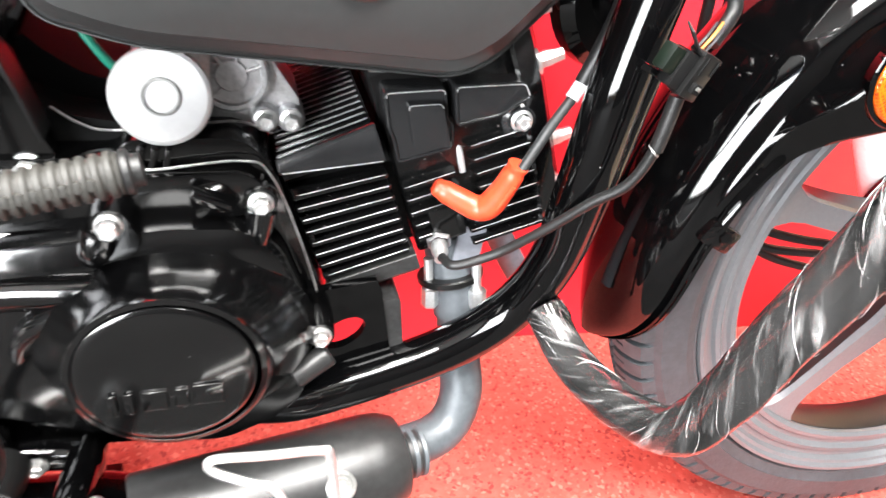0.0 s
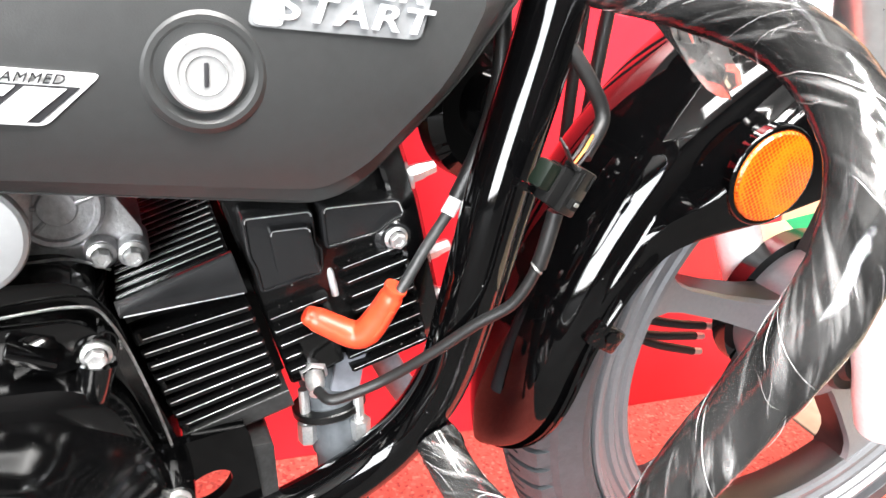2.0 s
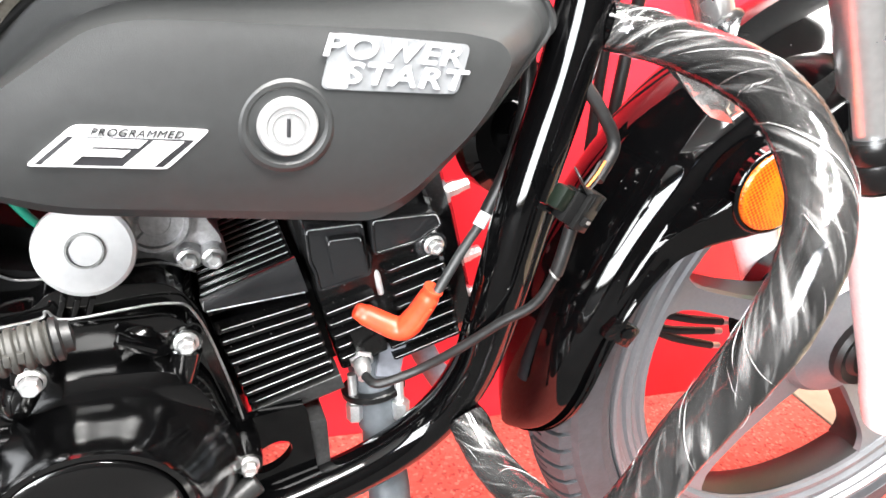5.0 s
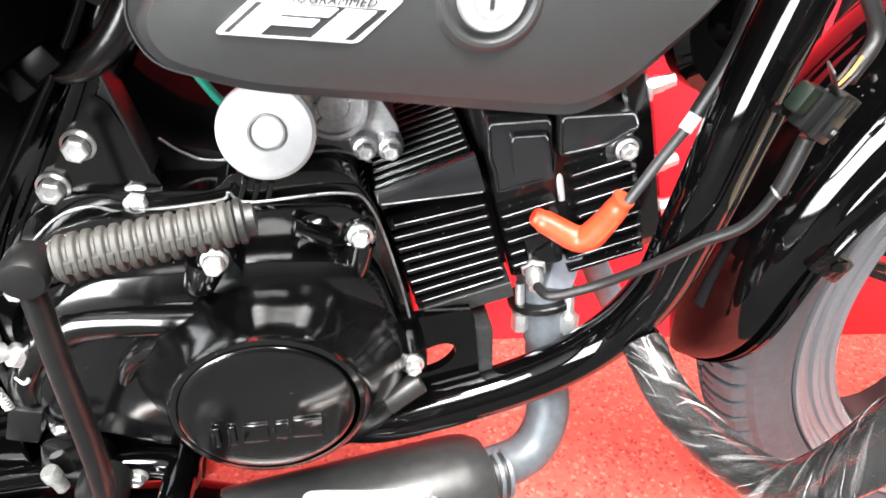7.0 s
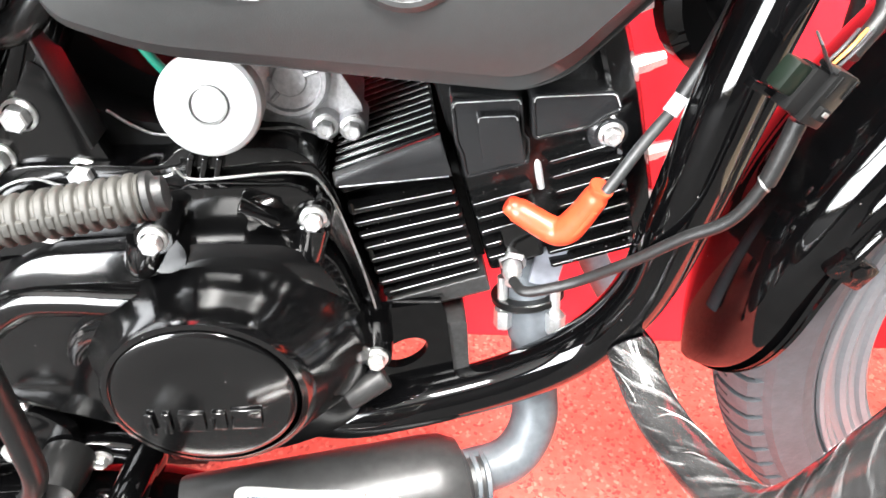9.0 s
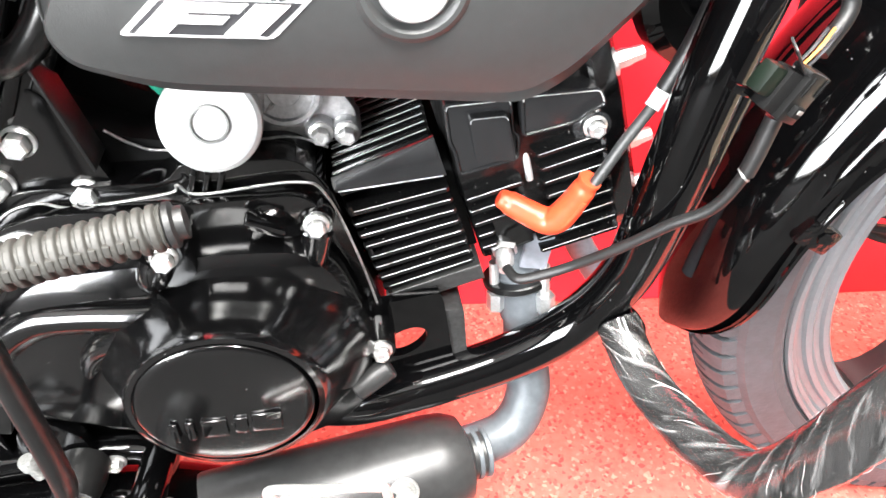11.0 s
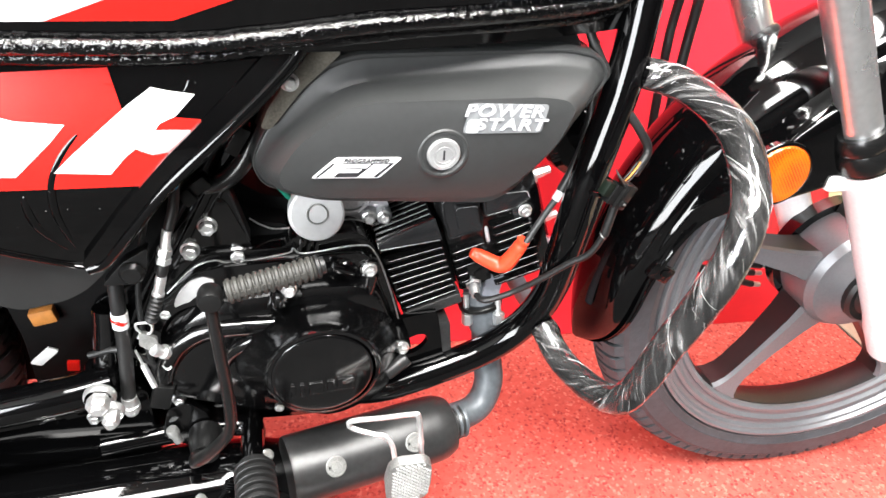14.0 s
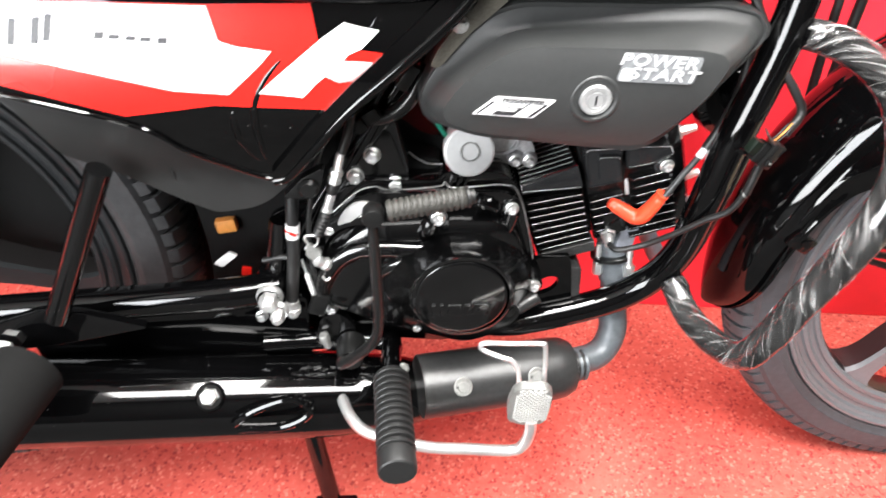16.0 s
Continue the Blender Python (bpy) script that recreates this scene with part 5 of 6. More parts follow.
part("bottom_web", b, WEB, cylinder, "dusty satin bottom web")
b = B()
loops = [[cyl(s, y, h) for y, h in ((-0.082, 0.290), (-0.082, 0.374), (-0.074, 0.380), (0.074, 0.380), (0.08, 0.374), (0.08, 0.290))] for s in (0.2385, 0.2400, 0.2440, 0.2455)]
shell(b, loops, True, True)
part("base_flange", b, CASE, cylinder)
for h in (0.302, 0.330, 0.358):
    for s in (0.2505,):
        b = B()
        rod(b, [cyl(s, -0.0795, h + 0.001), cyl(s, -0.0795, h + 0.006)], 0.0012, 6)
        part("fin_tie", b, FIN, cylinder)

# cylinder head
head = new("cylinder_head")
head.parent = bike
tagged(head, "black cylinder head with panels, fins and nuts")
b = B()
HS = [(-0.062, 0.290), (-0.066, 0.30), (-0.066, 0.372), (-0.058, 0.400), (-0.030, 0.425), (0.030, 0.425), (0.066, 0.390), (0.066, 0.300), (0.05, 0.285)]
shell(b, [[cyl(s, y * k, h) for y, h in HS] for s, k in ((0.3035, 0.97), (0.305, 1), (0.374, 1), (0.378, 0.96))], True, True)
part("head_body", b, FIN, head)


PANEL_A = [(0.171, 0.474), (0.202, 0.476), (0.205, 0.458), (0.208, 0.456), (0.209, 0.443), (0.180, 0.435), (0.177, 0.448), (0.174, 0.454)]
PANEL_B = [(0.206, 0.477), (0.244, 0.479), (0.248, 0.471), (0.244, 0.469), (0.240, 0.467), (0.236, 0.463), (0.231, 0.461), (0.209, 0.456)]
HEAD_PAD = [(0.182, 0.469), (0.200, 0.470), (0.2065, 0.446), (0.187, 0.445)]
# gathers the bright rods that stand in for highlights on the head
edges = B()
for nm, pts, y, soft, lab in (("head_panel", PANEL_A, -0.0755, 0.0020, "plain raised panel"), ("head_panel", PANEL_B, -0.0765, 0.0020, "plain raised panel"), ("head_pad", HEAD_PAD, -0.0810, 0.0028, "square raised pad")):
    line = rounded(pts, 0.0025)
    b = B()
    slab(b, line, y, -0.060, soft)
    part(nm, b, HEADP, head, lab)
    if nm == "head_panel":  # raised bead round the panel
        b = B()
        ring = inset(line, 0.965)
        rod(b, [(x, y, z) for x, z in ring + ring[:1]], 0.0010, 8, 1)
        part("panel_bead", b, HEADP, head)
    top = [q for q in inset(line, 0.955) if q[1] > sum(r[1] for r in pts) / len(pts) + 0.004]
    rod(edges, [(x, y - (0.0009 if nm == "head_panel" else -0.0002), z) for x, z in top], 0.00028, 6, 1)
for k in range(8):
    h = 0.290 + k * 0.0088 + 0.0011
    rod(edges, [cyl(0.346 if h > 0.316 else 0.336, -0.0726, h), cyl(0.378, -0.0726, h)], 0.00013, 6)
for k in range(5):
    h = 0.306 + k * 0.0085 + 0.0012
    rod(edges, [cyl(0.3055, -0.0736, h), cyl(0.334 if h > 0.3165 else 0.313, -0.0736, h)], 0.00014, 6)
tagged(part("head_glints", edges, GLINT, head, "thin bright rods in place of highlights on the black head"), kind="stuff")
for k in range(8):
    h = 0.290 + k * 0.0088
    b = B()
    fin_plate(b, 0.345 if h > 0.315 else 0.335, 0.3795, 0.0725, h, 0.0026)
    part("fin", b, FIN, head)
for k in range(5):
    h = 0.306 + k * 0.0085
    b = B()
    fin_plate(b, 0.3045, 0.335 if h > 0.315 else 0.314, 0.0735, h, 0.0028)
    part("fin", b, FIN, head)
b = B()  # head end cover
shell(b, [[cyl(s, y * k, 0.345 + (h - 0.345) * k) for y, h in HS] for s, k in ((0.378, 1.04), (0.380, 1.06), (0.390, 1.06), (0.3935, 0.98))], True, True)
part("head_cover", b, CASE, head, "black end cover")
b = B()
lathe(b, [(0, 0.0115), (0.008, 0.0105), (0.010, 0.0080), (0.010, 0)], cyl(0.376, -0.060, 0.3565), (0, -1, 0), 28)
part("boss", b, HEADP, head)
p = cyl(0.376, -0.0695, 0.3565)
share("bolt", BOLT6, head, p, label="zinc flange bolt")
for y, h in ((-0.050, 0.405), (-0.062, 0.383), (-0.060, 0.335), (-0.052, 0.300), (0.050, 0.405), (0.055, 0.300)):
    b = B()
    c = cyl(0.390, y, h)
    lathe(b, [(0, 0), (0, 0.0074), (0.002, 0.0074)], c, EA, 20)
    lathe(b, [(0.002, 0.0046), (0.008, 0.0046), (0.010, 0.0040), (0.016, 0.0034), (0.017, 0.0)], c, EA, 6)
    part("cap_nut", b, ZINC, head, "zinc cap nut")
b = B()
lathe(b, [(0, 0.022), (0.006, 0.024), (0.010, 0.022), (0.014, 0.012), (0.018, 0.010), (0.018, 0)], cyl(0.372, -0.036, 0.408), EP + V((0, -0.5, 0)), 28)
part("valve_cap", b, ALUM, head, "bare metal valve cap")
b = B()
rod(b, [cyl(0.306, -0.058, 0.404), cyl(0.32, -0.060, 0.4015), cyl(0.34, -0.058, 0.404), cyl(0.37, -0.052, 0.406)], 0.0016, 8)
part("gasket", b, EDGE, head)
b = B()  # white ceramic of the plug
rod(b, [(0.2150, -0.064, 0.440), (0.2165, -0.066, 0.434), (0.2190, -0.066, 0.424)], 0.0019, 12)
part("spark_plug", b, DISC, head, "pale ceramic spark plug")

# orange plug cap and its lead
cap_o = new("plug_cap")
cap_o.parent = bike
tagged(cap_o, "orange-red rubber spark plug cap")
b = B()
pts = spline([(0.2003, -0.0775, 0.4222), (0.2045, -0.0785, 0.4200), (0.2130, -0.0820, 0.4160), (0.2225, -0.0858, 0.4122), (0.2280, -0.0888, 0.4145), (0.2322, -0.0915, 0.4230), (0.2362, -0.0945, 0.4345), (0.2386, -0.0962, 0.4425)], 6)
CAP_R = [(0.0, 0.0040), (0.04, 0.0052), (0.14, 0.0058), (0.16, 0.0066), (0.40, 0.0074), (0.55, 0.0080), (0.64, 0.0080), (0.80, 0.0071), (0.90, 0.0068), (0.915, 0.0060), (0.95, 0.0058), (0.96, 0.0066), (1.0, 0.0064)]
prof = lambda t: next(r0 + (r1 - r0) * (t - t0) / (t1 - t0) for (t0, r0), (t1, r1) in zip(CAP_R, CAP_R[1:]) if t0 <= t <= t1)
sweep(b, pts, lambda t: 0.93 * prof(t), 20, squash=0.92)
part("cap_body", b, ORANGE, cap_o, deg=50)
b = B()
sweep(b, [p + V((0.001, -0.0070, 0.0012)) for p in pts[20:-8]], 0.0013, 8)
part("cap_rib", b, ORANGE, cap_o)
wire([(0.2390, -0.098, 0.439), (0.2460, -0.0965, 0.451), (0.2530, -0.095, 0.463), (0.2640, -0.091, 0.477)], 0.0027, PLASTIC, "grey ignition lead", cap_o, "lead")
wire([(0.2630, -0.0915, 0.476), (0.2690, -0.089, 0.485)], 0.0036, SILVER, "bright foil collar", cap_o, "lead_collar")
wire([(0.2680, -0.0895, 0.4835), (0.2770, -0.088, 0.506), (0.2855, -0.082, 0.529), (0.2880, -0.076, 0.555), (0.2840, -0.068, 0.60)], 0.0042, RUBBER, "black ignition lead sleeve", cap_o, "lead_sleeve")

# throttle body: bright round cap, injector casting, green wire
tb = new("throttle_body")
tb.parent = bike
tagged(tb, "bare aluminium throttle body with a round cap")
TC = (0.0698, -0.0635, 0.4690)
tax = V((0.03, -1, 0.30))
b = B()
lathe(b, [(-0.03, 0.016), (-0.006, 0.017), (0.002, 0.0205), (0.020, 0.0218), (0.0225, 0.0212), (0.0236, 0.0195), (0.0240, 0.010), (0.0240, 0.0)], TC, tax, 56)
part("round_cap", b, DISC, tb, "bright round aluminium cap", deg=25)
b = B()
lathe(b, [(0.0236, 0.0084), (0.0252, 0.0081), (0.0252, 0.0072), (0.0236, 0.0069)], TC, tax, 32)
part("cap_ring", b, PLATE, tb)
b = B()
slab(b, rounded([(0.083, 0.452), (0.083, 0.492), (0.112, 0.494), (0.134, 0.458), (0.128, 0.446), (0.108, 0.447)], 0.006), -0.052, -0.018, 0.004, 3)
part("injector_casting", b, ALUM, tb, "rough cast injector housing")
IC = V((0.1000, -0.054, 0.4745))
b = B()
lathe(b, [(-0.01, 0.0185), (0, 0.0185), (0.003, 0.0178), (0.0042, 0.0165), (0.0042, 0.0145), (0.0024, 0.0138), (0.0024, 0.0080), (0.0040, 0.0072), (0.0040, 0)], IC, (0, -1, 0.1), 40)
part("casting_boss", b, ALUM, tb, "round cast boss", deg=25)
for k in range(5):
    a = radians(20 + 52 * k)
    b = B()
    d = V((math.cos(a), 0, math.sin(a)))
    rod(b, [IC + d * 0.0075 + V((0, -0.003, 0)), IC + d * 0.0150 + V((0, -0.003, 0))], 0.0011, 8)
    part("web", b, ALUM, tb)
for x, z in ((0.1150, 0.4525), (0.1275, 0.4520)):
    b = B()
    lathe(b, [(-0.02, 0.0075), (0.002, 0.0072), (0.004, 0.006), (0.004, 0)], (x, -0.054, z), (0, -1, 0.1), 24)
    part("boss", b, ALUM, tb)
    share("bolt", BOLT6, tb, (x, -0.058, z), label="zinc bolt")
b = B()
rod(b, [(0.085, -0.045, 0.470), (0.080, -0.02, 0.50), (0.075, 0.0, 0.53)], 0.018, 20)
part("intake_stub", b, ALUM, tb, "bare aluminium intake stub")
wire([(0.028, -0.056, 0.530), (0.038, -0.066, 0.503), (0.048, -0.068, 0.486), (0.055, -0.064, 0.476)], 0.0021, GREEN, "green wire", tb)
b = B()
rod(b, [(0.150, 0.0, 0.50), (0.115, -0.01, 0.505), (0.085, 0.0, 0.51)], 0.016, 18)
part("intake_pipe", b, CASE, tb, "black intake pipe")

b = B()
rod(b, [(0.0735, -0.046, 0.462), (0.0770, -0.042, 0.492), (0.0800, -0.036, 0.525)], 0.0205, 24)
part("throttle_barrel", b, ALUM, tb, "bare aluminium throttle barrel")

# hanger plates with the three bolts, and frame behind them
b = B()
slab(b, rounded([(-0.010, 0.492), (-0.046, 0.446), (-0.042, 0.430), (0.022, 0.424), (0.022, 0.440), (0.004, 0.488)], 0.009), -0.074, -0.064, 0.0018)
plate = part("hanger_plate", b, CASE, bike, "black engine hanger plate with three bolts")
for x, z in ((-0.0105, 0.4655), (-0.0255, 0.4450), (0.0090, 0.4375)):
    share("bolt", BOLT10, plate, (x, -0.074, z), label="large zinc flange bolt")
b = B()
slab(b, rounded([(-0.004, 0.505), (0.006, 0.505), (0.019, 0.454), (0.0125, 0.451)], 0.0015), -0.073, -0.066, 0.001)
slab(b, [(0.006, 0.505), (0.0075, 0.505), (0.020, 0.455), (0.0185, 0.454)], -0.084, -0.066, 0.0004)
part("angle_bar", b, SATIN, plate, "dull black angle bar")
b = B()
rod(b, [(0.06, -0.05, 0.63), (0.03, -0.058, 0.56), (0.0, -0.060, 0.50), (-0.05, -0.060, 0.42), (-0.095, -0.065, 0.34), (-0.10, -0.07, 0.27)], 0.0150, 18)
part("centre_tube", b, GLOSS, bike, "black rear frame tube")
b = B()
rod(b, [(0.05, 0.0, 0.60), (0.20, 0.0, 0.655), (0.36, 0, 0.72)], 0.020, 18)
part("backbone", b, GLOSS, bike, "black frame backbone")

# front engine mount: plate with an oval hole, and a post
def holed(bm, outline, c, rx, rz, turn, y0, y1, n=40):
    """A plate with an elliptical hole through it."""
    outer, hole = [], []
    for k in range(n):
        a = 2 * math.pi * k / n
        d = (math.cos(a), math.sin(a))
        best = 1.0
        for (x0, z0), (x1, z1) in zip(outline, outline[1:] + outline[:1]):
            ex, ez = x1 - x0, z1 - z0
            det = d[0] * -ez + d[1] * ex
            if abs(det) > 1e-12:
                t = ((x0 - c[0]) * -ez + (z0 - c[1]) * ex) / det
                u = (d[0] * (z0 - c[1]) - d[1] * (x0 - c[0])) / det
                if t > 0 and -1e-6 <= u <= 1 + 1e-6:
                    best = min(best, t)
        outer.append((c[0] + d[0] * best, c[1] + d[1] * best))
        ax, az = rx * math.cos(a - turn), rz * math.sin(a - turn)
        hole.append((c[0] + ax * math.cos(turn) - az * math.sin(turn), c[1] + ax * math.sin(turn) + az * math.cos(turn)))
    lay3 = lambda pts, y: [V((x, y, z)) for x, z in pts]
    shell(bm, [lay3(outer, y1), lay3(outer, y0), lay3(hole, y0), lay3(hole, y1), lay3(outer, y1)], False)


b = B()
holed(b, [(0.120, 0.285), (0.130, 0.362), (0.172, 0.368), (0.182, 0.302)], (0.152, 0.332), 0.0140, 0.0088, radians(38), -0.086, -0.080)
mount = part("engine_mount", b, GLOSS, bike, "black engine mount plate with an oval hole")
b = B()
slab(b, rounded([(0.172, 0.352), (0.185, 0.352), (0.191, 0.292), (0.177, 0.286)], 0.003), -0.084, -0.060, 0.002)
part("mount_post", b, WEB, mount)

# kick-start lever
kick = new("kick_lever")
kick.parent = bike
tagged(kick, "black kick-start lever with ribbed grey rubber")
b = B()
rod(b, [(-0.042, -0.122, 0.268), (-0.037, -0.146, 0.291), (-0.023, -0.157, 0.312), (-0.008, -0.163, 0.337), (-0.0045, -0.165, 0.366), (-0.0060, -0.163, 0.415), (-0.0085, -0.158, 0.462)], lambda t: 0.0068 - 0.0014 * t, 16, squash=0.72)
part("kick_arm", b, SATIN, kick, "dull black lever arm")
b = B()
lathe(b, [(0, 0), (0, 0.014), (0.012, 0.014), (0.026, 0.011), (0.028, 0)], (-0.034, -0.098, 0.270), (0, -1, 0), 28)
part("kick_boss", b, SATIN, kick)
b = B()
lathe(b, [(0, 0.006), (0, 0.0074), (0.003, 0.0084), (0.012, 0.0084), (0.0145, 0.0074), (0.0150, 0.005), (0.0150, 0)], (-0.0075, -0.151, 0.461), (0, -1, 0), 24)
part("pivot_knuckle", b, SATIN, kick)
k0, k1 = V((0.003, -0.160, 0.4655)), V((0.0620, -0.1515, 0.4729))
kd = (k1 - k0).normalized()
L = (k1 - k0).length
b = B()
prof = [(0, 0), (0, 0.0072)]
for i in range(13):
    s = L * (0.015 + 0.075 * i)
    prof += [(s, 0.0072), (s + 0.0006, 0.0083), (s + 0.0010, 0.0086), (s + 0.0026, 0.0086), (s + 0.0030, 0.0083), (s + 0.0036, 0.0072)]
prof += [(L * 0.99, 0.0080), (L, 0.0076), (L, 0)]
lathe(b, prof, k0, kd, 28)
part("kick_rubber", b, GREYRUB, kick, "ribbed grey rubber sleeve", deg=20)
for i in range(11):
    b = B()
    c = k0 + kd * (L * (0.070 + 0.075 * i) + 0.0022) + V((0, -0.0078, 0.0012))
    box(b, c, (0.0024, 0.0022, 0.0046), 0.0005)
    part("grip_pad", b, GREYRUB, kick)
b = B()
lathe(b, [(0, 0.0066), (0.001, 0.0084), (0.003, 0.0084), (0.004, 0.0062), (0.007, 0.0060), (0.008, 0.0)], k1, kd, 24)
part("end_collar", b, RUBBER, kick)

# ---- exhaust, rests, rear ----
ex = new("exhaust")
ex.parent = bike
tagged(ex, "grey exhaust pipe with dark silencer")
b = B()
rod(b, [(0.2145, -0.0359, 0.3851), (0.2233, -0.0476, 0.3526), (0.2293, -0.0563, 0.3258), (0.2325, -0.0643, 0.2846), (0.2338, -0.0740, 0.2630), (0.2270, -0.0824, 0.2460), (0.2127, -0.0905, 0.2390), (0.1863, -0.0985, 0.2395)], 0.0143, 24)
part("down_pipe", b, PIPE, ex, "blue-grey painted down pipe")
b = B()
rod(b, [(0.2243, -0.0495, 0.346), (0.2293, -0.0563, 0.318)], 0.0150, 24)
part("pipe_sleeve", b, PIPE, ex)
b = B()
lathe(b, [(0, 0.013), (0, 0.0205), (0.0008, 0.0212), (0.0040, 0.0212), (0.0048, 0.0205), (0.0048, 0.013)], (0.2238, -0.0500, 0.3455), (0.16, -0.24, -1), 36)
part("flange", b, SATIN, ex, "dark exhaust flange")
for x, y, z in ((0.2095, -0.0585, 0.3330), (0.2375, -0.0680, 0.3360)):
    b = B()
    rod(b, [(x - 0.002, y + 0.004, z + 0.026), (x, y, z)], 0.0030, 10)
    lathe(b, [(0, 0), (0, 0.0056), (0.012, 0.0056), (0.013, 0.0048), (0.013, 0)], (x, y, z + 0.006), (0.05, -0.1, -1), 6)
    part("stud_nut", b, ZINC, ex, "zinc stud and nut")
b = B()
lathe(b, [(0, 0.0095), (0.003, 0.0095), (0.003, 0.0075)], (0.2100, -0.0600, 0.3830), (-0.15, -1, -0.25), 24)
lathe(b, [(0.003, 0.0078), (0.010, 0.0078), (0.012, 0.0064)], (0.2100, -0.0600, 0.3830), (-0.15, -1, -0.25), 6)
lathe(b, [(0.012, 0.0050), (0.018, 0.0050), (0.021, 0.0036), (0.024, 0.0036), (0.024, 0)], (0.2100, -0.0600, 0.3830), (-0.15, -1, -0.25), 20)
part("oxygen_sensor", b, ZINC, ex, "zinc oxygen sensor")
b = B()
box(b, (0.2125, -0.060, 0.394), (0.020, 0.022, 0.024), 0.003, Matrix.Rotation(radians(-18), 4, "Y"))
part("sensor_block", b, CASE, ex, "black block above the sensor")
b = B()
rod(b, [(0.222, -0.045, 0.40), (0.2225, -0.048, 0.350)], 0.0125, 18)
part("pipe_neck", b, PIPE, ex)
b = B()
box(b, (0.2300, -0.0640, 0.3800), (0.0160, 0.0040, 0.0380), 0.0016, Matrix.Rotation(radians(6), 4, "Y") @ Matrix.Rotation(radians(-8), 4, "Z"))
part("shroud", b, SHROUD, ex, "pale blue-grey metal shroud")
b = B()
slab(b, rounded([(0.1995, 0.3840), (0.2060, 0.3970), (0.2225, 0.4030), (0.2240, 0.3880), (0.2150, 0.3800)], 0.003), -0.0640, -0.0610, 0.0008)
part("sensor_bracket", b, ZINC, ex, "bright zinc bracket behind the sensor")
m0, m1 = V((0.032, -0.1324, 0.2425)), V((0.188, -0.1025, 0.2390))
md = (m1 - m0).normalized()
ML = (m1 - m0).length
b = B()
lathe(b, [(0, 0.0), (0, 0.0306), (0.002, 0.0314), (ML - 0.022, 0.0314), (ML - 0.012, 0.0304), (ML - 0.003, 0.0265), (ML, 0.020), (ML + 0.002, 0.0155), (ML + 0.010, 0.0155), (ML + 0.010, 0)], m0, md, 56)
part("front_silencer", b, EXH, ex, "satin grey front silencer can", deg=40)
b = B()
for d in (0.0, 0.006):
    lathe(b, [(0, 0.0140), (0.0005, 0.0164), (0.003, 0.0168), (0.0045, 0.0140)], m1 + md * (0.004 + d), md, 32)
part("clamp_ring", b, PIPE, ex)
vdir = V((0.12, -0.785, 0.62)).normalized()
for x in (0.069, 0.1415):
    c = m0.lerp(m1, (x - m0.x) / (m1.x - m0.x)) + vdir * 0.0306
    b = B()
    lathe(b, [(0, 0.0090), (0.0013, 0.0090), (0.0017, 0.0084), (0.0017, 0.0070), (0.0010, 0.0065), (0.0010, 0.0048), (0.003, 0.0044), (0.003, 0)], c, vdir, 28)
    part("shield_screw", b, PLATE, ex, "round shield screw")
b = B()
r0, r1 = V((0.040, -0.102, 0.203)), V((-0.66, -0.150, 0.236))
rd = (r1 - r0).normalized()
lathe(b, [(0, 0), (0, 0.030), (0.03, 0.038), (0.09, 0.043), (0.16, 0.0435), (0.55, 0.0435), (0.66, 0.042), (0.70, 0.036), (0.70, 0)], r0, rd, 56)
part("rear_silencer", b, GLOSS, ex, "long glossy black silencer", deg=40)
c = r0 + rd * 0.205 + V((0, -0.66, 0.75)) * 0.0415
b = B()
lathe(b, [(0, 0.0140), (0.003, 0.0135), (0.005, 0.0115), (0.005, 0.0)], c, V((0, -0.66, 0.75)), 28)
part("silencer_boss", b, GLOSS, ex)
b = B()
lathe(b, [(0.004, 0.0), (0.004, 0.0085), (0.009, 0.0085), (0.011, 0.0065), (0.011, 0)], c, V((0, -0.66, 0.75)), 6)
part("silencer_bolt", b, ZINC, ex, "zinc silencer bolt")

# foot rest, stand, brake pedal
peg = new("foot_rest")
peg.parent = bike
tagged(peg, "ribbed black rubber foot rest")
p0, p1 = V((0.005, -0.140, 0.268)), V((0.0115, -0.248, 0.268))
pd = (p1 - p0).normalized()
PL = (p1 - p0).length
b = B()
prof = [(0, 0), (0, 0.0132)]
for i in range(12):
    s = 0.004 + i * 0.0072
    prof += [(s, 0.0132), (s + 0.0008, 0.0164), (s + 0.0013, 0.0170), (s + 0.0040, 0.0170), (s + 0.0045, 0.0164), (s + 0.0052, 0.0132)]
prof += [(PL - 0.020, 0.0150), (PL - 0.018, 0.0164), (PL - 0.004, 0.0168), (PL - 0.001, 0.0162), (PL, 0.0150), (PL, 0)]
lathe(b, prof, p0, pd, 32)
part("peg_rubber", b, RUBBER, peg, "ribbed rubber sleeve", deg=20)
b = B()
rod(b, [p0 + V((0, 0.06, -0.01)), p0 + V((0, 0.02, 0)), p0], 0.010, 14)
rod(b, [(-0.12, -0.09, 0.262), (-0.05, -0.085, 0.262), (0.002, -0.088, 0.260), (0.004, -0.12, 0.266)], 0.010, 14)
part("peg_bar", b, GLOSS, peg)
b = B()
lathe(b, [(0, 0), (0, 0.0055), (0.003, 0.0055), (0.004, 0.004), (0.004, 0)], (0.016, -0.132, 0.268), (0.2, -0.8, 0.6), 24)
part("pin", b, PLATE, peg)

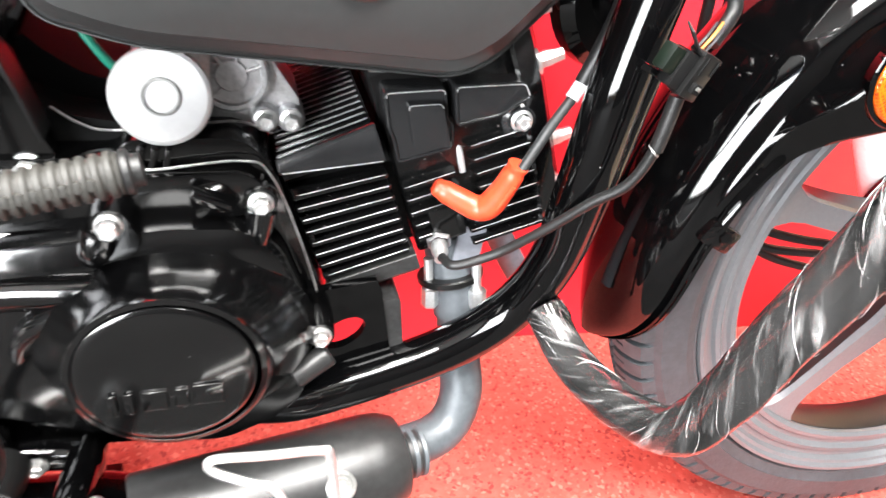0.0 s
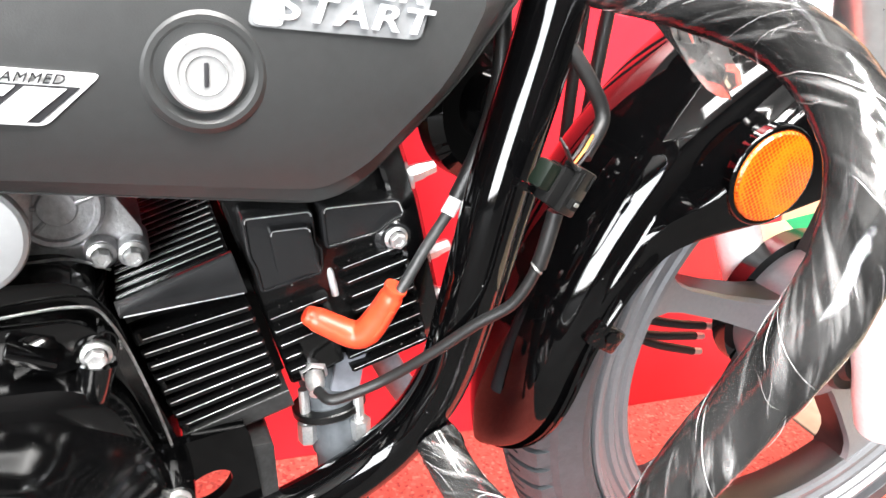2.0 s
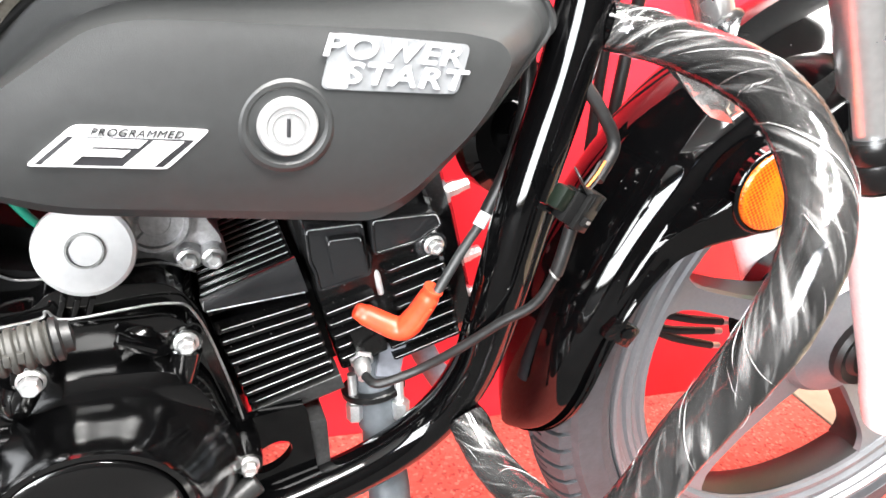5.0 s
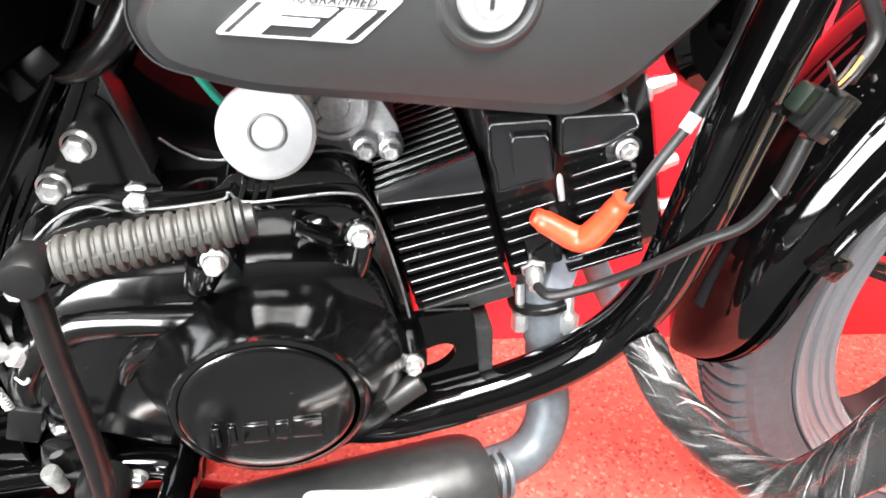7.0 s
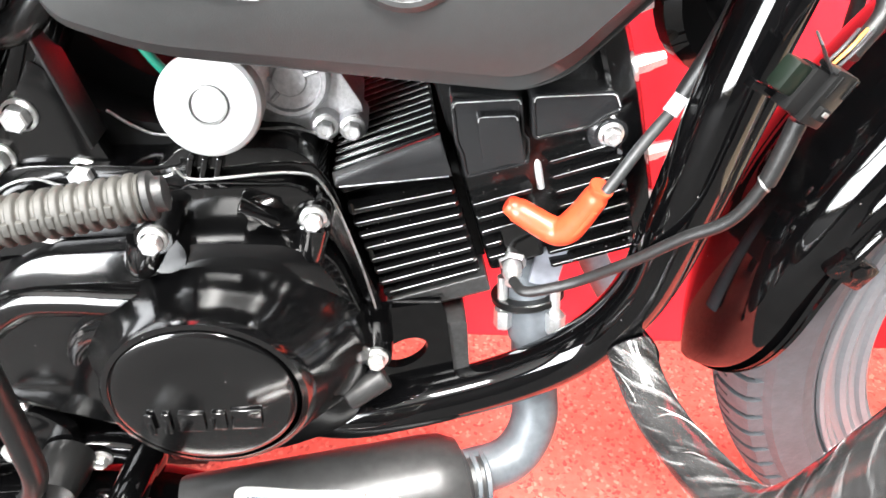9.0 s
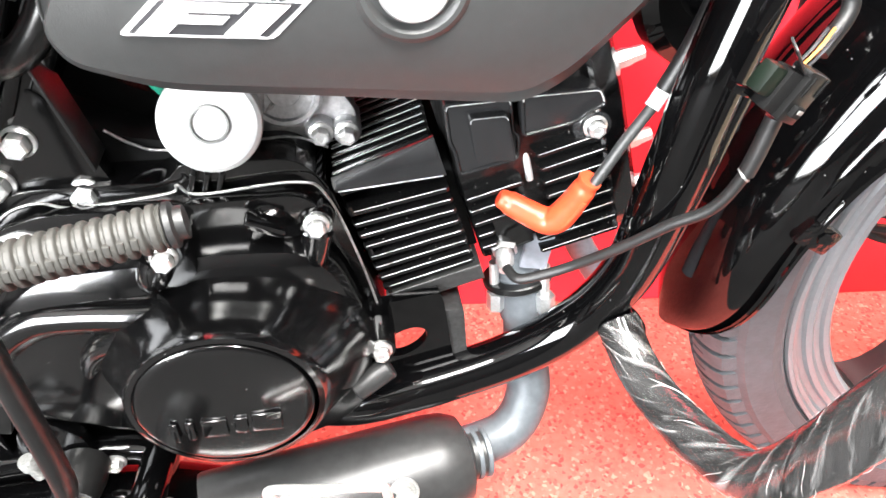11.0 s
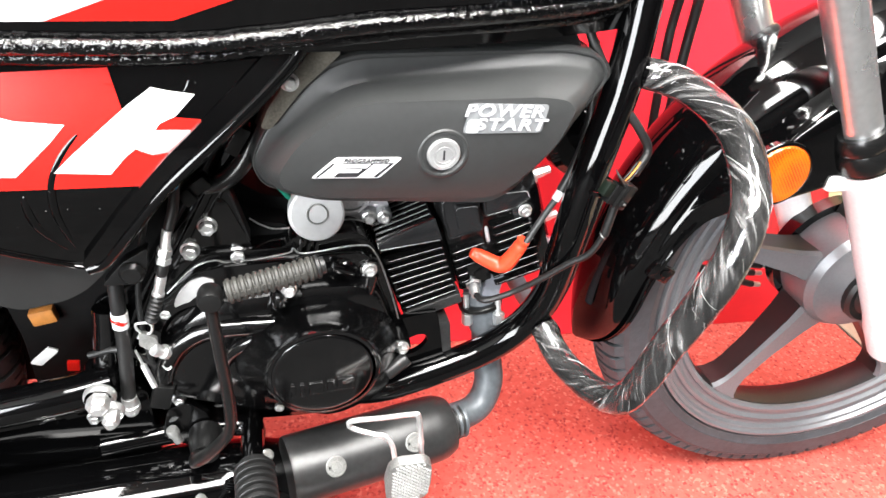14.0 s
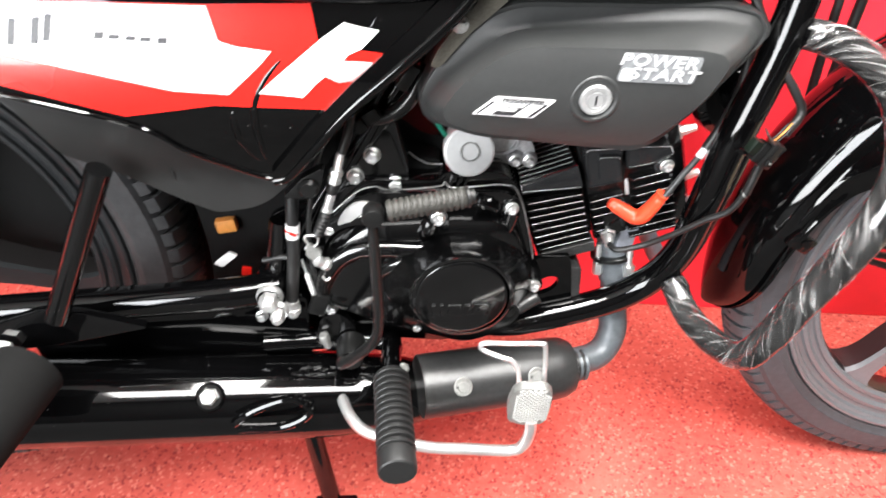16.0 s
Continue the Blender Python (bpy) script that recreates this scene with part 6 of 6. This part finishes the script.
pedal = new("brake_pedal")
pedal.parent = bike
tagged(pedal, "bright steel brake pedal with a wire toe loop")
b = B()
rod(b, [(-0.045, -0.130, 0.232), (-0.034, -0.160, 0.236), (-0.020, -0.180, 0.238), (0.004, -0.192, 0.240), (0.0402, -0.195, 0.2311), (0.0766, -0.195, 0.2277), (0.1135, -0.196, 0.2260), (0.1256, -0.197, 0.2347), (0.1290, -0.199, 0.2560), (0.1280, -0.199, 0.2720)], 0.0052, 14)
part("pedal_arm", b, ZINC, pedal, "plated steel arm")
pm = Matrix.Translation((0.1250, -0.2000, 0.2960)) @ Matrix.Rotation(radians(-4), 4, "Z") @ Matrix.Rotation(radians(8), 4, "X")
b = B()
slab(b, rounded([(-0.018, -0.024), (-0.020, 0.0), (-0.017, 0.020), (-0.010, 0.027), (0.010, 0.027), (0.016, 0.020), (0.017, -0.004), (0.014, -0.026), (0.0, -0.031)], 0.006), -0.004, 0.004, 0.0015)
b.transform(pm)
pad = part("tread_plate", b, PLATE, pedal, "cross-hatched steel tread plate")
b = B()
for i in range(8):
    for j in range(22):
        x, z = -0.0155 + i * 0.0046 + (0.0023 if j % 2 else 0), -0.0245 + j * 0.0023
        if abs(x) < 0.0155 and not (z > 0.019 and abs(x) > 0.011) and not (z < -0.02 and abs(x) > 0.009):
            lathe(b, [(0, 0.0021), (0.0014, 0.0006), (0.0014, 0)], (x, -0.004, z), (0, -1, 0), 4)
b.transform(pm)
tagged(part("tread_pattern", b, PLATE, pad, "raised knurls"), kind="stuff")
b = B()
rod(b, [(0.1135, -0.1965, 0.3150), (0.1119, -0.1920, 0.3275), (0.1067, -0.1890, 0.3356), (0.0989, -0.1870, 0.3375), (0.0842, -0.1800, 0.3390), (0.0805, -0.1785, 0.3430), (0.0843, -0.1790, 0.3470), (0.1054, -0.1840, 0.3510), (0.1278, -0.1890, 0.3555), (0.1325, -0.1900, 0.3509), (0.1350, -0.1950, 0.3150)], 0.0021, 10, 6)
part("toe_loop", b, ZINC, pedal, "bent steel wire loop")

stand = new("main_stand")
stand.parent = bike
tagged(stand, "black steel centre stand")
for sgn in (-1, 1):
    b = B()
    rod(b, [(-0.100, sgn * 0.075, 0.225), (-0.085, sgn * 0.085, 0.12), (-0.066, sgn * 0.105, 0.012)], 0.0105, 14)
    box(b, (-0.062, sgn * 0.108, 0.006), (0.05, 0.026, 0.012), 0.003)
    part("stand_leg", b, GLOSS, stand)
b = B()
rod(b, [(-0.140, -0.165, 0.232), (-0.115, -0.165, 0.252), (-0.083, -0.163, 0.262), (-0.070, -0.165, 0.245), (-0.095, -0.168, 0.230), (-0.135, -0.168, 0.228)], 0.0042, 10)
part("stand_loop", b, GLOSS, stand, "black bent foot loop")
b = B()
rod(b, [(-0.10, -0.08, 0.225), (-0.10, 0.08, 0.225)], 0.012, 14)
part("cross_bar", b, GLOSS, stand)

# swing arm, pivot, pillion rest and stay
arm = new("swing_arm")
arm.parent = bike
tagged(arm, "black tubular swing arm with pivot bolt")
for sgn in (-1, 1):
    b = B()
    rod(b, [(-0.095, sgn * 0.100, 0.343), (-0.15, sgn * 0.106, 0.338), (-0.30, sgn * 0.108, 0.325), (-0.53, sgn * 0.108, 0.303)], 0.0150, 18)
    part("arm_tube", b, GLOSS, arm)
b = B()
rod(b, [(-0.092, -0.080, 0.402), (-0.095, -0.083, 0.38), (-0.100, -0.087, 0.35), (-0.103, -0.090, 0.332)], 0.0105, 18)
lathe(b, [(0, 0.010), (0, 0.0150), (0.004, 0.0165), (0.010, 0.0165), (0.012, 0.012), (0.014, 0.0155), (0.020, 0.0150), (0.022, 0)], (-0.1005, -0.088, 0.352), (-0.10, -0.1, -1), 24)
part("pivot_post", b, CASE, arm)
b = B()
slab(b, rounded([(-0.345, 0.270), (-0.20, 0.312), (-0.13, 0.322), (-0.075, 0.320), (-0.075, 0.235), (-0.34, 0.236)], 0.008), -0.088, -0.080, 0.002)
part("side_plate", b, GLOSS, arm, "black frame side plate")
for x, y, z, r in ((-0.1025, -0.118, 0.345, 0.0095), (-0.0945, -0.124, 0.334, 0.0070)):
    b = B()
    lathe(b, [(-0.003, 0), (-0.003, r * 1.25), (0, r * 1.25), (0.003, r * 1.1)], (x, y, z), (0, -1, 0), 28)
    lathe(b, [(0.002, r * 0.9), (0.011, r * 0.9), (0.013, r * 0.75), (0.013, r * 0.4), (0.016, r * 0.4), (0.016, 0)], (x, y, z), (0, -1, 0), 6)
    part("pivot_nut", b, ZINC, arm, "large zinc pivot nut")
# brake rod, cables and lever behind the engine
for pts, r, m, lab in (
    ([(-0.076, -0.100, 0.445), (-0.078, -0.102, 0.42), (-0.080, -0.102, 0.385), (-0.086, -0.104, 0.327)], 0.0055, RUBBER, "black cable in a sleeve"),
    ([(-0.022, -0.105, 0.535), (-0.027, -0.108, 0.505), (-0.034, -0.110, 0.483), (-0.044, -0.110, 0.452)], 0.0036, RUBBER, "black clutch cable"),
):
    wire(pts, r, m, lab, name="cable")
def along(name, p, q, prof, m, label, n=20, parent=None):
    """A turned piece from p towards q; the profile gives (share of the way, radius)."""
    p, q = V(p), V(q)
    b = B()
    lathe(b, [(t * (q - p).length, r) for t, r in prof], p, q - p, n)
    return part(name, b, m, parent or bike, label)


THREAD = [(0.08 * k + o, r) for k in range(12) for o, r in ((0.02, 0.0032), (0.05, 0.0036))]
adj = along("adjuster", (-0.0335, -0.111, 0.487), (-0.0375, -0.111, 0.470), [(0, 0), (0, 0.0032)] + THREAD + [(1, 0.0032)], ZINC, "zinc threaded cable adjuster")
along("adjuster_nut", (-0.0370, -0.111, 0.472), (-0.0402, -0.111, 0.460), [(0, 0), (0, 0.0052), (0.35, 0.0056), (0.36, 0.0046), (0.60, 0.0046), (0.61, 0.0056), (0.95, 0.0056), (1, 0.0048), (1, 0)], ZINC, "zinc adjuster nuts", 6, adj)
along("neck", (-0.0400, -0.111, 0.461), (-0.0428, -0.111, 0.449), [(0, 0.0030), (0.3, 0.0042), (0.7, 0.0042), (1, 0.0034)], RUBBER, "black rubber neck", 16, adj)
along("ferrule", (-0.0425, -0.111, 0.450), (-0.0475, -0.111, 0.433), [(0, 0), (0, 0.0034), (0.1, 0.0038), (0.85, 0.0038), (0.9, 0.0046), (1, 0.0046), (1, 0)], ZINC, "zinc cable ferrule", 20, adj)
along("boot", (-0.0478, -0.111, 0.432), (-0.0560, -0.110, 0.409), [(0, 0.003)] + [(0.06 + 0.16 * k + o, r) for k in range(5) for o, r in ((0.0, 0.0036), (0.04, 0.0050), (0.09, 0.0050), (0.12, 0.0036))] + [(0.92, 0.0052), (1, 0.0046), (1, 0)], RUBBER, "ribbed black rubber boot", 20, adj)
b = B()  # bent wire clevis at the end of the cable
rod(b, [(-0.0565, -0.108, 0.402), (-0.0590, -0.107, 0.4045), (-0.0675, -0.105, 0.4030), (-0.0685, -0.105, 0.3990), (-0.0665, -0.105, 0.3940), (-0.0690, -0.105, 0.3890)], 0.0011, 8, 5)
rod(b, [(-0.0565, -0.106, 0.402), (-0.0590, -0.105, 0.3935), (-0.0650, -0.105, 0.3915)], 0.0011, 8, 5)
part("clevis", b, ZINC, adj, "bent zinc wire clevis")
b = B()
slab(b, rounded([(-0.0672, 0.3945), (-0.0625, 0.3935), (-0.0555, 0.3870), (-0.0560, 0.3790), (-0.0615, 0.3755), (-0.0692, 0.3830)], 0.002), -0.1065, -0.1025, 0.0006)
lever = part("clutch_lever", b, PLATE, bike, "flat bare metal clutch lever")
along("lever_boss", (-0.0595, -0.1085, 0.3790), (-0.0480, -0.1000, 0.3665), [(0, 0), (0, 0.0046), (0.12, 0.0050), (0.25, 0.0050), (0.27, 0.0036), (0.50, 0.0036), (0.52, 0.0058), (0.72, 0.0058), (0.74, 0.0044), (1, 0.0044), (1, 0)], ZINC, "turned zinc lever boss", 24, lever)
b = B()
rod(b, [(-0.0520, -0.103, 0.3620), (-0.0500, -0.105, 0.3565), (-0.0530, -0.105, 0.3545), (-0.0560, -0.104, 0.3580)], 0.0011, 8, 5)
part("split_pin", b, ZINC, lever, "bent zinc split pin")
b = B()
rod(b, [(-0.0735, -0.102, 0.3745), (-0.0700, -0.102, 0.3570), (-0.0615, -0.102, 0.309)], 0.0011, 8)
thin = part("rod", b, ZINC, bike, "thin steel rod with a spring")
b = B()
c0, c1 = V((-0.0702, -0.102, 0.359)), V((-0.0655, -0.102, 0.334))
sweep(b, [c0.lerp(c1, q / 90) + V((math.cos(q * 0.95), math.sin(q * 0.95), 0)) * 0.0021 for q in range(91)], 0.0006, 6)
part("spring", b, ZINC, thin, "bright coil spring")
along("cable_end", (-0.0855, -0.105, 0.330), (-0.0860, -0.105, 0.312), [(0, 0), (0, 0.0058), (0.45, 0.0064), (0.47, 0.0072), (0.75, 0.0072), (0.77, 0.0056), (1, 0.0050), (1, 0)], ZINC, "zinc cable end with a collar", 24)
along("stud", (-0.0605, -0.102, 0.284), (-0.0565, -0.102, 0.268), [(0, 0), (0, 0.0042), (0.1, 0.0050), (0.4, 0.0050), (0.42, 0.0038), (1, 0.0038)], PLATE, "bare metal stud", 20)
# tape on the sleeve: white with one slanting red stripe
tape = along("white_tape", (-0.0783, -0.1022, 0.4140), (-0.0792, -0.1022, 0.4000), [(0, 0.0057), (0.02, 0.0060), (0.98, 0.0060), (1, 0.0057)], WHITE, "white tape on the cable")
b = B()
lathe(b, [(0, 0.0063), (0.0035, 0.0063)], (-0.0780, -0.1022, 0.4080), (-0.60, -0.15, -1), 24)
part("red_stripe", b, RED, tape, "slanting red stripe")
# hoses and plugs under the front edge of the side panel
wire([(0.0330, -0.080, 0.5480), (0.0257, -0.085, 0.5319), (0.0188, -0.086, 0.5203), (0.0109, -0.085, 0.5113), (0.0021, -0.082, 0.5051), (-0.0076, -0.078, 0.5017)], 0.0068, SEAL, "glossy black vent hose", name="vent_hose")
for c, size, turn in (((-0.0110, -0.088, 0.5085), (0.016, 0.012, 0.010), -35), ((-0.0190, -0.090, 0.5020), (0.010, 0.014, 0.012), -35), ((0.0185, -0.092, 0.5430), (0.010, 0.010, 0.022), 32)):
    b = B()
    box(b, c, size, 0.002, Matrix.Rotation(radians(turn), 4, "Y"))
    part("wire_plug", b, SATIN, bike, "small black wire plug")
b = B()
box(b, (-0.0255, -0.108, 0.524), (0.010, 0.010, 0.010), 0.002, Matrix.Rotation(radians(20), 4, "Y"))
part("blue_clip", b, BLUE, bike, "blue plastic clip")
b = B()
box(b, (-0.157, -0.022, 0.357), (0.020, 0.010, 0.014), 0.002, Matrix.Rotation(radians(-10), 4, "Y"))
part("amber_tag", b, AMBERTAG, bike, "amber paper tag")
b = B()
slab(b, rounded([(-0.166, 0.334), (-0.150, 0.348), (-0.142, 0.344), (-0.158, 0.330)], 0.002), -0.056, -0.053, 0.0008)
part("bright_bracket", b, WHITE, bike, "bare metal bracket")
b = B()
rod(b, [(-0.203, -0.148, 0.492), (-0.272, -0.150, 0.350)], 0.0092, 14)
part("stay_bar", b, CASE, bike, "black pillion stay bar")
b = B()
slab(b, rounded([(-0.285, 0.355), (-0.255, 0.352), (-0.20, 0.335), (-0.27, 0.318), (-0.37, 0.300), (-0.36, 0.325)], 0.008), -0.146, -0.138, 0.002)
part("pillion_bracket", b, GLOSS, bike, "black pillion rest bracket")
b = B()
rod(b, [(-0.325, -0.150, 0.315), (-0.325, -0.158, 0.315)], 0.011, 6)
part("bracket_bolt", b, ZINC, bike, "zinc bracket bolt")
b = B()
rod(b, [(-0.305, -0.160, 0.300), (-0.330, -0.270, 0.292)], 0.030, 24)
part("pillion_rest", b, MATT, bike, "black rubber pillion rest")
b = B()
slab(b, rounded([(-0.182, 0.270), (-0.180, 0.33), (-0.187, 0.39), (-0.208, 0.44), (-0.245, 0.50), (-0.27, 0.56), (-0.03, 0.57), (-0.02, 0.45), (-0.055, 0.40), (-0.065, 0.27)], 0.012), -0.018, 0.075, 0.005)
part("inner_mudguard", b, MATT, bike, "dull black inner mudguard")
b = B()
slab(b, rounded([(-0.15, 0.22), (-0.15, 0.56), (-0.40, 0.60), (-0.84, 0.60), (-0.84, 0.30), (-0.40, 0.24)], 0.012), 0.046, 0.056, 0.003)
part("mudguard_side", b, MATT, bike, "dull black side of the inner mudguard")
# red reflection among the rear parts, added as a small red block
b = B()
box(b, (-0.1400, -0.040, 0.3130), (0.010, 0.004, 0.010), 0.001, Matrix.Rotation(radians(10), 4, "Y"))
part("red_reflection", b, RED, bike, "small red block in place of a red reflection")
b = B()
slab(b, rounded([(-0.50, 0.245), (-0.50, 0.365), (-0.12, 0.375), (-0.09, 0.33), (-0.12, 0.275)], 0.03), 0.06, 0.085, 0.006)
part("chain_case", b, GLOSS, bike, "black chain case")
b = B()
slab(b, rounded([(-0.11, 0.245), (-0.105, 0.40), (-0.06, 0.42), (-0.03, 0.40), (-0.02, 0.30), (-0.01, 0.245)], 0.01), -0.070, -0.062, 0.002)
part("frame_gusset", b, GLOSS, bike, "black frame gusset plate")
b = B()
slab(b, rounded([(-0.045, 0.43), (0.078, 0.43), (0.074, 0.462), (0.046, 0.464), (0.030, 0.468), (0.012, 0.482), (0.000, 0.498), (-0.004, 0.60), (-0.045, 0.60)], 0.006), -0.035, 0.050, 0.003)
part("battery_box", b, MATT, bike, "matt black battery box behind the plate")

# added slab that hides the red reflection on the case top
b = B()
slab(b, rounded([(-0.020, 0.436), (0.050, 0.436), (0.048, 0.452), (0.022, 0.457), (-0.004, 0.470), (-0.020, 0.470)], 0.004), -0.058, -0.030, 0.002)
part("reflection_cover", b, MATT, bike, "matt black slab added over the case top")

# small parts between the engine and the swing arm
b = B()
box(b, (-0.062, -0.098, 0.322), (0.016, 0.012, 0.024), 0.002, Matrix.Rotation(radians(18), 4, "Y"))
part("brake_switch", b, SATIN, bike, "black brake light switch")
for pts, r in (
    ([(-0.045, -0.092, 0.500), (-0.058, -0.096, 0.455), (-0.066, -0.097, 0.40), (-0.063, -0.098, 0.333)], 0.0022),
    ([(-0.110, -0.090, 0.365), (-0.085, -0.096, 0.372), (-0.062, -0.098, 0.352), (-0.050, -0.097, 0.318)], 0.0026),
):
    wire(pts, r, RUBBER, "thin black hose", name="hose")
for x, y, z, me in ((-0.046, -0.090, 0.352, BOLT6), (-0.052, -0.088, 0.305, BOLT6), (-0.020, -0.094, 0.262, BOLT6), (-0.118, -0.092, 0.300, BOLT6)):
    share("bolt", me, bike, (x, y, z), label="small zinc flange bolt")
b = B()
slab(b, rounded([(-0.070, 0.268), (-0.062, 0.300), (-0.045, 0.306), (-0.030, 0.290), (-0.028, 0.262), (-0.045, 0.250)], 0.006), -0.096, -0.088, 0.0025)
part("pedal_bracket", b, CASE, bike, "black pivot bracket of the pedal")
